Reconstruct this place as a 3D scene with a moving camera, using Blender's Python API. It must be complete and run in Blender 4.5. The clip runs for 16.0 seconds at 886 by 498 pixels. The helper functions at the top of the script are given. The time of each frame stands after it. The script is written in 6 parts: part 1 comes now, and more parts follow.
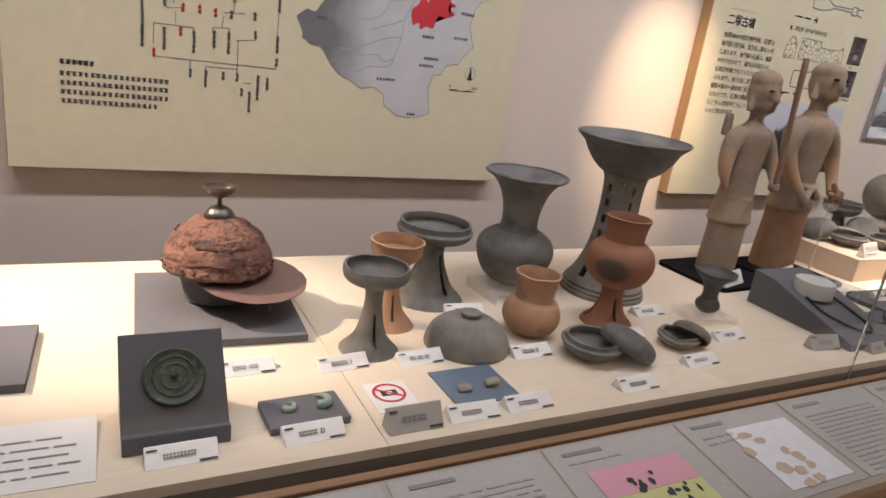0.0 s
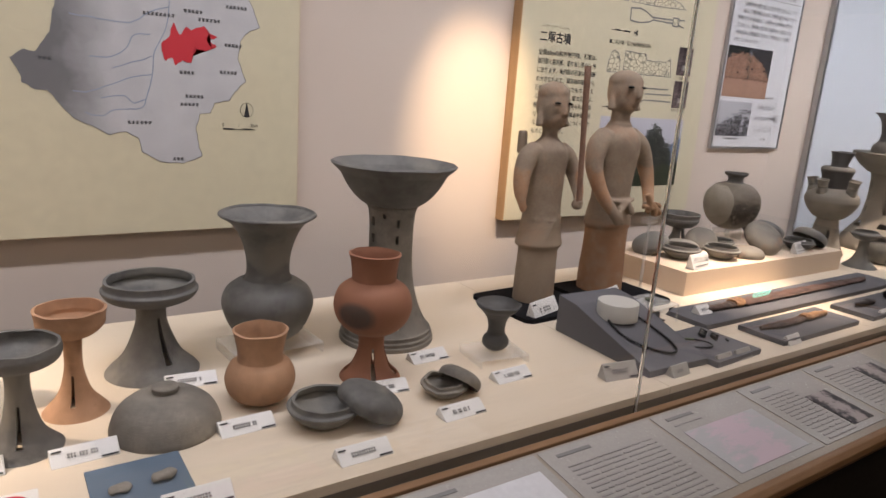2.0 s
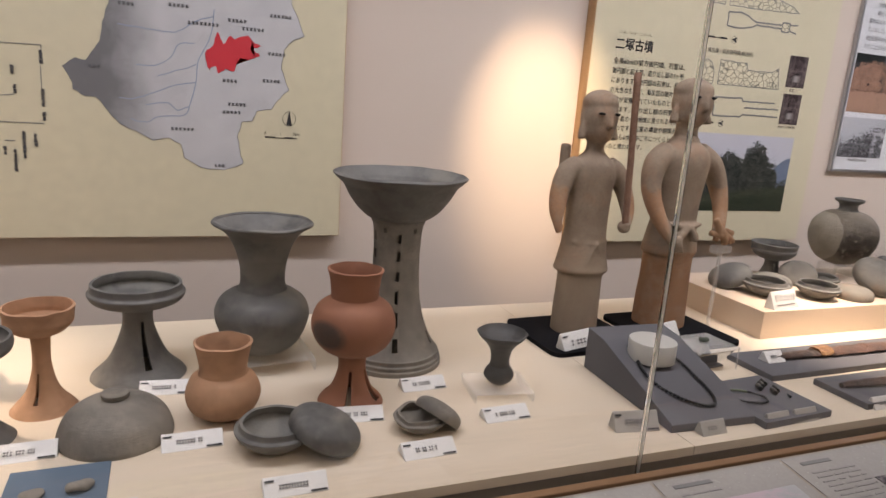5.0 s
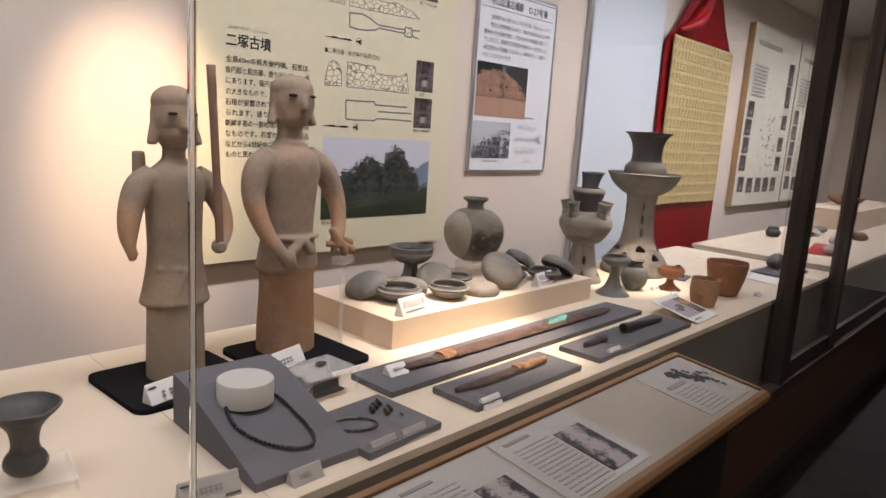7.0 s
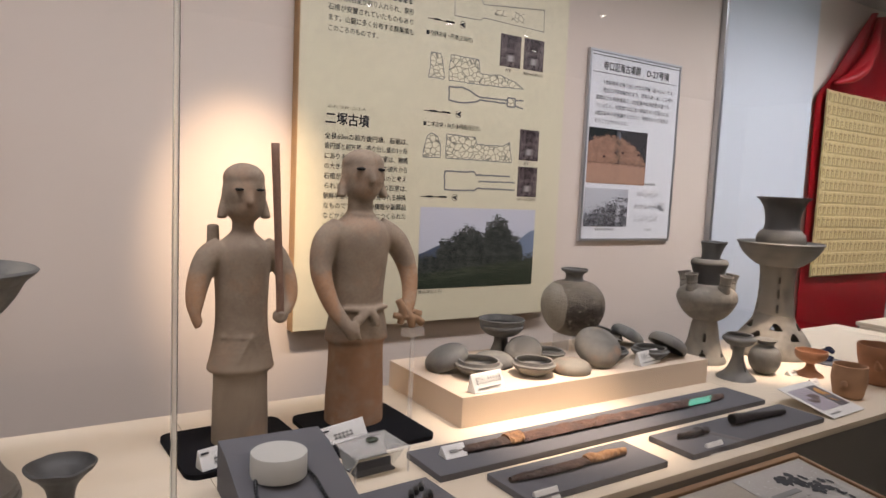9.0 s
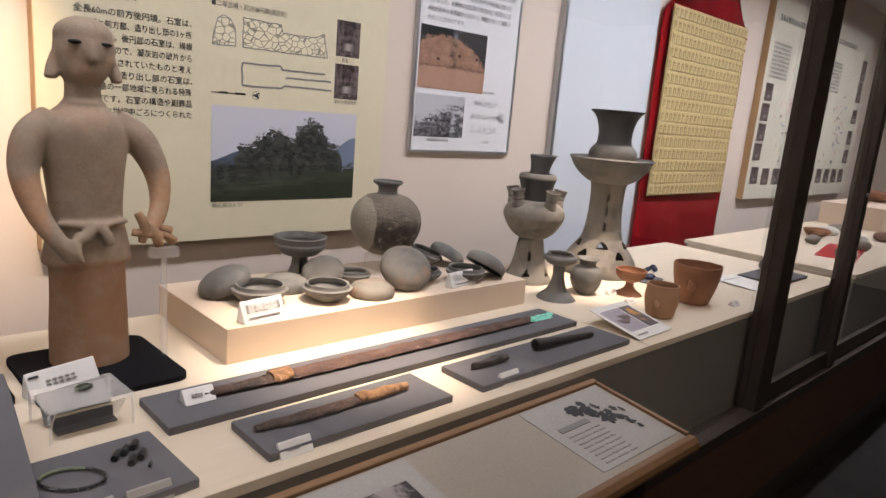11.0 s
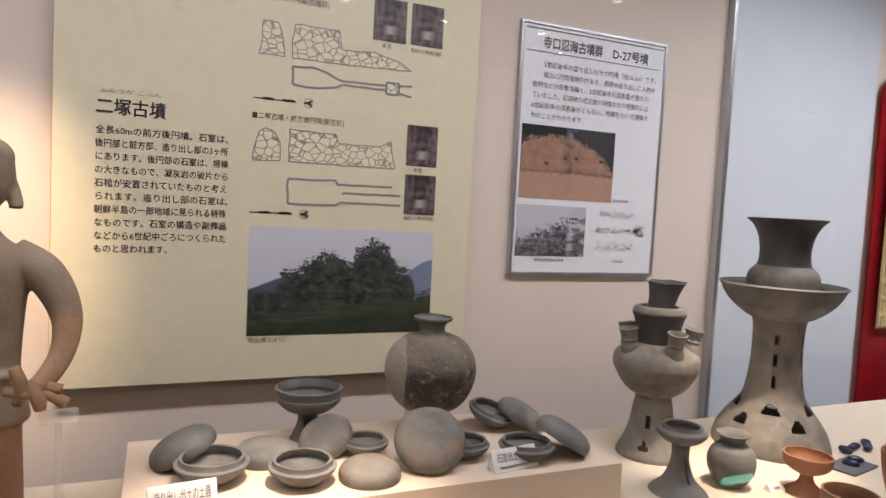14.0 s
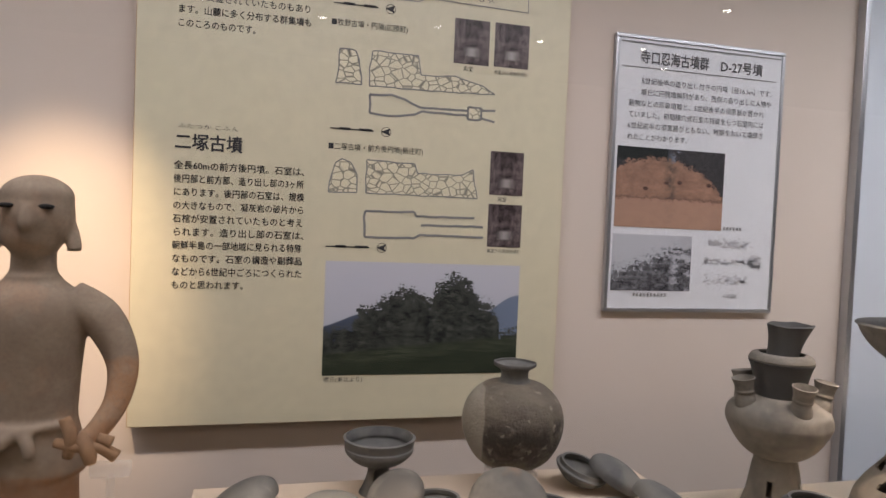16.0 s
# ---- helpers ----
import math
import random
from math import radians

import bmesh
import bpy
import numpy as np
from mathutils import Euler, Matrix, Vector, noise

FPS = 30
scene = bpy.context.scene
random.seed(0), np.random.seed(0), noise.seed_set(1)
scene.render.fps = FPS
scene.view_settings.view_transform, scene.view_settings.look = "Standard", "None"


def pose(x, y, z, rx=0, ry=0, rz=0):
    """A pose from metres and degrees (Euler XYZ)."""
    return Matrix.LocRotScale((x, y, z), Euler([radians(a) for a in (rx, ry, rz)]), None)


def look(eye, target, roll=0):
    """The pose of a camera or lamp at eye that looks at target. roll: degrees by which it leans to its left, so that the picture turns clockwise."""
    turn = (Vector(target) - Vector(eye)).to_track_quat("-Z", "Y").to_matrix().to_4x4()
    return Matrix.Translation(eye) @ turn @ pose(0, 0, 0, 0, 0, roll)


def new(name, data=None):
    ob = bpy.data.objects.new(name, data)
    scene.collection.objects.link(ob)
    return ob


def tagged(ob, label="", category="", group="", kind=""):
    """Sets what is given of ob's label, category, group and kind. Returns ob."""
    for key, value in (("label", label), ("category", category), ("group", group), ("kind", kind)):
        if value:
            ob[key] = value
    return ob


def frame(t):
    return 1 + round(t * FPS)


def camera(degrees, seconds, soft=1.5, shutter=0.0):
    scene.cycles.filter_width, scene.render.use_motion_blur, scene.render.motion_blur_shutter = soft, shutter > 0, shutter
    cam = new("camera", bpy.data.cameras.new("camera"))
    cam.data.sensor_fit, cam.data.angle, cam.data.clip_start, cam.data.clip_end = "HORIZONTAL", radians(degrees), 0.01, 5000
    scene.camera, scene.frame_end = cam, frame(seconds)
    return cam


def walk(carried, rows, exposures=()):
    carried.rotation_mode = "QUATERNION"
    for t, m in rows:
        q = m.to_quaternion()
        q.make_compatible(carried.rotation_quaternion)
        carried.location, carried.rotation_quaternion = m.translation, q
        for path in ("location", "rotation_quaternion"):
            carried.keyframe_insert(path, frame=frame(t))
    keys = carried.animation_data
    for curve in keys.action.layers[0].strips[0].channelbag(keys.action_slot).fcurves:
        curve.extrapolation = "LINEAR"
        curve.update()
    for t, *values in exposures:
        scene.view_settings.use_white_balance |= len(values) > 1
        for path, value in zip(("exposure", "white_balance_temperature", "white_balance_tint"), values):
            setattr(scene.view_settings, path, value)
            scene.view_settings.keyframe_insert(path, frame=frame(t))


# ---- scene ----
cam = camera(67.8, 16.0)
PATH = [
    (0, (0.556, 0.001, 1.434), (1.487, 1.66, 0.819), 8.3),
    (0.5, (0.651, -0.042, 1.43), (1.719, 1.558, 0.882), 6.9),
    (1, (0.833, -0.122, 1.446), (1.866, 1.519, 0.955), 5.3),
    (1.5, (0.958, -0.142, 1.437), (2.02, 1.488, 0.975), 4.5),
    (2, (1.072, -0.048, 1.426), (2.16, 1.562, 0.952), 4.1),
    (2.5, (1.173, 0.003, 1.413), (2.104, 1.67, 0.818), 2.9),
    (2.8, (1.259, -0.017, 1.431), (2.084, 1.7, 0.822), 2.3),
    (3, (1.322, -0.042, 1.438), (2.103, 1.703, 0.852), 2.6),
    (3.2, (1.356, -0.064, 1.439), (2.099, 1.709, 0.888), 2.7),
    (5.3, (1.419, -0.08, 1.42), (2.172, 1.72, 0.985), 4.8),
    (5.5, (1.441, -0.109, 1.432), (2.332, 1.633, 1.018), 4.8),
    (6, (1.53, -0.085, 1.402), (2.811, 1.403, 1.023), 5.1),
    (6.5, (1.66, -0.029, 1.41), (3.076, 1.337, 1.048), 4.6),
    (7, (1.778, -0.026, 1.409), (3.208, 1.326, 1.053), 3.7),
    (7.5, (1.922, -0.088, 1.426), (3.126, 1.477, 1.109), 3.0),
    (8, (1.965, -0.105, 1.435), (3.071, 1.542, 1.182), 2.8),
    (8.5, (1.981, -0.105, 1.434), (3.07, 1.56, 1.228), 2.5),
    (9, (1.998, -0.124, 1.429), (3.07, 1.554, 1.246), 2.6),
    (9.5, (2.023, -0.144, 1.421), (3.118, 1.514, 1.19), 2.8),
    (10, (2.102, -0.121, 1.41), (3.393, 1.368, 1.071), 3.9),
    (10.2, (2.152, -0.093, 1.405), (3.502, 1.333, 1.026), 4.5),
    (12.5, (2.712, -0.027, 1.393), (4.042, 1.402, 0.96), 5.2),
    (13, (2.851, 0.017, 1.417), (4.02, 1.581, 0.983), 3.3),
    (13.5, (3.001, 0.015, 1.43), (3.904, 1.777, 1.146), 2.9),
    (14, (3.036, 0.102, 1.436), (3.831, 1.933, 1.311), 3.0),
    (14.5, (3.091, 0.163, 1.46), (3.758, 2.049, 1.433), 2.4),
    (15, (3.157, 0.153, 1.472), (3.653, 2.089, 1.544), 1.4),
    (15.5, (3.164, 0.181, 1.476), (3.618, 2.129, 1.485), 1.8),
    (16, (3.131, 0.217, 1.465), (3.635, 2.151, 1.394), 2.4),
]
EXPOSURES = [(0, -0.15), (6.0, -0.1), (7.0, -0.04), (8.5, -0.1), (9.5, -0.22), (10.2, -0.14), (12.0, -0.05), (13.0, -0.08), (14.0, -0.26), (14.5, -0.34), (15.0, -0.46), (15.5, -0.56), (16.0, -0.5)]
walk(cam, [(t, look(eye, target, roll)) for t, eye, target, roll in PATH], EXPOSURES)

# ---- world and light ----
world = bpy.data.worlds.new("room_dark")
scene.world = world
world.use_nodes = True
world.node_tree.nodes["Background"].inputs[0].default_value = (1.0, 0.93, 0.86, 1)
world.node_tree.nodes["Background"].inputs[1].default_value = 0.02


def lamp(name, kind, m, power, color, **more):
    d = bpy.data.lights.new(name, kind)
    d.energy, d.color = power, color
    if kind == "AREA":
        d.shape, d.size, d.size_y = "RECTANGLE", more["size"], more["size_y"]
    if kind == "SPOT":
        d.spot_size, d.spot_blend, d.shadow_soft_size = radians(more["cone"]), more["blend"], more["soft"]
    ob = new(name, d)
    ob.matrix_world = m
    return ob


WARM, NEUTRAL, COOL = (1.0, 0.77, 0.60), (0.985, 0.95, 1.03), (0.86, 0.93, 1.0)
# strip lamps behind the head of the case glass, and the small halogen spots on their track
for x, y, length, power, to_y, to_z in ((0.70, 1.08, 3.2, 20, 1.75, 1.00), (3.55, 0.99, 2.5, 17.5, 1.90, 1.15), (7.4, 1.0, 5.0, 52, 1.85, 0.98)):
    strip = lamp("case_strip_light", "AREA", look((x, y, 2.63), (x, to_y, to_z)), power, NEUTRAL, size=length, size_y=0.10)
    strip.data.spread = radians(116)
lamp("case_cool_light", "AREA", look((5.55, 1.35, 2.66), (5.55, 2.1, 1.2)), 3, COOL, size=0.7, size_y=0.12)
HALOGEN = (1.0, 0.72, 0.48)
SPOTS = [((2.50, 1.05, 2.6), (2.63, 2.11, 1.27), 300, 26, HALOGEN), ((-0.55, 1.95, 2.35), (0.62, 1.45, 0.82), 480, 30, WARM),
         ((3.40, 1.02, 2.6), (3.26, 1.22, 0.79), 430, 26, WARM), ((4.40, 0.95, 2.6), (4.48, 1.36, 0.79), 320, 22, WARM)]
for eye, target, power, cone, tint in SPOTS:
    lamp("track_spot_light", "SPOT", look(eye, target), power, tint, cone=cone, blend=1.0, soft=0.03)
ROOM_SPOTS = [(2.03, -2.90), (2.03, -2.41), (2.70, -2.70), (2.70, -2.18), (3.39, -2.78), (4.09, -2.70), (4.8, -2.75), (5.5, -2.65), (5.92, -3.05), (5.5, -1.8)]
lamp("room_fill_light", "AREA", look((3.0, -0.85, 2.7), (3.0, -0.95, 0)), 21, WARM, size=5.0, size_y=0.5)

# ---- materials ----


class Net:
    """A small builder of shader nodes."""

    def __init__(self, name):
        self.m = bpy.data.materials.new(name)
        self.m.use_nodes = True
        self.t = self.m.node_tree
        self.b = self.t.nodes["Principled BSDF"]

    def add(self, kind, **sockets):
        n = self.t.nodes.new(kind)
        for k, v in sockets.items():
            self.put(n.inputs[k.replace("_", " ")], v)
        return n

    def put(self, socket, v):
        if isinstance(v, bpy.types.NodeSocket):
            self.t.links.new(v, socket)
        elif isinstance(v, tuple) and len(v) == 3 and socket.type == "RGBA":
            socket.default_value = (*v, 1)
        else:
            socket.default_value = v

    def math(self, op, a, b=0.0, clamp=False):
        n = self.t.nodes.new("ShaderNodeMath")
        n.operation, n.use_clamp = op, clamp
        self.put(n.inputs[0], a)
        self.put(n.inputs[1], b)
        return n.outputs[0]

    def mix(self, fac, a, b, how="MIX"):
        n = self.t.nodes.new("ShaderNodeMix")
        n.data_type, n.blend_type = "RGBA", how
        self.put(n.inputs[0], fac)
        self.put(n.inputs[6], a)
        self.put(n.inputs[7], b)
        return n.outputs[2]

    def noise(self, vec, scale, detail=4.0, rough=0.55):
        n = self.add("ShaderNodeTexNoise", Vector=vec, Scale=scale, Detail=detail, Roughness=rough)
        return n.outputs["Fac"]

    def step(self, v, lo, hi):
        n = self.t.nodes.new("ShaderNodeMapRange")
        for k, x in zip((0, 1, 2, 3, 4), (v, lo, hi, 0.0, 1.0)):
            self.put(n.inputs[k], x)
        return n.outputs[0]

    def coords(self, which="Object", spread=True):
        c = self.t.nodes.new("ShaderNodeTexCoord").outputs[which]
        if not spread:
            return c
        r = self.t.nodes.new("ShaderNodeObjectInfo").outputs["Random"]
        v = self.t.nodes.new("ShaderNodeVectorMath")
        v.operation = "ADD"
        self.put(v.inputs[0], c)
        self.put(v.inputs[1], self.math("MULTIPLY", r, 7.0))
        return v.outputs[0]

    def done(self, color, rough, metal=0.0, height=None, bump=0.2, dist=0.002, spec=0.5):
        self.put(self.b.inputs["Base Color"], color)
        self.put(self.b.inputs["Roughness"], rough)
        self.put(self.b.inputs["Metallic"], metal)
        self.put(self.b.inputs["Specular IOR Level"], spec)
        if height is not None:
            n = self.add("ShaderNodeBump", Height=height, Strength=bump, Distance=dist)
            self.t.links.new(n.outputs[0], self.b.inputs["Normal"])
        return self.m


def surface(name, a, b, rough=0.6, metal=0.0, big=6.0, fine=90.0, bump=0.2, dist=0.002, stain=None, spec=0.5, stretch=None, mottle=0.0, rings=0.0):
    """Two tones at a large and a fine scale, fine relief, and stains where a colour for them is given."""
    n = Net(name)
    v = n.coords()
    if stretch:
        mp = n.add("ShaderNodeMapping", Vector=v, Scale=stretch)
        v = mp.outputs[0]
    large, small = n.noise(v, big, 3.0), n.noise(v, fine, 5.0)
    c = n.mix(n.step(large, 0.35, 0.65), a, b)
    mid = n.noise(v, fine * 0.22, 6.0, 0.65)
    c = n.mix(n.math("MULTIPLY", n.step(mid, 0.42, 0.68), mottle), c, tuple(min(1.0, x * 1.35) for x in a))
    c = n.mix(n.math("MULTIPLY", n.step(small, 0.3, 0.75), 0.35), c, tuple(x * 0.72 for x in b))
    if stain:
        s = n.step(n.noise(v, stain[1], 4.0), stain[2], stain[2] + 0.09)
        c = n.mix(n.math("MULTIPLY", s, stain[3]), c, stain[0])
    r = n.math("ADD", rough - 0.08, n.math("MULTIPLY", small, 0.16))
    height = n.math("ADD", n.math("MULTIPLY", mid, 1.6), small) if mottle else small
    if rings:
        turned = n.add("ShaderNodeSeparateXYZ", Vector=v).outputs[2]
        line = n.add("ShaderNodeCombineXYZ", Z=turned).outputs[0]
        height = n.math("ADD", height, n.math("MULTIPLY", n.noise(line, 260.0, 3.0, 0.6), rings))
    return n.done(c, r, metal, height, bump, dist, spec)


def plain(name, color, rough=0.5, metal=0.0, spec=0.5):
    return Net(name).done(color, rough, metal, spec=spec)


def glassy(name, color=(1, 1, 1), rough=0.0, ior=1.45):
    n = Net(name)
    n.put(n.b.inputs["Transmission Weight"], 1.0)
    n.put(n.b.inputs["IOR"], ior)
    return n.done(color, rough)


def lit(name, color, power):
    n = Net(name)
    n.put(n.b.inputs["Emission Color"], color)
    n.put(n.b.inputs["Emission Strength"], power)
    return n.done((0.8, 0.8, 0.8), 0.5)


WALL = surface("wall_cloth", (0.66, 0.575, 0.50), (0.63, 0.545, 0.47), 0.85, big=1.3, fine=260, bump=0.12, dist=0.001, spec=0.2)
# the blue of this board is cool light put into its base colour
WHITE_BOARD = surface("cool_lit_white", (0.58, 0.62, 0.67), (0.55, 0.59, 0.64), 0.6, big=1.0, fine=150, bump=0.03, dist=0.001)
DECK = surface("maple_veneer", (0.755, 0.655, 0.515), (0.715, 0.61, 0.465), 0.55, big=3.0, fine=50, bump=0.04, dist=0.0005, stretch=(0.25, 3.0, 3.0))
BOX = surface("beige_cloth_board", (0.70, 0.57, 0.44), (0.67, 0.54, 0.41), 0.8, big=2.0, fine=300, bump=0.08, dist=0.0006)
FASCIA = surface("grey_case_front", (0.20, 0.185, 0.165), (0.17, 0.158, 0.14), 0.6, big=2.0, fine=120, bump=0.05)
CREAM = surface("cream_print", (0.64, 0.585, 0.42), (0.62, 0.57, 0.405), 0.45, big=0.9, fine=40, bump=0.01, dist=0.0003)
PALE_PRINT = surface("pale_print", (0.62, 0.60, 0.50), (0.60, 0.58, 0.475), 0.45, big=0.9, fine=40, bump=0.01, dist=0.0003)
PANEL_SIDE = surface("panel_wood_edge", (0.50, 0.32, 0.16), (0.42, 0.26, 0.13), 0.6, big=4, fine=60, bump=0.1, stretch=(8, 8, 0.6))
POSTER = surface("poster_paper", (0.70, 0.71, 0.73), (0.68, 0.69, 0.71), 0.4, big=1.5, fine=60, bump=0.01, dist=0.0003)
ALU = surface("brushed_aluminium", (0.55, 0.56, 0.58), (0.48, 0.49, 0.51), 0.35, 0.9, big=5, fine=200, bump=0.03)
INK = plain("black_ink", (0.025, 0.025, 0.028), 0.6)
FAINT_INK = plain("faint_ink", (0.11, 0.11, 0.115), 0.7)
GREY_INK = plain("grey_ink", (0.21, 0.21, 0.205), 0.7)
SOFT_INK = plain("soft_grey_ink", (0.31, 0.30, 0.29), 0.7)
RED_INK = plain("red_ink", (0.55, 0.03, 0.045), 0.5)
BLUE_INK = plain("river_ink", (0.27, 0.32, 0.42), 0.6)
SUEKI = surface("grey_stoneware", (0.172, 0.168, 0.155), (0.098, 0.097, 0.092), 0.66, big=9, fine=160, bump=0.55, stain=((0.25, 0.235, 0.20), 6.0, 0.54, 0.6), mottle=0.5, rings=0.7)
SUEKI_PALE = surface("pale_ash_stoneware", (0.255, 0.232, 0.195), (0.160, 0.146, 0.124), 0.7, big=8, fine=150, bump=0.55, stain=((0.10, 0.092, 0.08), 6.0, 0.56, 0.65), mottle=0.5, rings=0.7)
BUFF_WARE = surface("buff_stoneware", (0.225, 0.205, 0.17), (0.15, 0.14, 0.12), 0.72, big=12, fine=150, bump=0.5, stain=((0.34, 0.20, 0.12), 9.0, 0.58, 0.6), mottle=0.5, rings=0.5)
SUEKI_DARK = surface("dark_stoneware", (0.085, 0.082, 0.078), (0.055, 0.054, 0.052), 0.55, big=9, fine=140, bump=0.5, mottle=0.5, rings=0.7)
ORANGE = surface("orange_earthenware", (0.47, 0.275, 0.16), (0.37, 0.205, 0.115), 0.75, big=10, fine=170, bump=0.5, stain=((0.25, 0.14, 0.085), 9.0, 0.55, 0.6), mottle=0.55, rings=0.5)
BROWN_CLAY = surface("brown_fired_clay", (0.26, 0.15, 0.10), (0.20, 0.11, 0.075), 0.8, big=14, fine=150, bump=0.5, mottle=0.45)
TAN_CLAY = surface("tan_fired_clay", (0.36, 0.215, 0.115), (0.27, 0.16, 0.09), 0.8, big=16, fine=150, bump=0.5, mottle=0.45)
TERRACOTTA = surface("terracotta", (0.35, 0.165, 0.088), (0.27, 0.125, 0.066), 0.75, big=12, fine=150, bump=0.5, mottle=0.45)
RUST = surface("rusted_iron", (0.25, 0.115, 0.075), (0.13, 0.06, 0.044), 0.7, big=34, fine=110, bump=1.0, dist=0.010, stain=((0.05, 0.03, 0.026), 30.0, 0.54, 0.8), mottle=0.8)
SWORD_RUST = surface("sword_crust", (0.135, 0.072, 0.052), (0.06, 0.036, 0.031), 0.5, big=22, fine=110, bump=1.0, dist=0.009, stain=((0.36, 0.215, 0.14), 42.0, 0.62, 0.75), mottle=0.7)
RUST_DARK = surface("dark_rusted_iron", (0.105, 0.062, 0.046), (0.045, 0.034, 0.03), 0.55, big=25, fine=110, bump=1.0, dist=0.007, stain=((0.24, 0.14, 0.09), 44.0, 0.62, 0.6), mottle=0.5)
RUST_BLACK = surface("blackened_iron", (0.026, 0.022, 0.023), (0.045, 0.036, 0.034), 0.5, big=25, fine=120, bump=0.7, dist=0.003)
AMBER = surface("ochre_bone_grip", (0.46, 0.26, 0.12), (0.20, 0.095, 0.05), 0.7, big=38, fine=120, bump=1.0, dist=0.007, stain=((0.09, 0.05, 0.035), 50.0, 0.58, 0.7), mottle=0.6)
GILT = surface("aged_gilt_bronze", (0.20, 0.17, 0.14), (0.13, 0.11, 0.095), 0.35, 0.85, big=25, fine=120, bump=0.2)
BRIM = surface("brown_brim_sheet", (0.20, 0.125, 0.10), (0.165, 0.10, 0.08), 0.55, big=8, fine=100, bump=0.15)
BRONZE = surface("green_bronze", (0.060, 0.078, 0.050), (0.026, 0.032, 0.026), 0.36, 0.35, big=40, fine=150, bump=0.6, stain=((0.16, 0.20, 0.13), 60.0, 0.60, 0.5), mottle=0.5)
JADE = surface("pale_jade", (0.36, 0.42, 0.33), (0.22, 0.34, 0.29), 0.35, big=40, fine=120, bump=0.1)
SLATE = surface("slate_cloth", (0.142, 0.141, 0.152), (0.128, 0.127, 0.138), 0.85, big=5, fine=420, bump=0.2, dist=0.0008, spec=0.3)
SLATE_DARK = surface("dark_lacquer_board", (0.075, 0.075, 0.085), (0.065, 0.065, 0.075), 0.35, big=4, fine=200, bump=0.03)
MAT_BLUE = surface("blue_felt", (0.125, 0.175, 0.235), (0.11, 0.155, 0.21), 0.9, big=5, fine=350, bump=0.15, dist=0.0008)
BLACK_FELT = surface("black_felt", (0.008, 0.008, 0.010), (0.011, 0.011, 0.013), 0.95, big=8, fine=400, bump=0.2, dist=0.0008, spec=0.1)
CARD = surface("white_card", (0.78, 0.77, 0.74), (0.76, 0.75, 0.72), 0.5, big=20, fine=200, bump=0.01)
CARD_GREY = surface("grey_card", (0.40, 0.385, 0.35), (0.38, 0.365, 0.33), 0.5, big=20, fine=200, bump=0.01)
STONE_DRUM = surface("pale_plaster", (0.56, 0.55, 0.51), (0.52, 0.51, 0.47), 0.85, big=12, fine=220, bump=0.15)
BEAD = surface("black_beads", (0.015, 0.017, 0.02), (0.025, 0.028, 0.03), 0.3, big=60, fine=200, bump=0.1)
BEAD_GREEN = surface("green_beads", (0.19, 0.22, 0.12), (0.12, 0.16, 0.10), 0.4, big=60, fine=200, bump=0.1)


def clear_sheet():
    """Clear acrylic: mostly see-through, its caught light painted as a pale base colour, with bright gloss."""
    n = Net("clear_acrylic")
    n.put(n.b.inputs["Alpha"], 0.22)
    return n.done((0.90, 0.89, 0.86), 0.12, spec=0.8)


ACRYLIC = clear_sheet()
PANE = glassy("case_glass", (0.985, 0.99, 0.985), 0.0, 1.45)
PANE_EDGE = glassy("polished_glass_edge", (0.93, 0.95, 0.93), 0.5, 1.3)
MIRROR = plain("mirror_silver", (0.82, 0.85, 0.86), 0.03, 1.0)
BRONZE_FRAME = surface("dark_bronze_anodised", (0.075, 0.058, 0.048), (0.06, 0.046, 0.038), 0.4, 0.3, big=4, fine=200, bump=0.04)
KICK = surface("red_brown_base", (0.13, 0.06, 0.038), (0.11, 0.05, 0.032), 0.5, big=3, fine=80, bump=0.08, stretch=(0.4, 3, 3))
RAIL_WOOD = surface("varnished_oak_nosing", (0.29, 0.165, 0.08), (0.22, 0.12, 0.055), 0.4, big=5, fine=60, bump=0.08, stretch=(0.5, 6, 6))
RAIL_TOP = surface("taupe_rail_board", (0.37, 0.325, 0.265), (0.34, 0.30, 0.245), 0.35, big=3, fine=150, bump=0.03)
RAIL_SHEET = surface("printed_sheet", (0.45, 0.435, 0.41), (0.43, 0.415, 0.39), 0.25, big=5, fine=100, bump=0.01)
RAIL_BODY = surface("dark_rail_body", (0.022, 0.017, 0.014), (0.03, 0.022, 0.017), 0.5, big=3, fine=80, bump=0.05)
CARPET = surface("dark_carpet", (0.040, 0.037, 0.036), (0.03, 0.028, 0.027), 0.95, big=4, fine=420, bump=0.6, dist=0.004, spec=0.1)
ROOM_WALL = surface("dim_room_wall", (0.30, 0.27, 0.24), (0.27, 0.245, 0.215), 0.85, big=1.5, fine=200, bump=0.1)
CEILING = surface("ceiling_board", (0.42, 0.40, 0.37), (0.39, 0.37, 0.345), 0.9, big=1.5, fine=160, bump=0.1)
RED_CLOTH = surface("red_satin", (0.50, 0.012, 0.022), (0.40, 0.009, 0.017), 0.42, big=4, fine=300, bump=0.1, dist=0.0006)
GOLD = surface("ivory_gold_tablets", (0.60, 0.485, 0.245), (0.53, 0.42, 0.20), 0.5, big=14, fine=160, bump=0.3, stain=((0.30, 0.21, 0.08), 40.0, 0.56, 0.5))
GOLD_DARK = surface("gold_tablet_lines", (0.27, 0.19, 0.07), (0.22, 0.15, 0.055), 0.6, big=14, fine=160, bump=0.2)
BULB = lit("lamp_bulb", (1.0, 0.92, 0.8), 45.0)
GUIDE = lit("green_guide_panel", (0.16, 1.0, 0.72), 3.6)
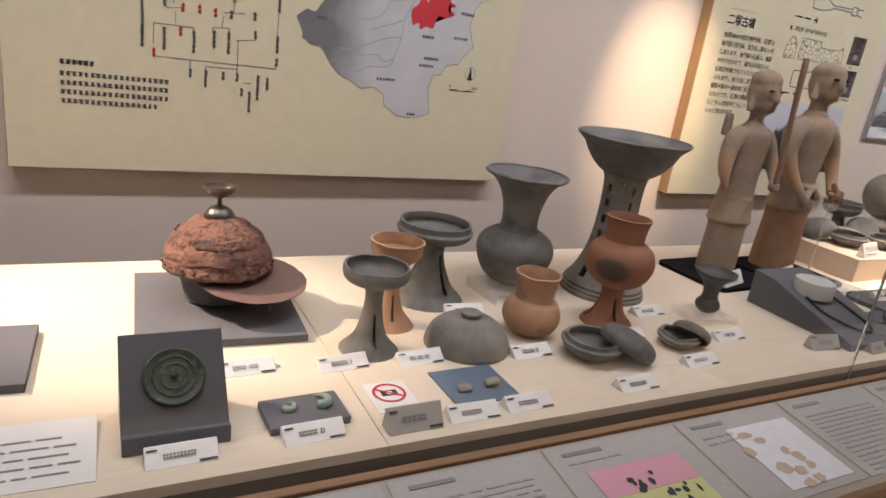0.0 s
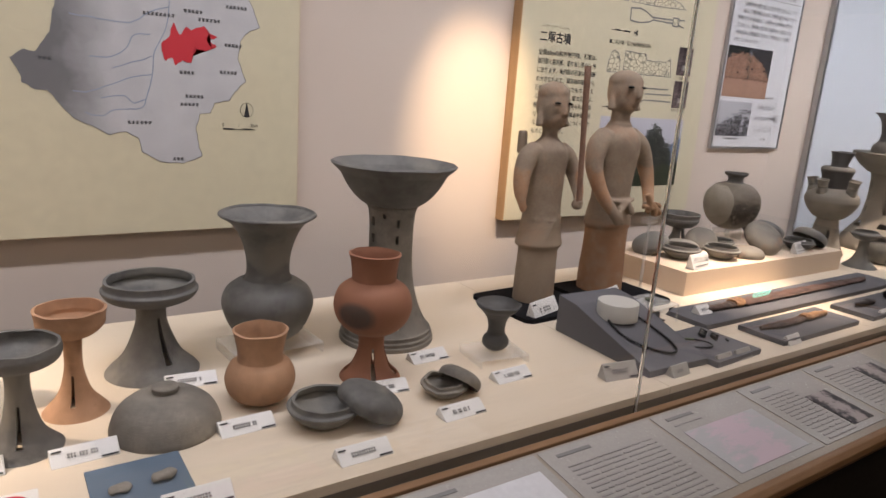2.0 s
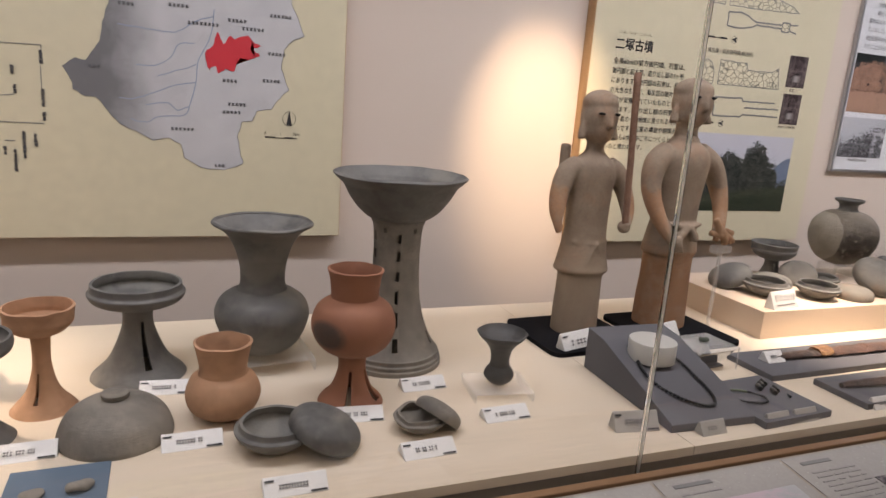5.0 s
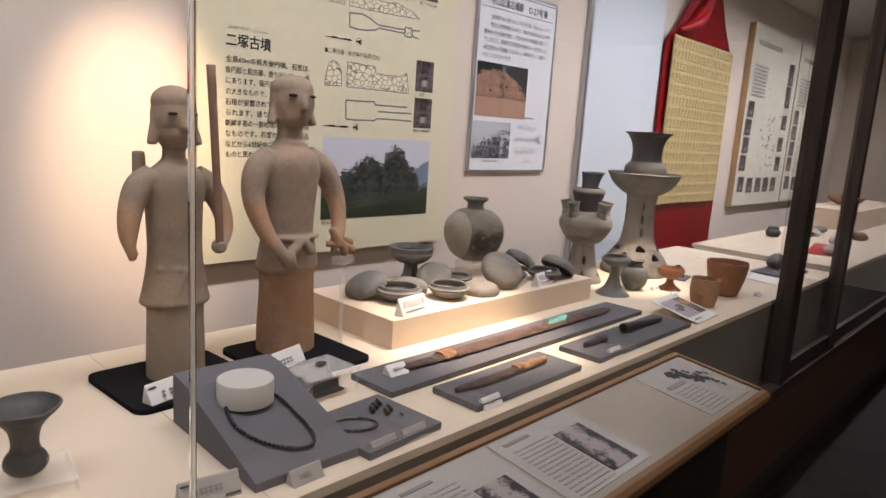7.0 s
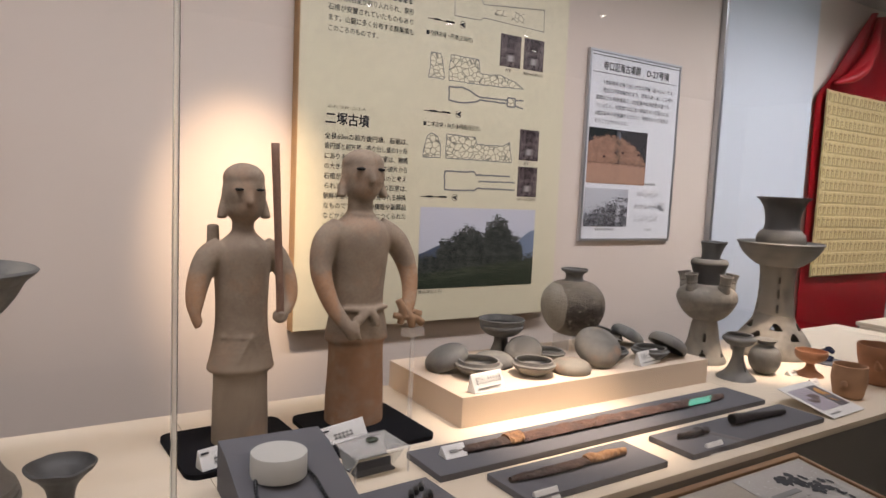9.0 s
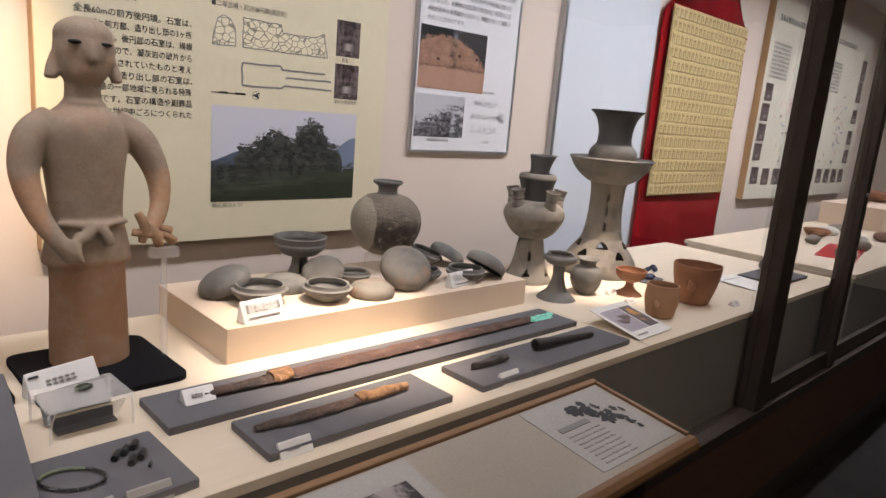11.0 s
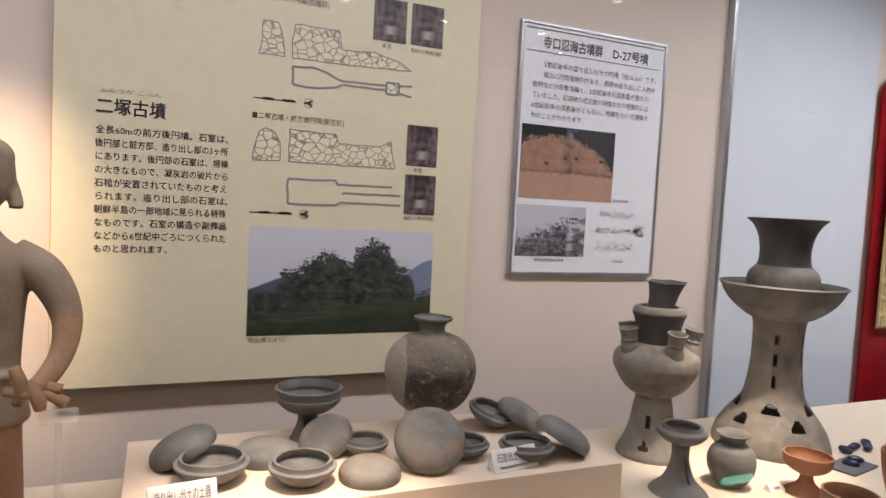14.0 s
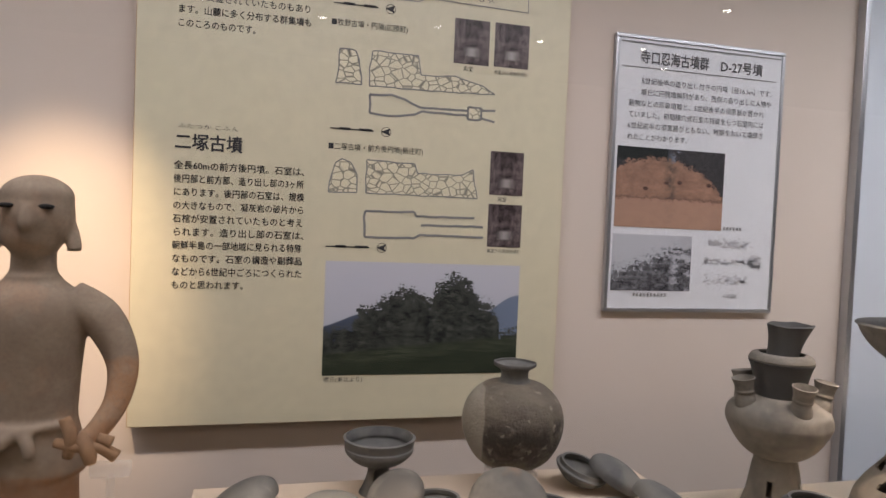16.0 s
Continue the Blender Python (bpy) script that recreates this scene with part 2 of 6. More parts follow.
# near-black colour that paints the shade inside small hollows
HOLLOW_SHADE = plain("hollow_shade", (0.012, 0.011, 0.010), 0.9)


def haniwa_clay(name, low, high, tan):
    """Grey-buff clay with fired orange areas below a height, on the arms, and mended seams."""
    n = Net(name)
    v = n.coords(spread=False)
    x, y, z = (n.add("ShaderNodeSeparateXYZ", Vector=v).outputs[i] for i in range(3))
    big, small = n.noise(v, 7.0, 4.0), n.noise(v, 140.0, 5.0)
    c = n.mix(n.step(big, 0.35, 0.65), (0.33, 0.255, 0.185), (0.26, 0.198, 0.145))
    wob = n.math("ADD", z, n.math("MULTIPLY", n.math("SUBTRACT", big, 0.5), 0.12))
    skirt = n.math("MULTIPLY", n.step(wob, low, low + 0.012), n.step(wob, high + 0.012, high))
    side = n.math("MULTIPLY", n.step(n.math("ABSOLUTE", x), 0.088, 0.096), n.step(wob, 0.425, 0.41))
    c = n.mix(n.math("MULTIPLY", skirt, tan), c, (0.34, 0.175, 0.09))
    c = n.mix(n.math("MULTIPLY", side, 0.85), c, (0.40, 0.215, 0.11))
    c = n.mix(n.math("MULTIPLY", n.step(n.noise(v, 9.0, 3.0, 0.5), 0.54, 0.62), 0.4), c, (0.42, 0.25, 0.155))
    c = n.mix(n.math("MULTIPLY", n.step(n.noise(v, 26.0, 6.0, 0.65), 0.45, 0.7), 0.5), c, (0.40, 0.33, 0.25))
    c = n.mix(n.math("MULTIPLY", n.step(small, 0.35, 0.7), 0.3), c, (0.17, 0.135, 0.10))
    return n.done(c, 0.85, 0.0, small, 0.3, 0.002, 0.3)


def jar_glaze():
    """Brown-grey stoneware with a pale mended side and a rough dark band of ash glaze."""
    n = Net("ash_glazed_stoneware")
    v = n.coords(spread=False)
    x, y, z = (n.add("ShaderNodeSeparateXYZ", Vector=v).outputs[i] for i in range(3))
    big, small = n.noise(v, 14.0, 5.0), n.noise(v, 110.0, 5.0)
    c = n.mix(n.step(big, 0.35, 0.65), (0.195, 0.162, 0.118), (0.105, 0.085, 0.063))
    wob = n.math("ADD", z, n.math("MULTIPLY", n.math("SUBTRACT", big, 0.5), 0.09))
    band = n.math("MULTIPLY", n.step(wob, 0.030, 0.055), n.step(wob, 0.140, 0.115))
    c = n.mix(n.math("MULTIPLY", band, n.step(n.noise(v, 34.0, 6.0, 0.7), 0.36, 0.52)), c, (0.050, 0.040, 0.030))
    c = n.mix(n.math("MULTIPLY", n.step(n.noise(v, 62.0, 4.0, 0.6), 0.61, 0.66), 0.75), c, (0.36, 0.32, 0.25))
    side = n.math("ADD", n.math("ADD", n.math("MULTIPLY", x, -1.0), n.math("MULTIPLY", y, 0.30)), n.math("MULTIPLY", n.math("SUBTRACT", big, 0.5), 0.03))
    c = n.mix(n.step(side, 0.068, 0.071), c, n.mix(n.step(big, 0.4, 0.6), (0.33, 0.295, 0.235), (0.26, 0.23, 0.18)))
    rough = n.math("ADD", n.math("MULTIPLY", n.noise(v, 45.0, 6.0, 0.7), 2.0), small)
    return n.done(c, 0.52, 0.0, rough, 0.7, 0.006)


def fire_stained():
    """Red earthenware with one dark fire cloud on its belly."""
    n = Net("fire_stained_earthenware")
    v = n.coords(spread=False)
    x, y, z = (n.add("ShaderNodeSeparateXYZ", Vector=v).outputs[i] for i in range(3))
    big, small = n.noise(v, 12.0, 4.0), n.noise(v, 160.0, 5.0)
    c = n.mix(n.step(big, 0.35, 0.65), (0.33, 0.145, 0.08), (0.27, 0.115, 0.065))
    d = [n.math("POWER", n.math("DIVIDE", n.math("SUBTRACT", q, at), size), 2.0) for q, at, size in ((x, -0.074, 0.055), (y, -0.052, 0.05), (z, 0.163, 0.034))]
    cloud = n.step(n.math("ADD", n.math("ADD", d[0], d[1]), n.math("ADD", d[2], n.math("MULTIPLY", big, 0.5))), 1.3, 0.7)
    c = n.mix(n.math("MULTIPLY", cloud, 0.9), c, (0.055, 0.05, 0.045))
    c = n.mix(n.math("MULTIPLY", n.step(small, 0.35, 0.7), 0.3), c, (0.17, 0.08, 0.05))
    return n.done(c, 0.72, 0.0, small, 0.3, 0.002)


def photo(name, kind):
    """A printed photograph: land, trees and sky, a dug slope, or a dim stone chamber."""
    n = Net(name)
    g = n.coords("Generated", spread=False)
    x, _, z = (n.add("ShaderNodeSeparateXYZ", Vector=g).outputs[i] for i in range(3))

    def hump(at, wide, tall):
        d = n.math("DIVIDE", n.math("SUBTRACT", x, at), wide)
        return n.math("MULTIPLY", n.math("POWER", 2.718, n.math("MULTIPLY", n.math("MULTIPLY", d, d), -1.0)), tall)

    def crown(at, wide, tall):
        d = n.math("DIVIDE", n.math("SUBTRACT", x, at), wide)
        return n.math("MULTIPLY", n.math("SQRT", n.math("MAXIMUM", n.math("SUBTRACT", 1.0, n.math("MULTIPLY", d, d)), 0.0)), tall)

    def under(top, v, soft=0.015):
        return n.step(n.math("SUBTRACT", top, v), 0.0, soft)

    leaf = n.noise(g, 30.0, 6.0, 0.75)
    edge = n.math("ADD", n.math("MULTIPLY", n.math("SUBTRACT", n.noise(g, 15.0, 3.0, 0.6), 0.5), 0.42), n.math("MULTIPLY", n.math("SUBTRACT", n.noise(g, 60.0, 4.0, 0.7), 0.5), 0.30))
    if kind == "mound":
        c = n.mix(n.step(z, 0.4, 1.0), (0.46, 0.47, 0.53), (0.50, 0.50, 0.56))
        far = n.math("ADD", 0.40, n.math("ADD", hump(1.0, 0.20, 0.33), hump(0.22, 0.18, 0.16)))
        c = n.mix(under(far, z), c, n.mix(x, (0.050, 0.065, 0.10), (0.16, 0.20, 0.28)))
        tops = n.math("MAXIMUM", n.math("MAXIMUM", crown(0.66, 0.15, 0.48), crown(0.40, 0.17, 0.36)), n.math("MAXIMUM", crown(0.26, 0.12, 0.22), n.math("MAXIMUM", crown(0.52, 0.36, 0.28), crown(0.80, 0.10, 0.25))))
        tall = n.math("ADD", n.math("ADD", 0.41, tops), edge)
        clump = n.noise(g, 13.0, 5.0, 0.7)
        trees = n.mix(n.step(n.math("ADD", n.math("MULTIPLY", leaf, 0.6), n.math("MULTIPLY", clump, 0.4)), 0.44, 0.60), (0.006, 0.008, 0.009), (0.078, 0.086, 0.072))
        c = n.mix(under(tall, z, 0.02), c, trees)
        low = n.math("ADD", n.math("ADD", 0.20, n.math("MULTIPLY", x, 0.16)), n.math("MULTIPLY", edge, 0.15))
        row = n.noise(n.add("ShaderNodeMapping", Vector=g, Scale=(4.0, 1.0, 26.0)).outputs[0], 1.6, 5.0, 0.7)
        c = n.mix(under(low, z, 0.03), c, n.mix(n.step(row, 0.4, 0.65), (0.016, 0.022, 0.014), (0.075, 0.088, 0.055)))
        c = n.mix(n.math("MULTIPLY", under(n.math("SUBTRACT", low, 0.10), z, 0.05), 0.7), c, (0.016, 0.024, 0.014))
    elif kind == "slope":
        c = n.mix(n.step(x, 0.45, 0.6), (0.012, 0.016, 0.016), (0.42, 0.46, 0.56))
        woods = n.mix(n.step(leaf, 0.4, 0.62), (0.014, 0.014, 0.017), (0.075, 0.072, 0.074))
        c = n.mix(n.math("MAXIMUM", under(n.math("ADD", 0.84, n.math("MULTIPLY", edge, 0.5)), z), under(n.math("ADD", x, edge), 0.5)), c, woods)
        soil = n.mix(n.step(n.noise(g, 9.0, 7.0, 0.7), 0.35, 0.65), (0.36, 0.21, 0.145), (0.20, 0.115, 0.082))
        hill = n.math("ADD", n.math("ADD", n.math("MULTIPLY", x, -0.16), n.math("ADD", 0.27, crown(0.45, 0.61, 0.68))), n.math("MULTIPLY", edge, 0.55))
        c = n.mix(under(hill, z, 0.02), c, soil)
        scrub = n.math("MULTIPLY", hump(0.50, 0.06, 1.0), n.step(n.noise(g, 14.0, 5.0, 0.7), 0.42, 0.56))
        c = n.mix(n.math("MULTIPLY", n.math("MULTIPLY", scrub, under(hill, z, 0.02)), 0.8), c, (0.075, 0.062, 0.048))
        pit = n.step(n.add("ShaderNodeTexVoronoi", Vector=g, Scale=8.0).outputs[0], 0.24, 0.14)
        c = n.mix(n.math("MULTIPLY", n.math("MULTIPLY", pit, n.step(z, 0.42, 0.46)), n.step(z, 0.66, 0.62)), c, (0.07, 0.035, 0.028))
        shelf = n.math("ADD", 0.36, n.math("MULTIPLY", edge, 0.3))
        c = n.mix(n.math("MULTIPLY", under(shelf, z, 0.02), 0.75), c, (0.40, 0.245, 0.175))
        c = n.mix(n.math("MULTIPLY", n.math("MULTIPLY", under(n.math("ADD", shelf, 0.03), z, 0.01), under(z, shelf, 0.01)), 0.7), c, (0.09, 0.05, 0.038))
    elif kind == "rocks":
        lean = n.math("ADD", n.math("SUBTRACT", z, 0.50), n.math("ADD", n.math("MULTIPLY", n.math("SUBTRACT", 0.42, x), 0.55), n.math("MULTIPLY", edge, 2.4)))
        mass = n.mix(n.step(n.noise(g, 11.0, 6.0, 0.7), 0.40, 0.66), (0.020, 0.020, 0.024), (0.22, 0.22, 0.235))
        c = n.mix(n.step(lean, 0.0, 0.05), mass, (0.44, 0.45, 0.48))
        pale = n.math("MULTIPLY", n.step(x, 0.70, 0.78), n.step(n.noise(g, 6.0, 4.0, 0.6), 0.48, 0.58))
        c = n.mix(pale, c, (0.40, 0.40, 0.43))
    else:
        pale = {"chamber": (0.26, 0.205, 0.20), "find": (0.34, 0.30, 0.29), "map": (0.55, 0.45, 0.50)}[kind]
        dark = {"chamber": (0.020, 0.012, 0.014), "find": (0.04, 0.035, 0.04), "map": (0.42, 0.43, 0.44)}[kind]
        e = n.math("ADD", n.math("MULTIPLY", n.noise(g, 5.0, 6.0, 0.65), 0.75), n.math("MULTIPLY", hump(0.5, 0.3, 0.22), -0.35 if kind == "chamber" else 1.0))
        c = n.mix(n.step(e, 0.26 if kind == "chamber" else 0.42, 0.56), dark, pale)
        if kind == "chamber":
            c = n.mix(n.math("MULTIPLY", hump(0.5, 0.16, 0.8), n.math("MULTIPLY", n.step(z, 0.15, 0.2), n.step(z, 0.40, 0.34))), c, (0.42, 0.39, 0.37))
    return n.done(c, 0.4, spec=0.4)


JAR_GLAZE, FIRE_CLAY = jar_glaze(), fire_stained()
PHOTO = {k: photo("photo_" + k, k) for k in ("mound", "slope", "chamber", "rocks", "find", "map")}


def stone_drawing():
    """Ink lines round stones on cream paper."""
    n = Net("stone_wall_drawing")
    v = n.coords("Object", spread=True)
    d = n.t.nodes.new("ShaderNodeTexVoronoi")
    d.feature = "DISTANCE_TO_EDGE"
    n.put(d.inputs["Vector"], n.add("ShaderNodeMapping", Vector=v, Scale=(1.0, 1.0, 1.25)).outputs[0])
    n.put(d.inputs["Scale"], 40.0)
    return n.done(n.mix(n.step(d.outputs["Distance"], 0.02, 0.085), (0.22, 0.205, 0.16), (0.64, 0.585, 0.42)), 0.5)


def map_relief():
    """The grey relief of the printed map, darker in the hills of its west."""
    n = Net("map_relief")
    g = n.coords("Generated", spread=False)
    x = n.add("ShaderNodeSeparateXYZ", Vector=g).outputs[0]
    v = n.noise(g, 6.0, 6.0, 0.6)
    hills = n.math("MULTIPLY", n.step(n.math("SUBTRACT", x, n.math("MULTIPLY", v, 0.3)), 0.22, 0.02), 0.85)
    c = n.mix(n.step(v, 0.3, 0.7), (0.43, 0.43, 0.445), (0.54, 0.54, 0.55))
    return n.done(n.mix(hills, c, (0.10, 0.10, 0.105)), 0.5)


STONES, RELIEF = stone_drawing(), map_relief()

# ---- mesh helpers ----
from mathutils.geometry import tessellate_polygon



def part(name, bm, material, parent=None, label="", m=None, smooth=None):
    me = bpy.data.meshes.new(name)
    bm.to_mesh(me)
    bm.free()
    for one in material if isinstance(material, (list, tuple)) else [material]:
        me.materials.append(one)
    if smooth is not None:
        me.shade_smooth()
        if smooth:
            me.set_sharp_from_angle(angle=radians(smooth))
    ob = new(name, me)
    if m is not None:
        ob.matrix_world = m
    if parent is not None:
        ob.parent = parent
    if label:
        tagged(ob, label)
    return ob


def thing(name, m, label, category, group="", kind=""):
    ob = new(name)
    ob.empty_display_size = 0.05
    ob.matrix_world = m
    return tagged(ob, label, category, group, kind)


def box(x0, x1, y0, y1, z0, z1, bevel=0.0, bm=None, seg=2):
    b = bmesh.new()
    bmesh.ops.create_cube(b, size=1.0)
    for v in b.verts:
        v.co = Vector(((x0 + x1) / 2 + v.co.x * (x1 - x0), (y0 + y1) / 2 + v.co.y * (y1 - y0), (z0 + z1) / 2 + v.co.z * (z1 - z0)))
    if bevel:
        bmesh.ops.bevel(b, geom=b.edges[:], offset=bevel, segments=seg, affect="EDGES", profile=0.6)
    return join(bm, b)


def join(bm, b):
    if bm is None:
        return b
    me = bpy.data.meshes.new("tmp")
    b.to_mesh(me)
    b.free()
    bm.from_mesh(me)
    bpy.data.meshes.remove(me)
    return bm


def prism(points, y0, y1, bevel=0.0, bm=None):
    """An outline in x and z, drawn out along y."""
    b = bmesh.new()
    f = b.faces.new([b.verts.new((x, y0, z)) for x, z in points])
    new_v = [e for e in bmesh.ops.extrude_face_region(b, geom=[f])["geom"] if isinstance(e, bmesh.types.BMVert)]
    bmesh.ops.translate(b, verts=new_v, vec=(0, y1 - y0, 0))
    bmesh.ops.recalc_face_normals(b, faces=b.faces[:])
    if bevel:
        bmesh.ops.bevel(b, geom=b.edges[:], offset=bevel, segments=2, affect="EDGES", profile=0.6)
    return join(bm, b)


def sheet(x0, x1, z0, z1, y=0.0, bm=None, thick=0.0012):
    return box(x0, x1, y - thick, y, z0, z1, 0.0, bm)


def curve_points(pts, n=6):
    """A smooth line through the points."""
    p = [Vector(a) for a in pts]
    out = []
    for i in range(len(p) - 1):
        a, b, c, d = p[max(i - 1, 0)], p[i], p[i + 1], p[min(i + 2, len(p) - 1)]
        for k in range(n):
            t = k / n
            out.append(0.5 * (2 * b + (c - a) * t + (2 * a - 5 * b + 4 * c - d) * t * t + (3 * b - a - 3 * c + d) * t ** 3))
    return out + [p[-1]]


def lathe(profile, seg=56, thick=0.006, slots=(), wob=0.009, floor=False, rim=0.0, n=6, seed=0.0, bm=None, squash=1.0):
    """A turned, slightly uneven vessel wall; slots are openings (degrees, half width, from, to)."""
    b = bmesh.new()
    prof = curve_points([(r, z, 0) for r, z in profile], n)
    rings = []
    top = profile[-1][1]
    for q in prof:
        r, z = max(q.x, 0.0), q.y
        ring = []
        for k in range(seg):
            a = 2 * math.pi * k / seg
            w = 1 + wob * noise.noise((math.cos(a) * 1.3 + seed, math.sin(a) * 1.3, z * 9))
            lift = 0.55 * rim * noise.noise((math.cos(a) * 2 + seed, math.sin(a) * 2, 4.0)) * max(0.0, 1 - abs(top - z) / 0.03) if rim else 0.0
            ring.append(b.verts.new((r * w * math.cos(a), r * w * math.sin(a) * squash, z + lift)))
        rings.append(ring)
    for i in range(len(rings) - 1):
        zm = (prof[i].y + prof[i + 1].y) / 2
        for k in range(seg):
            am = 360 * (k + 0.5) / seg
            if any(z0 < zm < z1 and abs((am - at + 180) % 360 - 180) < half for at, half, z0, z1 in slots):
                continue
            b.faces.new((rings[i][k], rings[i][(k + 1) % seg], rings[i + 1][(k + 1) % seg], rings[i + 1][k]))
    if floor:
        b.faces.new(rings[0][::-1])
    bmesh.ops.remove_doubles(b, verts=b.verts[:], dist=0.0002)
    bmesh.ops.recalc_face_normals(b, faces=b.faces[:])
    if thick:
        bmesh.ops.solidify(b, geom=b.faces[:], thickness=thick)
        bmesh.ops.recalc_face_normals(b, faces=b.faces[:])
    return join(bm, b)


def tube(points, radius, seg=10, n=5, bm=None, cap=True, flat=1.0):
    """A round bar along a smooth line; radius is one number or one for each point."""
    b = bmesh.new()
    rad = radius if isinstance(radius, (list, tuple)) else [radius] * len(points)
    line = curve_points(points, n)
    rr = [v.x for v in curve_points([(r, 0, 0) for r in rad], n)]
    rings = []
    side = None
    for i, p in enumerate(line):
        d = (line[min(i + 1, len(line) - 1)] - line[max(i - 1, 0)]).normalized()
        if side is None:
            side = d.orthogonal().normalized()
        side = (side - d * side.dot(d)).normalized()
        up = d.cross(side)
        rings.append([b.verts.new(p + (side * math.cos(2 * math.pi * k / seg) + up * math.sin(2 * math.pi * k / seg) * flat) * rr[i]) for k in range(seg)])
    for i in range(len(rings) - 1):
        for k in range(seg):
            b.faces.new((rings[i][k], rings[i][(k + 1) % seg], rings[i + 1][(k + 1) % seg], rings[i + 1][k]))
    if cap:
        b.faces.new(rings[0][::-1])
        b.faces.new(rings[-1])
    bmesh.ops.recalc_face_normals(b, faces=b.faces[:])
    return join(bm, b)


def ball(center, size, bm=None, sub=3):
    b = bmesh.new()
    bmesh.ops.create_icosphere(b, subdivisions=sub, radius=1.0)
    for v in b.verts:
        v.co = Vector([c + s * q for c, s, q in zip(center, size, v.co)])
    return join(bm, b)


def roughen(bm, amount, scale, seed=0.0):
    for v in bm.verts:
        v.co += noise.noise_vector(v.co * scale + Vector((seed, seed, seed))) * amount
    return bm


def words(name, body, size, x, z, material, parent, y=0.0, align="LEFT", wide=None, m=None, vertical=False, bold=0.0):
    """Printed words as a thin mesh that faces -y, with their baseline at x, z."""
    c = bpy.data.curves.new("tmp_text", "FONT")
    c.body, c.size, c.align_x, c.resolution_u = ("\n".join(body) if vertical else body), size, align, 2
    c.space_line = 0.75
    ob = new("tmp_text", c)
    bpy.context.view_layer.update()
    me = bpy.data.meshes.new_from_object(ob.evaluated_get(bpy.context.evaluated_depsgraph_get()))
    bpy.data.objects.remove(ob)
    bpy.data.curves.remove(c)
    if wide and me.vertices:
        xs = [v.co.x for v in me.vertices]
        k = wide / (max(xs) - min(xs))
        me.transform(Matrix.Diagonal((k, 1, 1, 1)))
    if bold:
        b, s = bmesh.new(), size * bold
        for dx, dz in ((0, 0), (s, 0), (s * 0.5, s * 0.8)):
            b.from_mesh(me)
            bmesh.ops.translate(b, verts=b.verts[-len(me.vertices):], vec=(dx, dz, dx * 0.02))
        b.to_mesh(me)
        b.free()
    me.transform((m if m is not None else Matrix.Identity(4)) @ pose(x, y - 0.0016, z, 90))
    me.name = name
    me.materials.clear()
    me.materials.append(material)
    out = new(name, me)
    out.parent = parent
    return out

# ---- structure ----
DZ, GLASS, WALL_Y = 0.787, 0.79, 2.11
X0, X1 = -1.6, 10.6


def setting(name, bm, material, label):
    return tagged(part(name, bm, material), label, name.rstrip("_0123456789").replace("_", " "), kind="structure")


setting("floor", box(X0 - 0.2, X1 + 0.2, -4.2, 2.4, -0.2, -0.09), CARPET, "dark grey carpet floor of the dim gallery")
setting("wall_north", box(X0, X1, WALL_Y, WALL_Y + 0.15, -0.09, 2.8), WALL, "pinkish beige cloth wall at the back of the showcase")
setting("wall_west", box(X0 - 0.15, X0, -4.0, WALL_Y, -0.09, 2.8), WALL, "plain beige end wall")
setting("wall_east", box(X1, X1 + 0.15, -4.0, WALL_Y, -0.09, 2.8), WALL, "plain beige end wall")
setting("wall_south", box(X0, X1, -4.15, -4.0, -0.09, 2.8), ROOM_WALL, "dim plain wall across the gallery")
setting("ceiling", box(X0, X1, -4.0, GLASS - 0.05, 2.75, 2.85), CEILING, "dim ceiling of the gallery")
setting("case_ceiling", box(X0, X1, GLASS - 0.05, WALL_Y, 2.70, 2.85), CEILING, "white ceiling inside the showcase")
setting("case_floor", box(X0, X1, GLASS + 0.03, WALL_Y, 0.36, 0.40), FASCIA, "grey floor of the showcase under the tables")
base = setting("case_base", box(X0, X1, GLASS - 0.045, GLASS + 0.03, -0.09, 0.385, 0.004), KICK, "red-brown base below the showcase glass")
part("sill_rail", box(X0, X1, GLASS - 0.052, GLASS + 0.025, 0.386, 0.43, 0.004), BRONZE_FRAME, base, "dark bronze sill rail")
part("kick_line", box(X0, X1, GLASS - 0.035, GLASS - 0.02, -0.088, 0.05, 0.002), BRONZE_FRAME, base).location = (0, -0.012, 0)
setting("case_head", box(X0, X1, GLASS - 0.06, GLASS + 0.04, 2.45, 2.75), BRONZE_FRAME, "dark bronze head rail of the showcase")
board = setting("trim_white_board", box(5.10, 5.95, WALL_Y - 0.03, WALL_Y - 0.001, 0.40, 2.70, 0.003), WHITE_BOARD, "tall white board on the back wall, cool light tinted into its colour")
part("edge_strip", box(5.075, 5.098, WALL_Y - 0.036, WALL_Y - 0.001, 0.40, 2.70, 0.003), ALU, board, "grey metal edge strip")

# glass: two panes with a bare joint, then framed sliding doors
panes = tagged(new("window_1"), "large clear showcase glass with a bare polished joint", "window", kind="structure")
JOINT = 2.165
for a, b in ((X0, JOINT - 0.004), (JOINT + 0.004, 4.73)):
    p = part("pane", box(a, b, GLASS - 0.004, GLASS + 0.004, 0.43, 2.45), PANE, panes)
    p.visible_shadow = False
part("glass_joint", box(JOINT - 0.0028, JOINT + 0.0028, GLASS - 0.0045, GLASS + 0.0045, 0.44, 2.45, 0.001), PANE_EDGE, panes, "polished glass joint")
doors = tagged(new("window_2"), "sliding glass showcase doors in dark bronze frames", "window", kind="structure")


def stile(x, y, w, d):
    bm = box(x, x + w, y, y + d, 0.43, 2.45, 0.004)
    part("stile", bm, BRONZE_FRAME, doors)


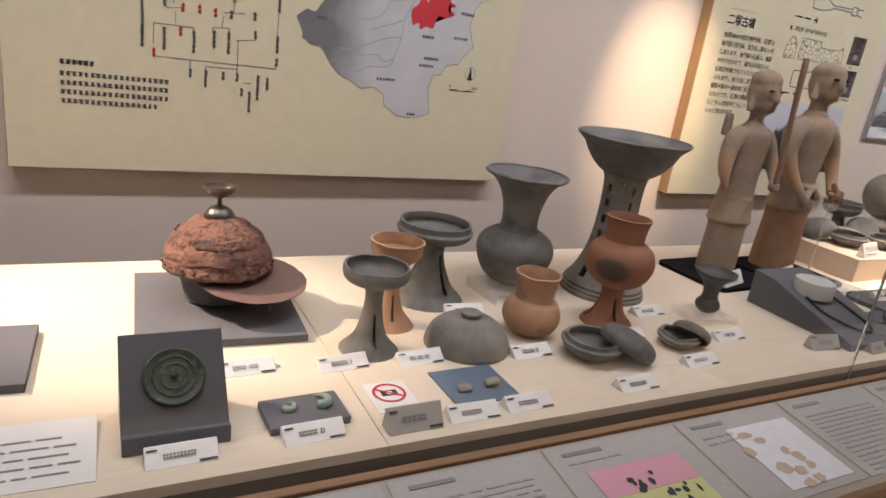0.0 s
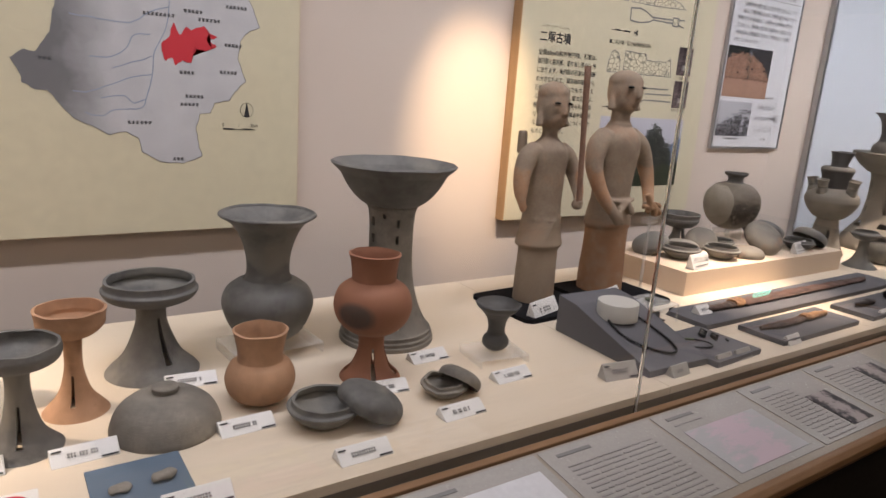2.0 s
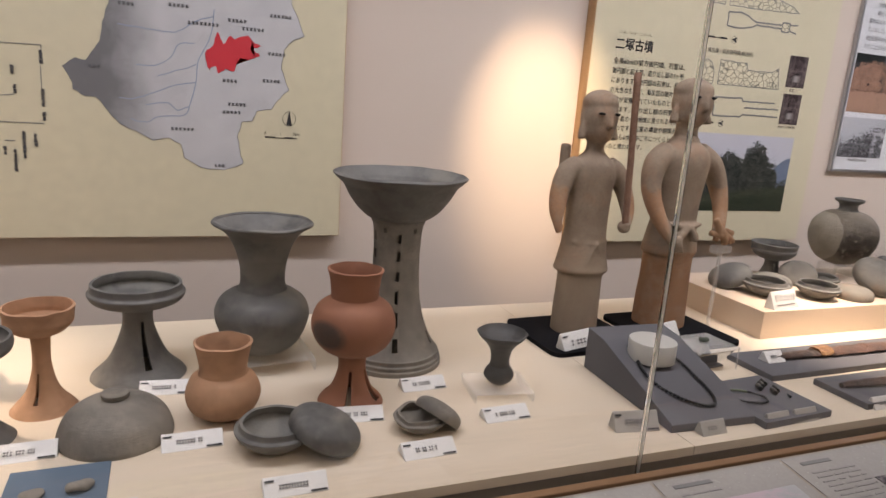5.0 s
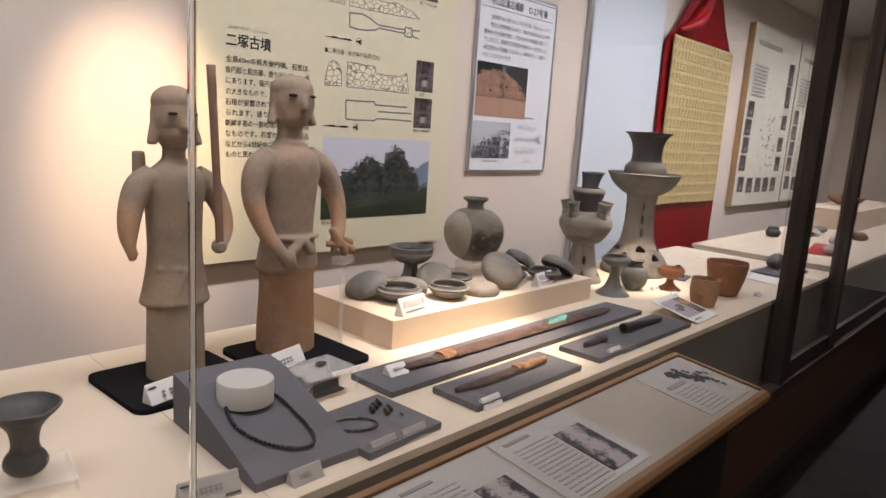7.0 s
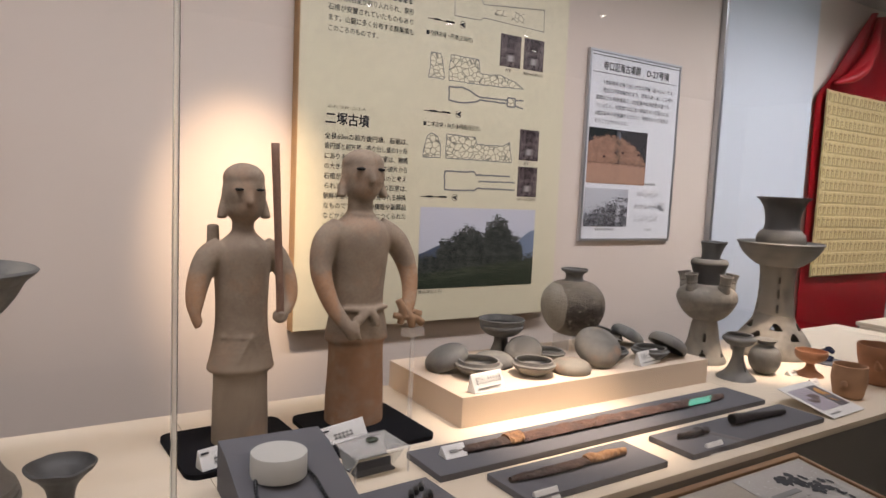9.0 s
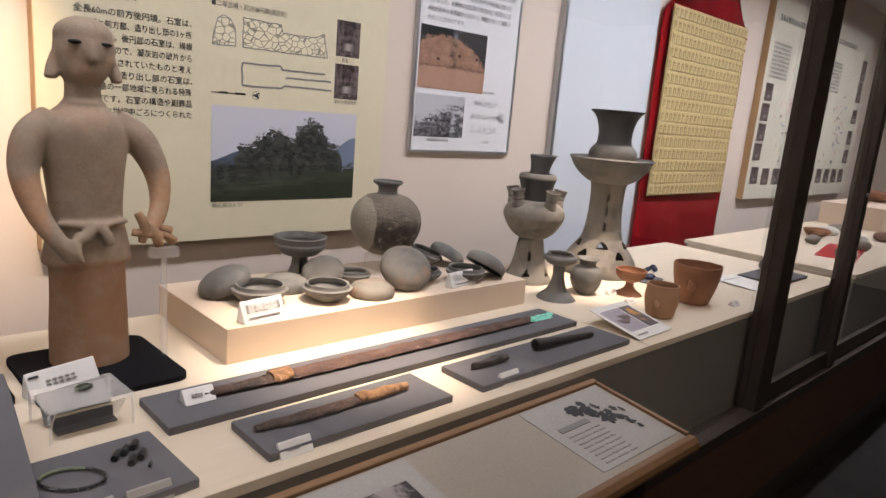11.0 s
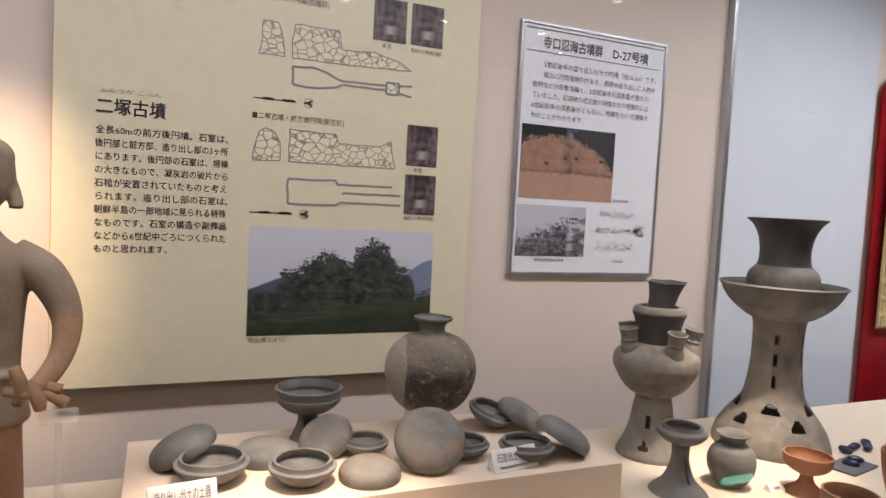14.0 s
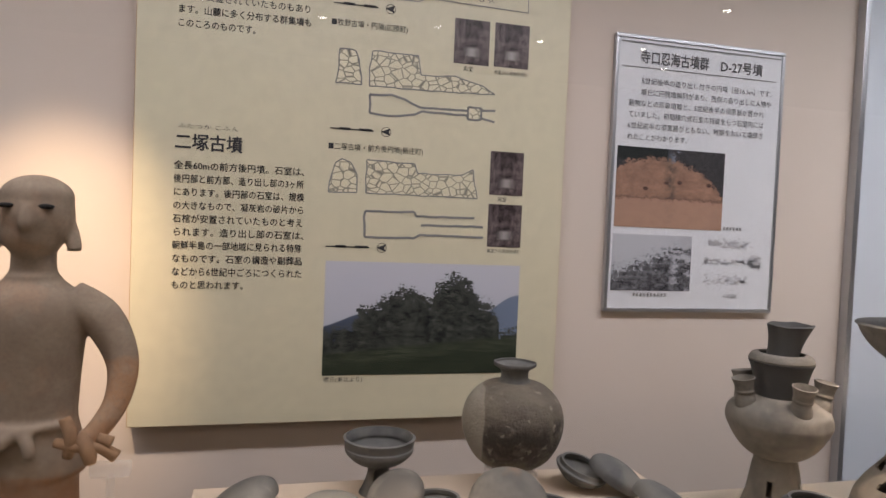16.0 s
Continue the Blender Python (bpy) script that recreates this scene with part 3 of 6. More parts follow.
stile(4.73, GLASS - 0.045, 0.065, 0.075)
part("seal", box(4.798, 4.812, GLASS - 0.02, GLASS + 0.012, 0.43, 2.45, 0.002), ALU, doors, "grey metal seal")
stile(4.815, GLASS - 0.03, 0.075, 0.03)
stile(5.52, GLASS - 0.045, 0.05, 0.07)
stile(5.60, GLASS - 0.02, 0.04, 0.03)
part("bottom_rail", box(4.89, 5.52, GLASS - 0.03, GLASS, 0.432, 0.50, 0.003), BRONZE_FRAME, doors)
part("bottom_rail", box(5.64, X1, GLASS - 0.02, GLASS + 0.01, 0.432, 0.50, 0.003), BRONZE_FRAME, doors)
part("lock", lathe([(0.0, 0.006), (0.009, 0.005), (0.011, 0.0)], 20, 0, n=3, wob=0), ALU, doors, "round chrome lock", pose(5.53, GLASS - 0.046, 1.2, 90))
for a, b, y in ((4.89, 5.52, GLASS - 0.02), (5.64, X1, GLASS - 0.008)):
    p = part("pane", box(a, b, y, y + 0.006, 0.50, 2.45), PANE, doors)
    p.visible_shadow = False


def deck(x0, x1, joints, label):
    t = thing("display_table", pose(x0, 0, 0), label, "table", "long display tables in the case")
    w = x1 - x0
    part("front_board", box(0, w, 0.836, 0.85, 0.41, DZ - 0.022, 0.002), FASCIA, t, "grey front board")
    part("back_board", box(0, w, 1.70, 1.712, 0.41, DZ - 0.022, 0.002), FASCIA, t)
    for x in (0.0, w - 0.014):
        part("side_board", box(x, x + 0.014, 0.852, 1.698, 0.41, DZ - 0.022, 0.002), DECK, t)
    cuts = [0.0] + [j - x0 for j in joints] + [w]
    for a, b in zip(cuts, cuts[1:]):
        part("top_board", box(a + 0.0006, b - 0.0006, 0.83, 1.72, DZ - 0.02, DZ, 0.0012), DECK, t, "pale maple table top")
    for x in np.arange(0.3, w, 1.1):
        part("foot", box(x, x + 0.06, 1.0, 1.06, 0.40, 0.411, 0.001), BRONZE_FRAME, t)
    return t


deck(X0 + 0.1, 5.75, (0.973, 2.33, 4.05), "long pale maple display table with a grey front, full of pottery")
deck(5.96, 10.2, (7.6,), "second pale maple display table beside the first")

# ---- reading rail in front of the glass ----
rail = thing("reading_rail", pose(0, 0, 0), "low sloping reading rail with oak nosing and printed sheets", "reading rail")
RX = 3.70


def rail_point(v):
    """Down the slope of the rail: 0 at the glass, 1 at the nosing."""
    return 0.765 - 0.245 * v, 0.774 - 0.030 * v


def slab_x(points, x0, x1):
    b = bmesh.new()
    a = [b.verts.new((x0, y, z)) for y, z in points]
    c = [b.verts.new((x1, y, z)) for y, z in points]
    k = len(points)
    b.faces.new(a)
    b.faces.new(c[::-1])
    for i in range(k):
        b.faces.new((a[i], a[(i + 1) % k], c[(i + 1) % k], c[i]))
    bmesh.ops.recalc_face_normals(b, faces=b.faces[:])
    bmesh.ops.bevel(b, geom=b.edges[:], offset=0.0012, segments=1, affect="EDGES")
    return b


part("top_board", slab_x([(0.765, 0.774), (0.52, 0.744), (0.52, 0.722), (0.765, 0.752)], X0 + 0.1, RX - 0.012), RAIL_TOP, rail, "taupe sloping board")
nose = [(0.519, 0.7475), (0.505, 0.746), (0.495, 0.738), (0.492, 0.727), (0.496, 0.716), (0.506, 0.71), (0.519, 0.71)]
part("nosing", slab_x(nose, X0 + 0.1, RX), RAIL_WOOD, rail, "rounded varnished oak nosing")
part("back_strip", slab_x([(0.782, 0.782), (0.766, 0.780), (0.766, 0.745), (0.782, 0.745)], X0 + 0.1, RX), RAIL_WOOD, rail, "oak strip against the glass")
part("end_strip", slab_x([(0.765, 0.780), (0.52, 0.7505), (0.52, 0.715), (0.765, 0.745)], RX - 0.011, RX), RAIL_WOOD, rail, "oak end strip")
part("body", box(X0 + 0.1, RX - 0.06, 0.57, 0.735, 0.30, 0.70, 0.004), RAIL_BODY, rail, "dark body below the rail")
part("plinth", box(X0 + 0.1, RX - 0.06, 0.60, 0.735, -0.09, 0.299, 0.004), RAIL_BODY, rail)


def on_rail(u, v, lift=0.0):
    y, z = rail_point(v)
    return Vector((u, y, z + lift))


def rail_quad(x0, x1, v0, v1, lift, bm=None):
    b = bmesh.new()
    lo = [b.verts.new(on_rail(x, v, lift)) for x, v in ((x0, v0), (x1, v0), (x1, v1), (x0, v1))]
    hi = [b.verts.new(on_rail(x, v, lift + 0.0008)) for x, v in ((x0, v0), (x1, v0), (x1, v1), (x0, v1))]
    b.faces.new(lo)
    b.faces.new(hi[::-1])
    for i in range(4):
        b.faces.new((lo[i], lo[(i + 1) % 4], hi[(i + 1) % 4], hi[i]))
    bmesh.ops.recalc_face_normals(b, faces=b.faces[:])
    return join(bm, b)




def blot(u, v, ru, rv, lift, bm, rng):
    """An uneven printed patch on the rail."""
    ring = [bm.verts.new(on_rail(u + ru * k * math.cos(a), v + rv * k * math.sin(a), lift)) for a, k in [(2 * math.pi * i / 12, rng.uniform(0.62, 1.0)) for i in range(12)]]
    bm.faces.new(ring[::-1])


RAIL_SHEETS = [(-0.05, 0.30, "text"), (0.31, 0.62, "text"), (0.63, 0.93, "map"), (0.94, 1.225, "text"), (1.232, 1.542, "site"), (1.549, 1.852, "finds"), (1.862, 2.168, "text"), (2.176, 2.478, "map"),
               (2.486, 2.764, "photo"), (2.776, 3.075, "photo"), (3.395, 3.675, "end")]
PINK, LIME = plain("pink_print", (0.60, 0.30, 0.36), 0.5), plain("lime_print", (0.50, 0.52, 0.22), 0.5)
OCHRE = plain("ochre_print", (0.46, 0.37, 0.27), 0.5)
for x0, x1, what in RAIL_SHEETS:
    s = thing("printed_sheet", pose(0, 0, 0), "printed explanation sheet lying on the sloping rail", "sheet", "sheets on the reading rail")
    part("paper", rail_quad(x0, x1, 0.03, 0.93, 0.0006), RAIL_SHEET, s)
    w = x1 - x0
    ink = bmesh.new()
    title = rail_quad(x0 + 0.03, x0 + 0.03 + w * 0.28, 0.10, 0.135, 0.002)
    if what == "end":
        title = rail_quad(x0 + 0.03, x0 + 0.13, 0.36, 0.42, 0.002)
    part("title_bar", title, GREY_INK, s)
    rng = random.Random(int(x0 * 1000) + 5)
    rows = {"text": (0.24, 0.88, 14, 0.9), "photo": (0.22, 0.88, 14, 0.52), "end": (0.48, 0.86, 8, 0.5), "map": (0.2, 0.26, 1, 0.4), "site": (0.2, 0.26, 1, 0.5), "finds": (0.24, 0.30, 2, 0.35)}[what]
    for k in range(rows[2]):
        v = rows[0] + (rows[1] - rows[0]) * k / max(1, rows[2] - 1)
        u = x0 + 0.03
        while u < x0 + 0.02 + (w - 0.04) * rows[3]:
            long = rng.uniform(0.012, 0.05)
            rail_quad(u, min(u + long, x0 + 0.02 + (w - 0.04) * rows[3]), v, v + 0.014, 0.002, ink)
            u += long + rng.uniform(0.003, 0.012)
    tagged(part("printed_text", ink, SOFT_INK, s), kind="stuff")
    if what == "photo":
        part("picture", rail_quad(x0 + w * 0.55, x0 + w * 0.88, 0.24 if x0 > 2.7 else 0.38, 0.86, 0.002), PHOTO["find"], s)
    if what == "map":
        part("picture", rail_quad(x0 + 0.03, x1 - 0.03, 0.3, 0.86, 0.002), PHOTO["map"], s)
    if what == "site":
        part("picture", rail_quad(x0 + 0.05, x1 - 0.05, 0.30, 0.55, 0.002), PINK, s, "pink printed plan")
        part("picture", rail_quad(x0 + 0.05, x1 - 0.05, 0.552, 0.86, 0.002), LIME, s, "yellow-green printed plan")
        bits = bmesh.new()
        for _ in range(26):
            u, v = rng.uniform(x0 + 0.06, x1 - 0.06), rng.uniform(0.42, 0.8)
            blot(u, v, rng.uniform(0.004, 0.010), rng.uniform(0.02, 0.05), 0.0036 + rng.uniform(0, 0.0003), bits, rng)
        tagged(part("printed_marks", bits, INK, s), kind="stuff")
    if what == "finds":
        part("picture", rail_quad(x0 + 0.10, x1 - 0.02, 0.2, 0.86, 0.002), POSTER, s)
        for u, v, ru, rv in ((0.13, 0.30, 0.022, 0.04), (0.155, 0.38, 0.02, 0.04), (0.10, 0.46, 0.016, 0.06), (0.185, 0.52, 0.014, 0.05), (0.20, 0.60, 0.016, 0.06), (0.205, 0.70, 0.013, 0.05), (0.135, 0.66, 0.024, 0.07), (0.165, 0.72, 0.02, 0.05), (0.155, 0.84, 0.022, 0.05), (0.19, 0.82, 0.018, 0.05)):
            patch = bmesh.new()
            blot(x0 + u, v, ru, rv, 0.0038, patch, rng)
            part("printed_find", patch, OCHRE, s)
    if what == "end":
        art = bmesh.new()
        for k in range(46):
            a = k / 45
            u, v = x0 + 0.135 + 0.09 * a + rng.gauss(0, 0.016), 0.16 + 0.42 * a + rng.gauss(0, 0.06)
            blot(u, v, rng.uniform(0.006, 0.017), rng.uniform(0.02, 0.06), 0.002 + 0.00003 * k, art, rng)
        tagged(part("printed_figure", art, INK, s, "dark printed figure"), kind="stuff")

# ---- wall panels ----


def wall_panel(name, x0, x1, z0, z1, face, label, thick=0.055):
    t = thing(name, pose(x0, WALL_Y - thick, z0), label, "panel", "large panels on the back wall")
    w, h = x1 - x0, z1 - z0
    part("face", box(0.0025, w - 0.0025, 0.0, 0.003, 0.0025, h - 0.0025), face, t)
    part("frame", box(0, w, 0.0032, thick - 0.001, 0, h, 0.0015), PANEL_SIDE, t, "wooden panel edge")
    return t


def strokes(rng, x0, z0, n, gap, size, material, parent, down=True, name="name_column"):
    """Unreadable printed writing as short bars, in a column or a line."""
    bm = bmesh.new()
    for k in range(n):
        a = k * gap
        for j in range(3):
            dx, dz = rng.uniform(0, size * 0.25), size * (0.1 + 0.33 * j)
            x, z = (x0, z0 - a) if down else (x0 + a, z0)
            sheet(x + dx, x + size - rng.uniform(0, size * 0.25), z + dz, z + dz + size * 0.2, -0.0012, bm, 0.0006)
        sheet(x0 + size * 0.4 + (0 if down else k * gap), x0 + size * 0.58 + (0 if down else k * gap), z0 - (a if down else 0), z0 - (a if down else 0) + size * 0.9, -0.0012, bm, 0.0006)
    return tagged(part(name, bm, material, parent), kind="stuff")


def rule(bm, x0, z0, x1, z1, w=0.0016):
    """A straight printed line."""
    a, b = Vector((x0, 0, z0)), Vector((x1, 0, z1))
    d = (b - a).normalized()
    s = Vector((-d.z, 0, d.x)) * w / 2
    f = [a - s, b - s, b + s, a + s]
    vs = [bm.verts.new(p + Vector((0, -0.0014, 0))) for p in f]
    bm.faces.new(vs)


pa = wall_panel("wall_panel", 0.352, 1.885, 0.939, 2.42, CREAM, "large cream wall panel with a family tree and a grey map")
A0, AZ = 0.352, 0.939
rng = random.Random(4)


def map_outline():
    return [(1.098, 1.426), (1.129, 1.448), (1.154, 1.445), (1.192, 1.497), (1.205, 1.565), (1.22, 1.61), (1.26, 1.72), (1.40, 1.80), (1.60, 1.82), (1.70, 1.74), (1.715, 1.654), (1.739, 1.602), (1.754, 1.565), (1.722, 1.551),
            (1.693, 1.52), (1.687, 1.464), (1.71, 1.403), (1.681, 1.372), (1.657, 1.342), (1.614, 1.332), (1.602, 1.303), (1.571, 1.297), (1.56, 1.253), (1.564, 1.219), (1.575, 1.172), (1.519, 1.149), (1.454, 1.155),
            (1.408, 1.183), (1.399, 1.222), (1.365, 1.243), (1.325, 1.231), (1.278, 1.256), (1.232, 1.276), (1.199, 1.32), (1.178, 1.349), (1.152, 1.345), (1.123, 1.366), (1.113, 1.399)]


pts = [Vector((x - A0, 0, z - AZ)) for x, z in map_outline()]
fine = []
for i, p in enumerate(pts):
    q = pts[(i + 1) % len(pts)]
    for k in range(5):
        w = p.lerp(q, k / 5)
        fine.append(w + Vector((noise.noise(w * 60), 0, noise.noise(w * 60 + Vector((9, 0, 0))))) * 0.004)
bm = bmesh.new()
vs = [bm.verts.new((p.x, -0.0008, p.z)) for p in fine]
for tri in tessellate_polygon([[Vector((p.x, p.z, 0)) for p in fine]]):
    bm.faces.new([vs[k] for k in tri])
bmesh.ops.recalc_face_normals(bm, faces=bm.faces[:])
part("map", bm, RELIEF, pa, "grey relief map")
bm = bmesh.new()
for a, b in zip(fine, fine[1:] + fine[:1]):
    rule(bm, a.x, a.z, b.x, b.z, 0.0018)
part("map_border", bm, GREY_INK, pa)
bm = bmesh.new()
RIVERS = [[(1.44, 1.517), (1.395, 1.507), (1.374, 1.47), (1.334, 1.446), (1.282, 1.442)], [(1.443, 1.455), (1.392, 1.435), (1.338, 1.415)], [(1.441, 1.407), (1.37, 1.387), (1.282, 1.35), (1.236, 1.348)],
          [(1.423, 1.337), (1.393, 1.324), (1.359, 1.342), (1.305, 1.333)], [(1.265, 1.289), (1.308, 1.284), (1.337, 1.301), (1.407, 1.309), (1.424, 1.342), (1.441, 1.402), (1.448, 1.466), (1.47, 1.51), (1.486, 1.553), (1.493, 1.616)],
          [(1.493, 1.595), (1.447, 1.579), (1.386, 1.542), (1.311, 1.544), (1.239, 1.55)], [(1.50, 1.68), (1.42, 1.66), (1.33, 1.63)]]
for river in RIVERS:
    line = curve_points([(x, z, 0) for x, z in river], 5)
    for p, q in zip(line, line[1:]):
        j = [0.004 * noise.noise(v * 50) for v in (p, q)]
        rule(bm, p.x - A0, p.y - AZ + j[0], q.x - A0, q.y - AZ + j[1], 0.0028)
part("river_lines", bm, BLUE_INK, pa, "grey-blue river lines")
bm = bmesh.new()
RED = [(1.47, 1.499), (1.49, 1.512), (1.502, 1.555), (1.517, 1.519), (1.538, 1.548), (1.549, 1.538), (1.587, 1.553), (1.603, 1.533), (1.63, 1.525), (1.597, 1.516), (1.624, 1.497), (1.591, 1.483), (1.564, 1.486), (1.547, 1.442), (1.526, 1.451), (1.504, 1.436), (1.494, 1.459), (1.478, 1.442), (1.469, 1.467)]
edge = []
for (x, z), (u, w) in zip(RED, RED[1:] + RED[:1]):
    for k in range(4):
        p = Vector((x + (u - x) * k / 4, 0, z + (w - z) * k / 4))
        edge.append(bm.verts.new((p.x - A0 + 0.005 * noise.noise(p * 150), -0.0022, p.z - AZ + 0.005 * noise.noise(p * 130))))
bm.faces.new(edge)
bmesh.ops.triangulate(bm, faces=bm.faces[:])
part("red_area", bm, RED_INK, pa, "bright red area on the map")
for x, z, n in ((1.515, 1.412, 4), (1.63, 1.42, 5), (1.645, 1.50, 5), (1.53, 1.344, 5), (1.515, 1.32, 5), (1.37, 1.263, 6), (1.49, 1.158, 3), (1.16, 1.425, 3), (1.42, 1.567, 8), (1.53, 1.585, 5), (1.57, 1.565, 6), (1.65, 1.61, 6), (1.24, 1.60, 4), (1.37, 1.61, 5)):
    strokes(rng, x - A0, z - AZ, n, 0.011, 0.010, FAINT_INK, pa, False, "place_name")
bm = bmesh.new()
for k in range(24):
    a, b = 2 * math.pi * k / 24, 2 * math.pi * (k + 1) / 24
    rule(bm, 1.713 - A0 + 0.02 * math.cos(a), 1.315 - AZ + 0.022 * math.sin(a), 1.713 - A0 + 0.02 * math.cos(b), 1.315 - AZ + 0.022 * math.sin(b), 0.0014)
rule(bm, 1.64 - A0, 1.255 - AZ, 1.74 - A0, 1.255 - AZ, 0.002)
rule(bm, 1.64 - A0, 1.2565 - AZ, 1.672 - A0, 1.2565 - AZ, 0.004)
rule(bm, 1.70 - A0, 1.2565 - AZ, 1.725 - A0, 1.2565 - AZ, 0.004)
bm.faces.new([bm.verts.new((1.713 - A0 + x, -0.0016, 1.315 - AZ + z)) for x, z in ((-0.009, -0.02), (0.009, -0.02), (0.0, 0.026))])
part("scale_and_north", bm, INK, pa, "printed scale bar and north arrow")
for body, x in (("0", 1.637), ("1", 1.685), ("2km", 1.724)):
    words("scale_number", body, 0.014, x - A0, 1.264 - AZ, INK, pa)
# the family tree
bm = bmesh.new()
TREE = [(0.709, 1.266, 1.046, 1.265), (0.709, 1.354, 0.813, 1.354), (0.709, 1.354, 0.709, 1.30), (0.813, 1.354, 0.813, 1.345), (0.765, 1.361, 0.765, 1.392), (0.741, 1.398, 0.788, 1.403), (0.863, 1.361, 0.908, 1.364), (0.888, 1.364, 0.892, 1.395), (0.863, 1.361, 0.863, 1.35),
        (0.908, 1.364, 0.908, 1.35), (0.93, 1.333, 0.982, 1.34), (0.934, 1.335, 0.935, 1.261), (1.046, 1.42, 1.046, 1.36), (0.805, 1.265, 0.805, 1.24), (0.846, 1.252, 0.934, 1.252), (0.846, 1.252, 0.846, 1.24), (0.89, 1.405, 0.95, 1.41), (0.92, 1.41, 0.92, 1.47), (0.95, 1.215, 0.975, 1.215), (0.934, 1.265, 0.934, 1.24),
        (0.86, 1.47, 1.05, 1.475), (1.05, 1.475, 1.05, 1.44), (0.95, 1.475, 0.95, 1.55), (0.76, 1.45, 0.86, 1.45), (0.76, 1.45, 0.76, 1.41)]
for x0, z0, x1, z1 in TREE:
    rule(bm, x0 - A0, z0 - AZ, x1 - A0, z1 - AZ, 0.0022)
part("tree_lines", bm, GREY_INK, pa, "thin lines of the family tree")
for x, z, n, ink in ((0.675, 1.40, 10, FAINT_INK), (0.675, 1.335, 2, FAINT_INK), (0.731, 1.335, 5, FAINT_INK), (0.808, 1.335, 5, FAINT_INK), (0.862, 1.342, 4, FAINT_INK), (0.902, 1.342, 5, FAINT_INK), (0.704, 1.277, 2, RED_INK), (0.772, 1.34, 2, RED_INK), (0.778, 1.404, 2, RED_INK), (0.822, 1.406, 2, RED_INK), (0.864, 1.402, 2, RED_INK),
                     (0.907, 1.402, 2, FAINT_INK), (0.973, 1.406, 2, FAINT_INK), (0.977, 1.355, 2, FAINT_INK), (1.042, 1.45, 3, FAINT_INK), (1.042, 1.348, 4, FAINT_INK), (1.042, 1.285, 2, FAINT_INK), (0.80, 1.23, 2, FAINT_INK), (0.842, 1.23, 4, FAINT_INK), (0.89, 1.23, 2, FAINT_INK), (0.93, 1.23, 2, FAINT_INK), (0.944, 1.188, 2, FAINT_INK), (0.967, 1.18, 5, FAINT_INK), (0.99, 1.23, 6, FAINT_INK), (1.018, 1.225, 3, FAINT_INK), (0.731, 1.45, 5, FAINT_INK), (0.94, 1.54, 6, FAINT_INK), (0.915, 1.46, 3, FAINT_INK)):
    strokes(rng, x - A0, z - AZ, n, 0.0125, 0.0115, ink, pa)
strokes(rng, 0.481 - A0, 1.222 - AZ, 6, 0.014, 0.0135, INK, pa, False, "heading")
for k in range(4):
    strokes(rng, 0.481 - A0, 1.192 - AZ - 0.024 * k, 19 - (2 if k == 3 else 0), 0.0142, 0.013, FAINT_INK, pa, False, "text_line")

pb = wall_panel("wall_panel", 2.781, 3.975, 0.906, 2.42, CREAM, "large cream wall panel on burial mounds with drawings and photographs")
B0, BZ = 2.781, 0.906
INTRO = ["は横穴式石室が取り入れられ、家形", "石棺が安置されていたものもあり", "ます。山麓に多く分布する群集墳も", "このころのものです。"]
BODY = ["全長60mの前方後円墳。石室は、", "後円部と前方部、造り出し部の3ヶ所", "にあります。後円部の石室は、規模", "の大きなもので、凝灰岩の破片から", "石棺が安置されていたものと考え", "られます。造り出し部の石室は、", "朝鮮半島の一部地域に見られる特殊", "なものです。石室の構造や副葬品", "などから6世紀中ごろにつくられた", "ものと思われます。"]
for k, line in enumerate(INTRO):
    words("text_line", line, 0.0237, 0.098, 1.151 - 0.0355 * k, INK, pb, wide=0.333 if k < 3 else 0.19, bold=0.015)
for k in range(2):
    strokes(rng, 0.098, 1.222 - 0.0355 * k, 15, 0.0222, 0.019, INK, pb, False, "text_line")
words("heading", "二塚古墳", 0.046, 0.098, 0.731, INK, pb, wide=0.166, bold=0.045)
words("heading", "ふたつか こふん", 0.013, 0.106, 0.785, INK, pb, wide=0.15)
for k, line in enumerate(BODY):
    words("text_line", line, 0.0240, 0.099, 0.679 - 0.0347 * k, INK, pb, wide=0.33 if k < 9 else 0.178, bold=0.015)
words("caption", "■牧野古墳・円墳(広陵町)", 0.021, 0.488, 1.093, INK, pb, wide=0.21)
words("caption", "■二塚古墳・前方後円墳(新庄町)", 0.021, 0.491, 0.757, INK, pb, wide=0.265)
words("caption", "墳丘(東北より)", 0.0165, 0.500, 1.018 - BZ, INK, pb)
words("caption", "奥室", 0.015, 0.865, 1.005, INK, pb)
words("caption", "奥室から羨道を望む", 0.013, 0.958, 1.005, INK, pb, wide=0.105)
words("caption", "奥室", 0.015, 0.985, 0.637, INK, pb)
words("caption", "奥室から羨道を望む", 0.013, 0.96, 0.486, INK, pb, wide=0.103)
part("photograph", sheet(0.496, 1.066, 1.036 - BZ, 1.355 - BZ, -0.0004), PHOTO["mound"], pb, "photograph of a wooded mound in green fields")
for x0, x1, z0, z1 in ((0.836, 0.941, 1.930, 2.057), (0.957, 1.063, 1.932, 2.058), (0.960, 1.063, 1.561, 1.688), (0.960, 1.064, 1.409, 1.534)):
    part("photograph", sheet(x0, x1, z0 - BZ, z1 - BZ, -0.0004), PHOTO["chamber"], pb, "small dark photograph of a stone chamber")


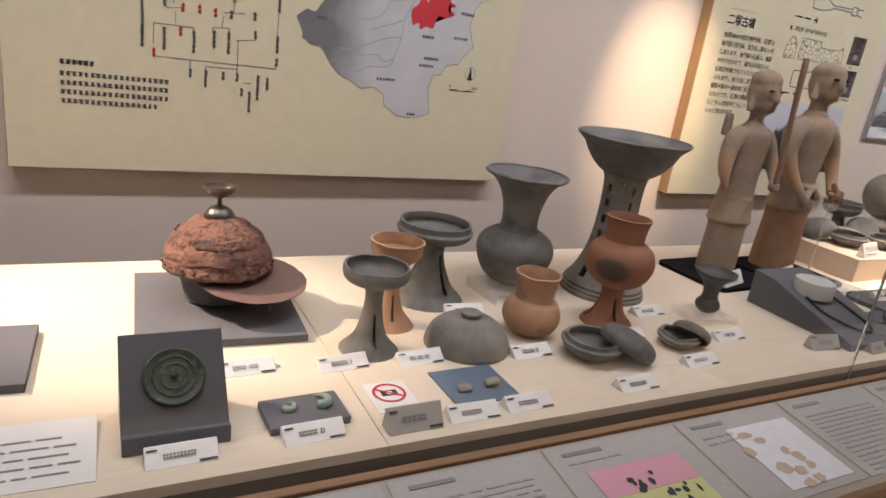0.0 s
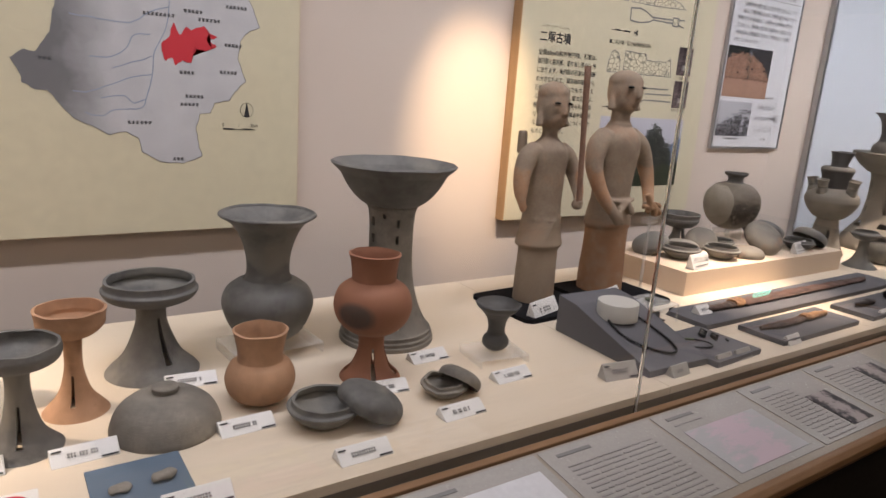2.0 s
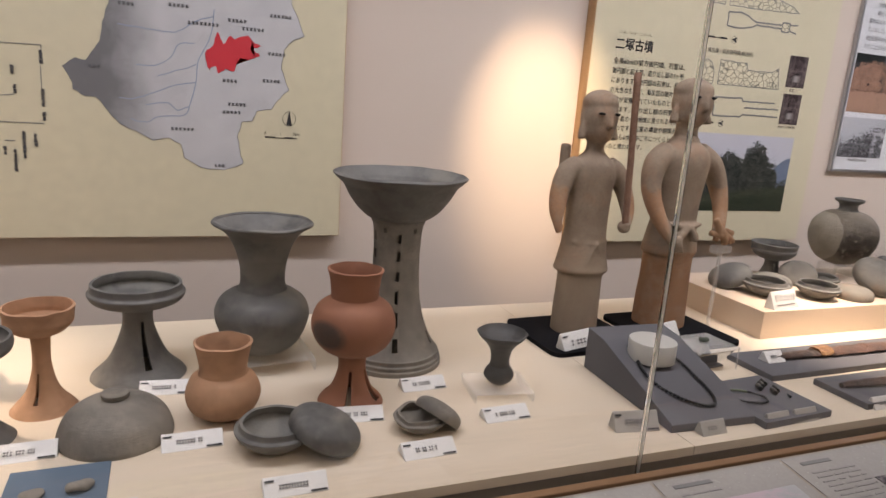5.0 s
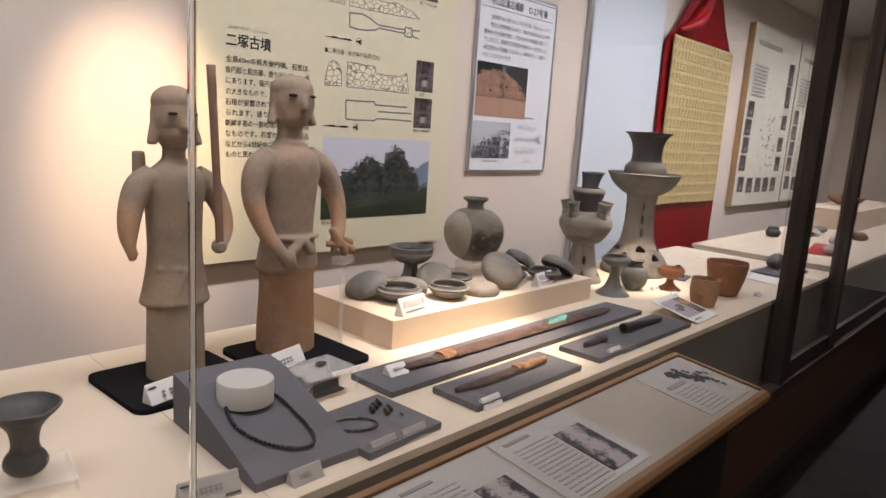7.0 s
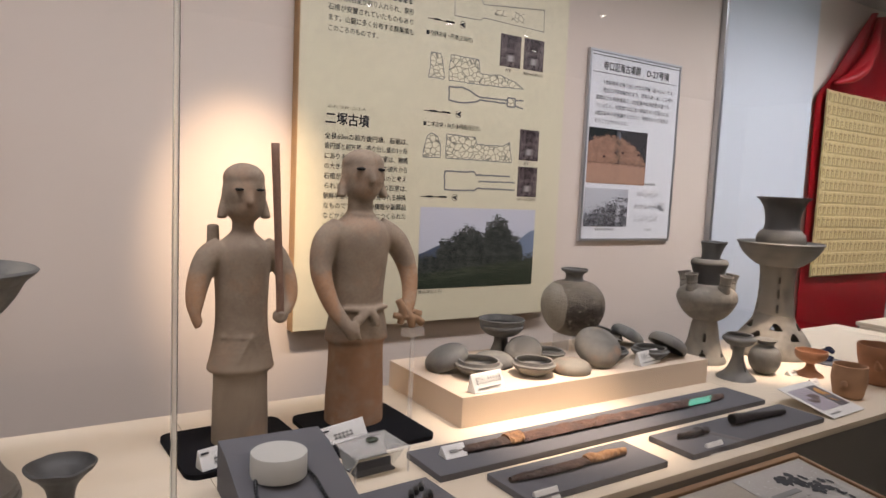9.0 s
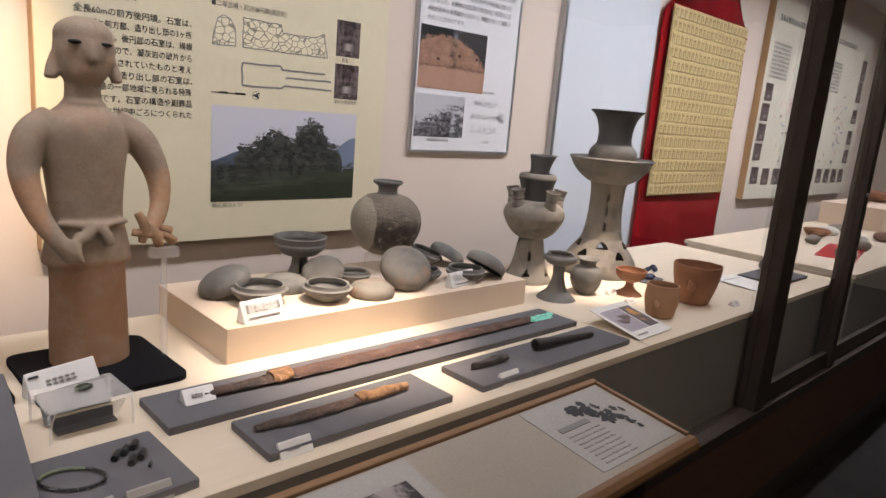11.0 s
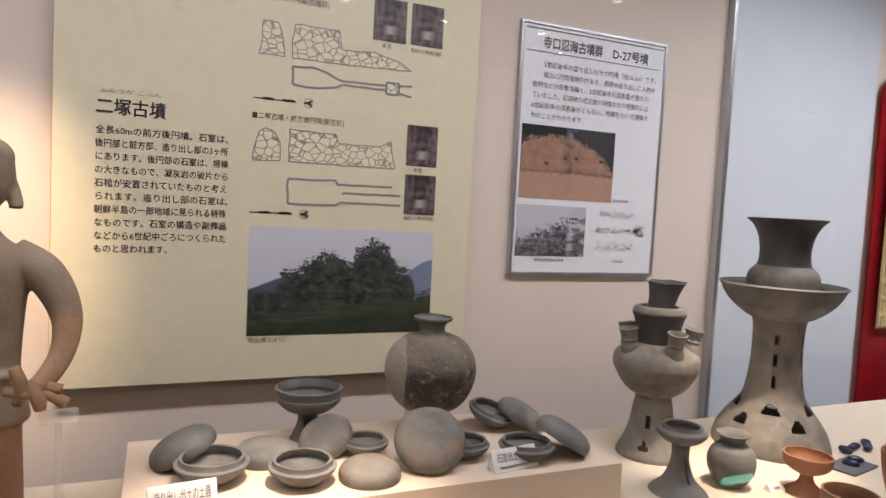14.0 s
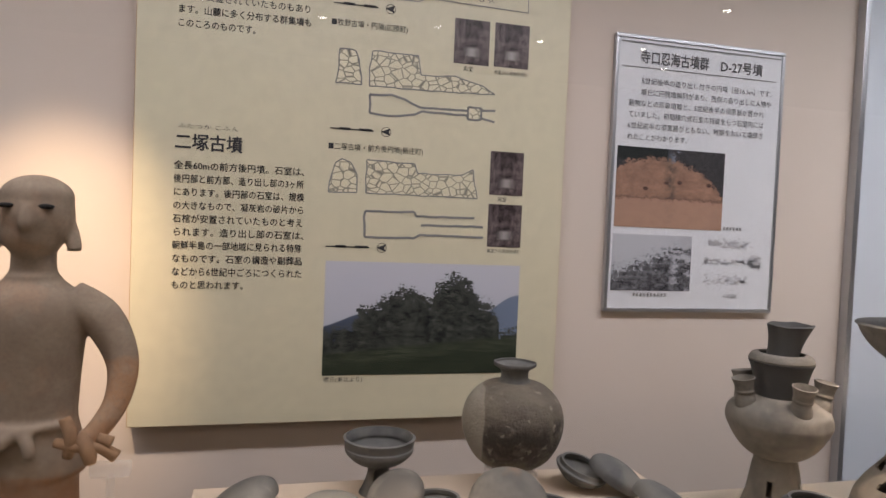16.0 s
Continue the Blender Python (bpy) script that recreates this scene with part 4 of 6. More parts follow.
def drawing(points, name="stone_drawing", material=None):
    bm = bmesh.new()
    ps = [Vector((x, 0, z)) for x, z in points]
    bm.faces.new([bm.verts.new((p.x, -0.0008, p.z)) for p in ps])
    bmesh.ops.triangulate(bm, faces=bm.faces[:])
    part(name, bm, material or STONES, pb)
    bm = bmesh.new()
    for a, b in zip(ps, ps[1:] + ps[:1]):
        n = max(1, int((b - a).length / 0.02))
        for k in range(n):
            p, q = a.lerp(b, k / n), a.lerp(b, (k + 1) / n)
            j = 0.004
            rule(bm, p.x + j * noise.noise(p * 40), p.z + j * noise.noise(p * 31), q.x + j * noise.noise(q * 40), q.z + j * noise.noise(q * 31), 0.0034)
    part("drawing_outline", bm, GREY_INK, pb)


drawing([(0.498, 0.638), (0.575, 0.640), (0.572, 0.69), (0.555, 0.722), (0.533, 0.732), (0.512, 0.72), (0.501, 0.685)])
drawing([(0.598, 0.640), (0.924, 0.642), (0.907, 0.722), (0.880, 0.706), (0.742, 0.703), (0.734, 0.729), (0.60, 0.732)])
drawing([(0.508, 0.938), (0.576, 0.937), (0.572, 0.985), (0.558, 1.03), (0.515, 1.03), (0.512, 0.985)])
drawing([(0.596, 0.937), (0.734, 0.937), (0.966, 0.945), (0.93, 0.965), (0.84, 0.985), (0.743, 0.978), (0.734, 1.033), (0.603, 1.033)])
bm = bmesh.new()
for ring in ([(0.74, 0.520), (0.60, 0.518), (0.598, 0.590), (0.741, 0.594), (0.745, 0.582), (0.919, 0.584)], [(0.74, 0.520), (0.76, 0.530), (0.947, 0.528)], [(0.76, 0.557), (0.945, 0.560)],
             [(0.73, 0.868), (0.66, 0.858), (0.602, 0.862), (0.601, 0.912), (0.66, 0.917), (0.70, 0.908), (0.745, 0.888), (0.885, 0.892)], [(0.73, 0.868), (0.75, 0.878), (0.885, 0.878)], [(0.885, 0.868), (0.925, 0.868), (0.925, 0.902), (0.885, 0.902), (0.885, 0.868)], [(0.925, 0.873), (0.968, 0.866)], [(0.925, 0.896), (0.968, 0.898)]):
    line = curve_points([(x, z, 0) for x, z in ring], 1)
    for p, q in zip(line, line[1:]):
        m = max(1, int((q - p).length / 0.018))
        for k in range(m):
            a, b = p.lerp(q, k / m), p.lerp(q, (k + 1) / m)
            rule(bm, a.x + 0.003 * noise.noise(a * 50), a.y + 0.003 * noise.noise(a * 41), b.x + 0.003 * noise.noise(b * 50), b.y + 0.003 * noise.noise(b * 41), 0.0065)
for ring in ([(0.73, 1.183), (0.612, 1.180), (0.609, 1.258), (0.734, 1.262), (0.745, 1.245), (1.053, 1.278), (1.056, 1.190), (0.75, 1.195), (0.73, 1.183)],):
    for (x0, z0), (x1, z1) in zip(ring, ring[1:]):
        rule(bm, x0, z0, x1, z1, 0.0028)
part("plan_drawing", bm, GREY_INK, pb, "grey ink plan of the chamber")
part("plan_stones", sheet(0.89, 0.922, 0.870, 0.90, -0.0002), STONES, pb)
part("plan_stones", sheet(0.80, 0.86, 1.215, 1.24, -0.0002), STONES, pb)
part("plan_stones", sheet(0.885, 0.95, 1.205, 1.245, -0.0002), STONES, pb)
bm = bmesh.new()
for z in (0.489, 0.813, 1.152):
    rule(bm, 0.494, z, 0.615, z, 0.003)
    rule(bm, 0.52, z + 0.001, 0.55, z + 0.001, 0.007)
    rule(bm, 0.575, z + 0.001, 0.61, z + 0.001, 0.007)
    bm.faces.new([bm.verts.new((0.635 + x, -0.0015, z + y)) for x, y in ((0.0, 0.0), (0.028, -0.011), (0.022, 0.0), (0.028, 0.011))])
    for k in range(16):
        a, b = 2 * math.pi * k / 16, 2 * math.pi * (k + 1) / 16
        rule(bm, 0.65 + 0.013 * math.cos(a), z + 0.013 * math.sin(a), 0.65 + 0.013 * math.cos(b), z + 0.013 * math.sin(b), 0.0016)
part("scale_bar", bm, INK, pb, "printed scale bars and north marks")

pc = thing("framed_poster", pose(4.147, WALL_Y - 0.02, 1.216), "white poster in a thin aluminium frame with two photographs", "poster")
W, H = 0.626, 0.872
part("paper", box(0.012, W - 0.012, 0.004, 0.008, 0.012, H - 0.012), POSTER, pc)
part("backing", box(0.004, W - 0.004, 0.0085, 0.019, 0.004, H - 0.004), ALU, pc)
for x0, x1, z0, z1 in ((0, W, 0, 0.0125), (0, W, H - 0.0125, H), (0, 0.0125, 0.013, H - 0.013), (W - 0.0125, W, 0.013, H - 0.013)):
    part("frame_bar", box(x0, x1, 0.0, 0.018, z0, z1, 0.002), ALU, pc, "aluminium frame")
words("heading", "寺口忍海古墳群", 0.044, 0.086, 0.788, FAINT_INK, pc, 0.003, wide=0.245, bold=0.03)
words("heading", "D-27号墳", 0.042, 0.376, 0.788, FAINT_INK, pc, 0.003, wide=0.158, bold=0.03)
bm = bmesh.new()
rule(bm, 0.017, 0.848, 0.609, 0.848, 0.0045)
rule(bm, 0.024, 0.772, 0.594, 0.772, 0.0028)
part("title_rule", bm, GREY_INK, pc).location = (0, 0.0035, 0)
POSTER_TEXT = ["　5世紀後半の造り出し付きの円墳（径16.5m）です。", "　墳丘に円筒埴輪列があり、西側の造り出しに人物や", "動物などの形象埴輪と、5世紀後半の須恵器が置かれ", "ていました。初期横穴式石室の特徴をもつ石室内には", "6世紀前半の須恵器がともない、時期をおいて埋葬さ", "れたことがわかります。"]
for k, line in enumerate(POSTER_TEXT):
    words("text_line", line, 0.0225, 0.052 if k > 1 else 0.072, 0.722 - 0.0352 * k, FAINT_INK, pc, 0.003, wide=(0.485 if k < 2 else 0.50) if k < 5 else 0.215)
part("photograph", sheet(0.023, 0.414, 0.270, 0.523, 0.0036), PHOTO["slope"], pc, "photograph of a dug orange slope")
part("photograph", sheet(0.022, 0.307, 0.068, 0.247, 0.0036), PHOTO["rocks"], pc, "grey photograph of rocks")
PALE_INK = plain("pale_ink", (0.50, 0.50, 0.52))
for x, z, w, h in ((0.445, 0.226, 0.085, 0.018), (0.44, 0.105, 0.085, 0.02), (0.545, 0.165, 0.022, 0.026), (0.44, 0.165, 0.09, 0.012)):
    bm = bmesh.new()
    for _ in range(70):
        u, v = x + rng.uniform(-w, w), z + rng.uniform(-h, h) * (0.4 + 0.6 * rng.random())
        sheet(u, u + rng.uniform(0.004, 0.016), v, v + rng.uniform(0.002, 0.006), 0.0036, bm, 0.0006)
    tagged(part("faint_drawing", bm, PALE_INK, pc), kind="stuff")
words("caption", "石室遺物", 0.013, 0.435, 0.050, GREY_INK, pc, 0.003)
strokes(rng, 0.10, 0.049, 10, 0.0125, 0.011, GREY_INK, pc, False, "caption").location = (0, 0.0045, 0)
strokes(rng, 0.42, 0.272, 6, 0.0125, 0.011, GREY_INK, pc, False, "caption").location = (0, 0.0045, 0)

for x0, x1 in ((7.47, 8.66), (8.69, 9.85)):
    pd = wall_panel("wall_panel", x0, x1, 0.925, 2.42, PALE_PRINT, "large pale wall panel with a coloured map and small photographs")
    w = x1 - x0
    strokes(rng, 0.10, 1.33, 12, 0.05, 0.045, FAINT_INK, pd, False, "heading")
    for k in range(9):
        strokes(rng, 0.08, 1.16 - 0.03 * k, 14, 0.024, 0.02, FAINT_INK, pd, False, "text_line")
    spots = [(0.06, 0.75), (0.05, 0.60), (0.05, 0.45), (0.04, 0.30), (0.06, 0.12), (0.27, 0.11), (0.48, 0.11), (0.68, 0.11), (0.88, 0.11), (0.92, 0.30), (0.92, 0.48), (0.94, 0.68), (0.94, 0.88), (0.95, 1.08)]
    for x, z in spots:
        part("photograph", sheet(x, x + 0.14, z, z + (0.13 if z < 0.85 else 0.19), -0.0004), PHOTO["chamber"], pd, "small dim photograph")
    for k in range(46):
        x, z = rng.gauss(0.6, 0.12), rng.gauss(0.55, 0.2)
        part("map_mark", sheet(x, x + rng.uniform(0.015, 0.05), z, z + rng.uniform(0.008, 0.03), -0.0004), rng.choice([PINK, OCHRE, BLUE_INK, GREY_INK]), pd)

# the red satin hanging with its sheet of ivory-gold tablets
cloth = thing("wall_hanging", pose(5.985, WALL_Y - 0.012, 0.0), "red satin hanging tied at the top behind a gold sheet", "wall hanging")
bm = bmesh.new()
NU, NV = 56, 60
grid = [[None] * (NU + 1) for _ in range(NV + 1)]
for j in range(NV + 1):
    z = 0.42 + (2.62 - 0.42) * j / NV
    pinch = max(0.0, (z - 2.10) / 0.52)
    for i in range(NU + 1):
        u = i / NU
        wide = 1.15 * (1 - 0.80 * min(1, pinch) ** 0.7)
        mid = 0.575 - 0.03 * pinch
        fold = 0.012 * math.sin(u * 11 + 2 * noise.noise((u * 3, z, 0))) * (0.25 + 2.6 * min(pinch, 1)) + 0.006 * noise.noise((u * 4, z * 2, 3))
        sag = 0.09 * pinch * (1 - pinch) * math.cos(u * 7)
        grid[j][i] = bm.verts.new((mid + (u - 0.5) * wide, -0.02 - 0.05 * min(1, pinch) - fold, z + sag))
for j in range(NV):
    for i in range(NU):
        bm.faces.new((grid[j][i], grid[j][i + 1], grid[j + 1][i + 1], grid[j + 1][i]))
bmesh.ops.solidify(bm, geom=bm.faces[:], thickness=0.002)
part("satin", bm, RED_CLOTH, cloth, smooth=0)
bm = bmesh.new()
for k in range(7):
    a = k / 6
    tube([(0.12 + 0.05 * a, -0.06, 2.16 + 0.02 * a), (0.28 + 0.03 * a, -0.10 - 0.02 * math.sin(a * 6), 2.22 + 0.05 * a), (0.45, -0.09, 2.36 + 0.06 * a), (0.55, -0.07, 2.60)], [0.012, 0.028, 0.03, 0.016], 10, 5, bm)
roughen(bm, 0.008, 14)
part("swag", bm, RED_CLOTH, cloth, "gathered red satin swag", smooth=0)
gold = part("tablet_sheet", box(0.06, 1.06, -0.052, -0.046, 0.99, 2.12, 0.002), GOLD, cloth, "gold sheet with rows of small tablets")
for k in range(15):
    z = 0.995 + k * 0.0752
    part("tablet_row", box(0.062, 1.058, -0.058, -0.0525, z + 0.004, z + 0.068, 0.002), GOLD, gold)
    bm = bmesh.new()
    for i in range(19):
        x = 0.072 + i * 0.0521
        sheet(x, x + 0.009, z + 0.008, z + 0.056 + rng.uniform(-0.008, 0.008), -0.0583, bm, 0.0006)
        sheet(x + 0.0092, x + 0.030 + rng.uniform(-0.005, 0.004), z + 0.042, z + 0.052, -0.0583, bm, 0.0006)
        sheet(x + 0.022, x + 0.028, z + 0.014 + rng.uniform(0, 0.01), z + 0.040, -0.0583, bm, 0.0006)
    tagged(part("tablet_marks", bm, GOLD_DARK, gold), kind="stuff")

# ---- lamps of the place ----
for eye, target, _, _, _ in SPOTS:
    s = thing("track_spot", look(eye, target), "small black track spot on the case ceiling", "spot lamp", "track spots in the case")
    part("can", lathe([(0.035, 0.01), (0.037, 0.03), (0.034, 0.10), (0.02, 0.115), (0.0, 0.116)], 28, 0.003, wob=0, n=3), BRONZE_FRAME, s)
    up = s.matrix_world.inverted() @ Vector((*s.matrix_world.translation.xy, 2.70))
    part("stem", tube([(0, 0, 0.10), up * 0.5 + Vector((0, 0, 0.05)), up], 0.008, 8, 1), BRONZE_FRAME, s)
for x, y in ROOM_SPOTS:
    s = thing("ceiling_spot", pose(x, y, 2.70), "small round ceiling spot, lit", "spot lamp", "ceiling spots of the gallery")
    part("ring", lathe([(0.03, 0.0), (0.045, 0.01), (0.045, 0.048)], 28, 0.004, wob=0, n=2), BRONZE_FRAME, s)
    part("bulb", ball((0, 0, 0.012), (0.027, 0.027, 0.016), None, 2), BULB, s, "glowing bulb")
g = thing("guide_light", pose(6.02, -1.15, -0.09), "low green glowing guide light on the floor", "guide light")
part("stand", box(-0.03, 0.03, -0.02, 0.02, 0.0, 0.05, 0.004), BRONZE_FRAME, g)
part("housing", box(-0.15, 0.15, -0.03, 0.012, 0.051, 0.16, 0.004), BRONZE_FRAME, g)
part("glow_panel", box(-0.115, 0.115, 0.0125, 0.02, 0.085, 0.128, 0.002), GUIDE, g, "glowing green panel")

# ---- things on the table ----


def vessel(name, x, y, pieces, label, category="pot", z=DZ, rz=0.0, tilt=0.0, group=""):
    """A vessel of one or more turned pieces: (part name, profile, material, options)."""
    t = thing(name, pose(x, y, z, tilt, 0, rz), label, category, group)
    for pname, profile, material, more in pieces:
        opt = dict(more)
        lab = opt.pop("label", "")
        part(pname, lathe(profile, **opt), material, t, lab, smooth=50)
    return t


def slot_set(angles, half, spans):
    return [(a, half, z0, z1) for a in angles for z0, z1 in spans]


# footed dishes
vessel("footed_dish", 1.06, 1.16, [
    ("foot", [(0.063, 0.0), (0.055, 0.008), (0.034, 0.035), (0.022, 0.08), (0.0185, 0.118), (0.021, 0.148)], SUEKI, dict(slots=slot_set((20, 150, 265), 7, [(0.018, 0.085)]), n=8, seed=1)),
    ("bowl", [(0.0, 0.146), (0.03, 0.147), (0.06, 0.157), (0.069, 0.172), (0.067, 0.188)], SUEKI, dict(rim=0.007, seed=2, thick=0.005))],
    "grey stoneware footed dish with a chipped rim and slit foot", "footed dish")
vessel("footed_dish", 1.149, 1.266, [
    ("foot", [(0.058, 0.0), (0.05, 0.01), (0.028, 0.04), (0.016, 0.09), (0.017, 0.15)], ORANGE, dict(slots=slot_set((255, 20, 140), 7, [(0.022, 0.075)]), n=8, seed=3)),
    ("bowl", [(0.0, 0.15), (0.035, 0.153), (0.056, 0.172), (0.058, 0.186), (0.061, 0.203)], ORANGE, dict(rim=0.005, seed=4, thick=0.005))],
    "orange earthenware footed dish on a slim slit foot", "footed dish")
vessel("footed_dish", 1.307, 1.396, [
    ("foot", [(0.096, 0.0), (0.09, 0.008), (0.06, 0.04), (0.038, 0.09), (0.03, 0.125), (0.033, 0.158)], SUEKI, dict(slots=slot_set((290, 40, 170), 6, [(0.03, 0.125)]), n=8, seed=5)),
    ("bowl", [(0.0, 0.155), (0.05, 0.157), (0.085, 0.168), (0.096, 0.185), (0.090, 0.192), (0.0895, 0.206)], SUEKI, dict(rim=0.003, seed=6))],
    "large grey stoneware footed dish with a slit foot", "footed dish")
lid = vessel("domed_cover", 1.283, 1.132, [
    ("dome", [(0.096, 0.0), (0.095, 0.012), (0.083, 0.04), (0.055, 0.062), (0.022, 0.07), (0.0, 0.071)], SUEKI_PALE, dict(rim=0.0, seed=7)),
    ("knob", [(0.0, 0.07), (0.02, 0.071), (0.023, 0.077), (0.021, 0.081), (0.0, 0.078)], SUEKI_PALE, dict(thick=0, seed=7))],
    "grey stoneware dome lid with a flat knob", "lid")


def acrylic_stand(x, y, w, d, h, rz=0.0, z=DZ):
    t = thing("acrylic_stand", pose(x, y, z, 0, 0, rz), "clear acrylic stand under a vessel", "stand", "clear acrylic stands")
    a = part("top_plate", box(-w / 2, w / 2, -d / 2, d / 2, h - 0.004, h, 0.0008), ACRYLIC, t)
    parts = [a]
    for s in (-1, 1):
        parts.append(part("side_plate", box(s * (w / 2 - 0.002) - 0.002, s * (w / 2 - 0.002) + 0.002, -d / 2, d / 2, 0, h - 0.0045, 0.0006), ACRYLIC, t))
    for p in parts:
        p.visible_shadow = False
    return t


acrylic_stand(1.568, 1.395, 0.21, 0.14, 0.028, 5)
vessel("flared_vase", 1.566, 1.41, [
    ("body", [(0.0, 0.0), (0.045, 0.002), (0.083, 0.03), (0.105, 0.085), (0.097, 0.122), (0.074, 0.142), (0.056, 0.15)], SUEKI, dict(seed=8)),
    ("neck", [(0.055, 0.148), (0.049, 0.168), (0.051, 0.205), (0.062, 0.246), (0.079, 0.276), (0.095, 0.290), (0.108, 0.297), (0.111, 0.302), (0.107, 0.306)], SUEKI, dict(seed=9, rim=0.005, wob=0.02, thick=0.005))],
    "grey stoneware vase with a round body and wide flared mouth", "vase", z=DZ + 0.029)
vessel("small_jar", 1.467, 1.159, [
    ("body", [(0.0, 0.0), (0.03, 0.002), (0.058, 0.02), (0.069, 0.05), (0.06, 0.08), (0.046, 0.092)], ORANGE, dict(seed=10, wob=0.03)),
    ("neck", [(0.046, 0.09), (0.044, 0.105), (0.049, 0.135), (0.054, 0.153)], ORANGE, dict(seed=11, rim=0.004, thick=0.005))],
    "orange earthenware round jar with an upright neck", "jar")
vessel("tall_stand", 1.868, 1.370, [
    ("foot", [(0.121, 0.0), (0.121, 0.010), (0.1175, 0.0125), (0.118, 0.021), (0.113, 0.0235), (0.1135, 0.033), (0.108, 0.037), (0.092, 0.062), (0.076, 0.10), (0.063, 0.15), (0.0565, 0.21), (0.055, 0.28), (0.058, 0.33), (0.063, 0.345), (0.060, 0.356)], SUEKI_PALE,
     dict(slots=slot_set((258, 330, 42, 114, 186), 5.2, [(0.052, 0.082), (0.103, 0.138), (0.158, 0.188), (0.208, 0.236), (0.255, 0.28), (0.298, 0.322)]) + slot_set((222, 294, 6, 78, 150), 4.5, [(0.322, 0.334)]), n=9, seg=84, seed=12)),
    ("bowl", [(0.0, 0.354), (0.056, 0.355), (0.085, 0.372), (0.108, 0.40), (0.122, 0.425), (0.126, 0.432), (0.130, 0.436), (0.144, 0.448), (0.150, 0.455)], SUEKI, dict(seed=13, rim=0.004, thick=0.007))],
    "tall grey stoneware vessel stand with slits and a wide bowl", "vessel stand")
vessel("footed_jar", 1.721, 1.173, [
    ("foot", [(0.068, 0.0), (0.062, 0.01), (0.043, 0.03), (0.029, 0.07), (0.03, 0.105)], FIRE_CLAY, dict(slots=slot_set((250, 325, 50, 150), 8, [(0.012, 0.075)]), n=8, seed=14)),
    ("body", [(0.0, 0.103), (0.038, 0.106), (0.072, 0.13), (0.086, 0.168), (0.076, 0.205), (0.05, 0.225), (0.043, 0.229)], FIRE_CLAY, dict(seed=15)),
    ("neck", [(0.043, 0.227), (0.044, 0.245), (0.047, 0.27), (0.052, 0.286)], FIRE_CLAY, dict(seed=16, rim=0.003, thick=0.005))],
    "red earthenware footed jar with a dark fire stain", "jar")
CUP = [(0.0, 0.0), (0.035, 0.002), (0.062, 0.022), (0.071, 0.036), (0.068, 0.039), (0.063, 0.040), (0.061, 0.05)]
LID = [(0.066, 0.0), (0.068, 0.010), (0.066, 0.021), (0.058, 0.031), (0.042, 0.039), (0.02, 0.043), (0.0, 0.044)]


def scaled(profile, k, h=None):
    return [(r * k, z * (h or k)) for r, z in profile]


vessel("lidded_dish", 1.547, 1.024, [("bowl", CUP, SUEKI, dict(seed=17, rim=0.006))], "grey stoneware dish under its leaning lid", "dish")
t = vessel("dish_cover", 1.628, 0.985, [("dome", scaled(LID, 1.0), SUEKI, dict(seed=18))], "grey stoneware lid leaning on its dish", "lid")
t.matrix_world = pose(1.628, 1.0, DZ + 0.024, 8, 22, 10)
vessel("lidded_dish", 1.822, 1.022, [("bowl", scaled(CUP, 0.74), SUEKI_PALE, dict(seed=19, rim=0.012))], "small broken grey stoneware dish", "dish")
t = vessel("dish_cover", 1.85, 1.012, [("dome", scaled(LID, 0.72), SUEKI_PALE, dict(seed=20, wob=0.05))], "small grey stoneware lid leaning on its dish", "lid")
t.matrix_world = pose(1.852, 1.015, DZ + 0.025, 0, 38, 20)
acrylic_stand(2.047, 1.140, 0.135, 0.11, 0.022, -8)
vessel("flared_cup", 2.047, 1.140, [
    ("body", [(0.0, 0.0), (0.018, 0.001), (0.031, 0.013), (0.0325, 0.025), (0.027, 0.036), (0.0185, 0.043)], SUEKI_DARK, dict(seed=21)),
    ("neck", [(0.0185, 0.042), (0.0165, 0.056), (0.021, 0.08), (0.034, 0.099), (0.046, 0.110), (0.053, 0.120)], SUEKI_DARK, dict(seed=22, rim=0.006, thick=0.004))],
    "small dark stoneware cup with a flared broken mouth", "cup", z=DZ + 0.023)

# helmet with its brim, on a dark board
HZ = DZ + 0.018
t = thing("slate_board", pose(0.79, 1.41, DZ, 0, 0, -3), "dark grey board under the rusted helmet", "board", "dark grey display boards")
part("board", box(-0.165, 0.165, -0.19, 0.18, 0, 0.017, 0.0015), SLATE, t)
h = thing("helmet", pose(0.797, 1.432, HZ, -4, 0, 0), "rusted iron helmet with a gilt cup finial and brim", "helmet")
bm = lathe([(0.111, 0.074), (0.114, 0.082), (0.113, 0.096), (0.106, 0.122), (0.088, 0.150), (0.060, 0.173), (0.03, 0.184), (0.0, 0.187)], 110, 0.005, wob=0.02, seed=23, squash=1.12, n=9)
roughen(bm, 0.005, 42)
roughen(bm, 0.0025, 130)
part("bowl", bm, RUST, h, smooth=60)
for k, (r, z) in enumerate(((0.1155, 0.086), (0.1105, 0.113), (0.095, 0.143))):
    bm = lathe([(r + 0.001, z - 0.012), (r + 0.0035, z - 0.006), (r - 0.002, z + 0.008), (r - 0.006, z + 0.012)], 72, 0.003, wob=0.02, seed=23, squash=1.12, n=4)
    roughen(bm, 0.004, 46, k)
    roughen(bm, 0.002, 120, k)
    part("plate_band", bm, RUST, h, "rusted riveted plate band", smooth=60)
for k in range(26):
    a = 2 * math.pi * k / 26
    part("rivet", ball((0.1165 * math.cos(a), 0.1305 * math.sin(a), 0.089), (0.004, 0.004, 0.004), None, 1), RUST_DARK, h)
part("finial_base", lathe([(0.032, 0.183), (0.031, 0.192), (0.022, 0.204), (0.007, 0.211), (0.0, 0.212)], 32, 0, wob=0, n=4), GILT, h, "gilt bronze finial dome", smooth=50)
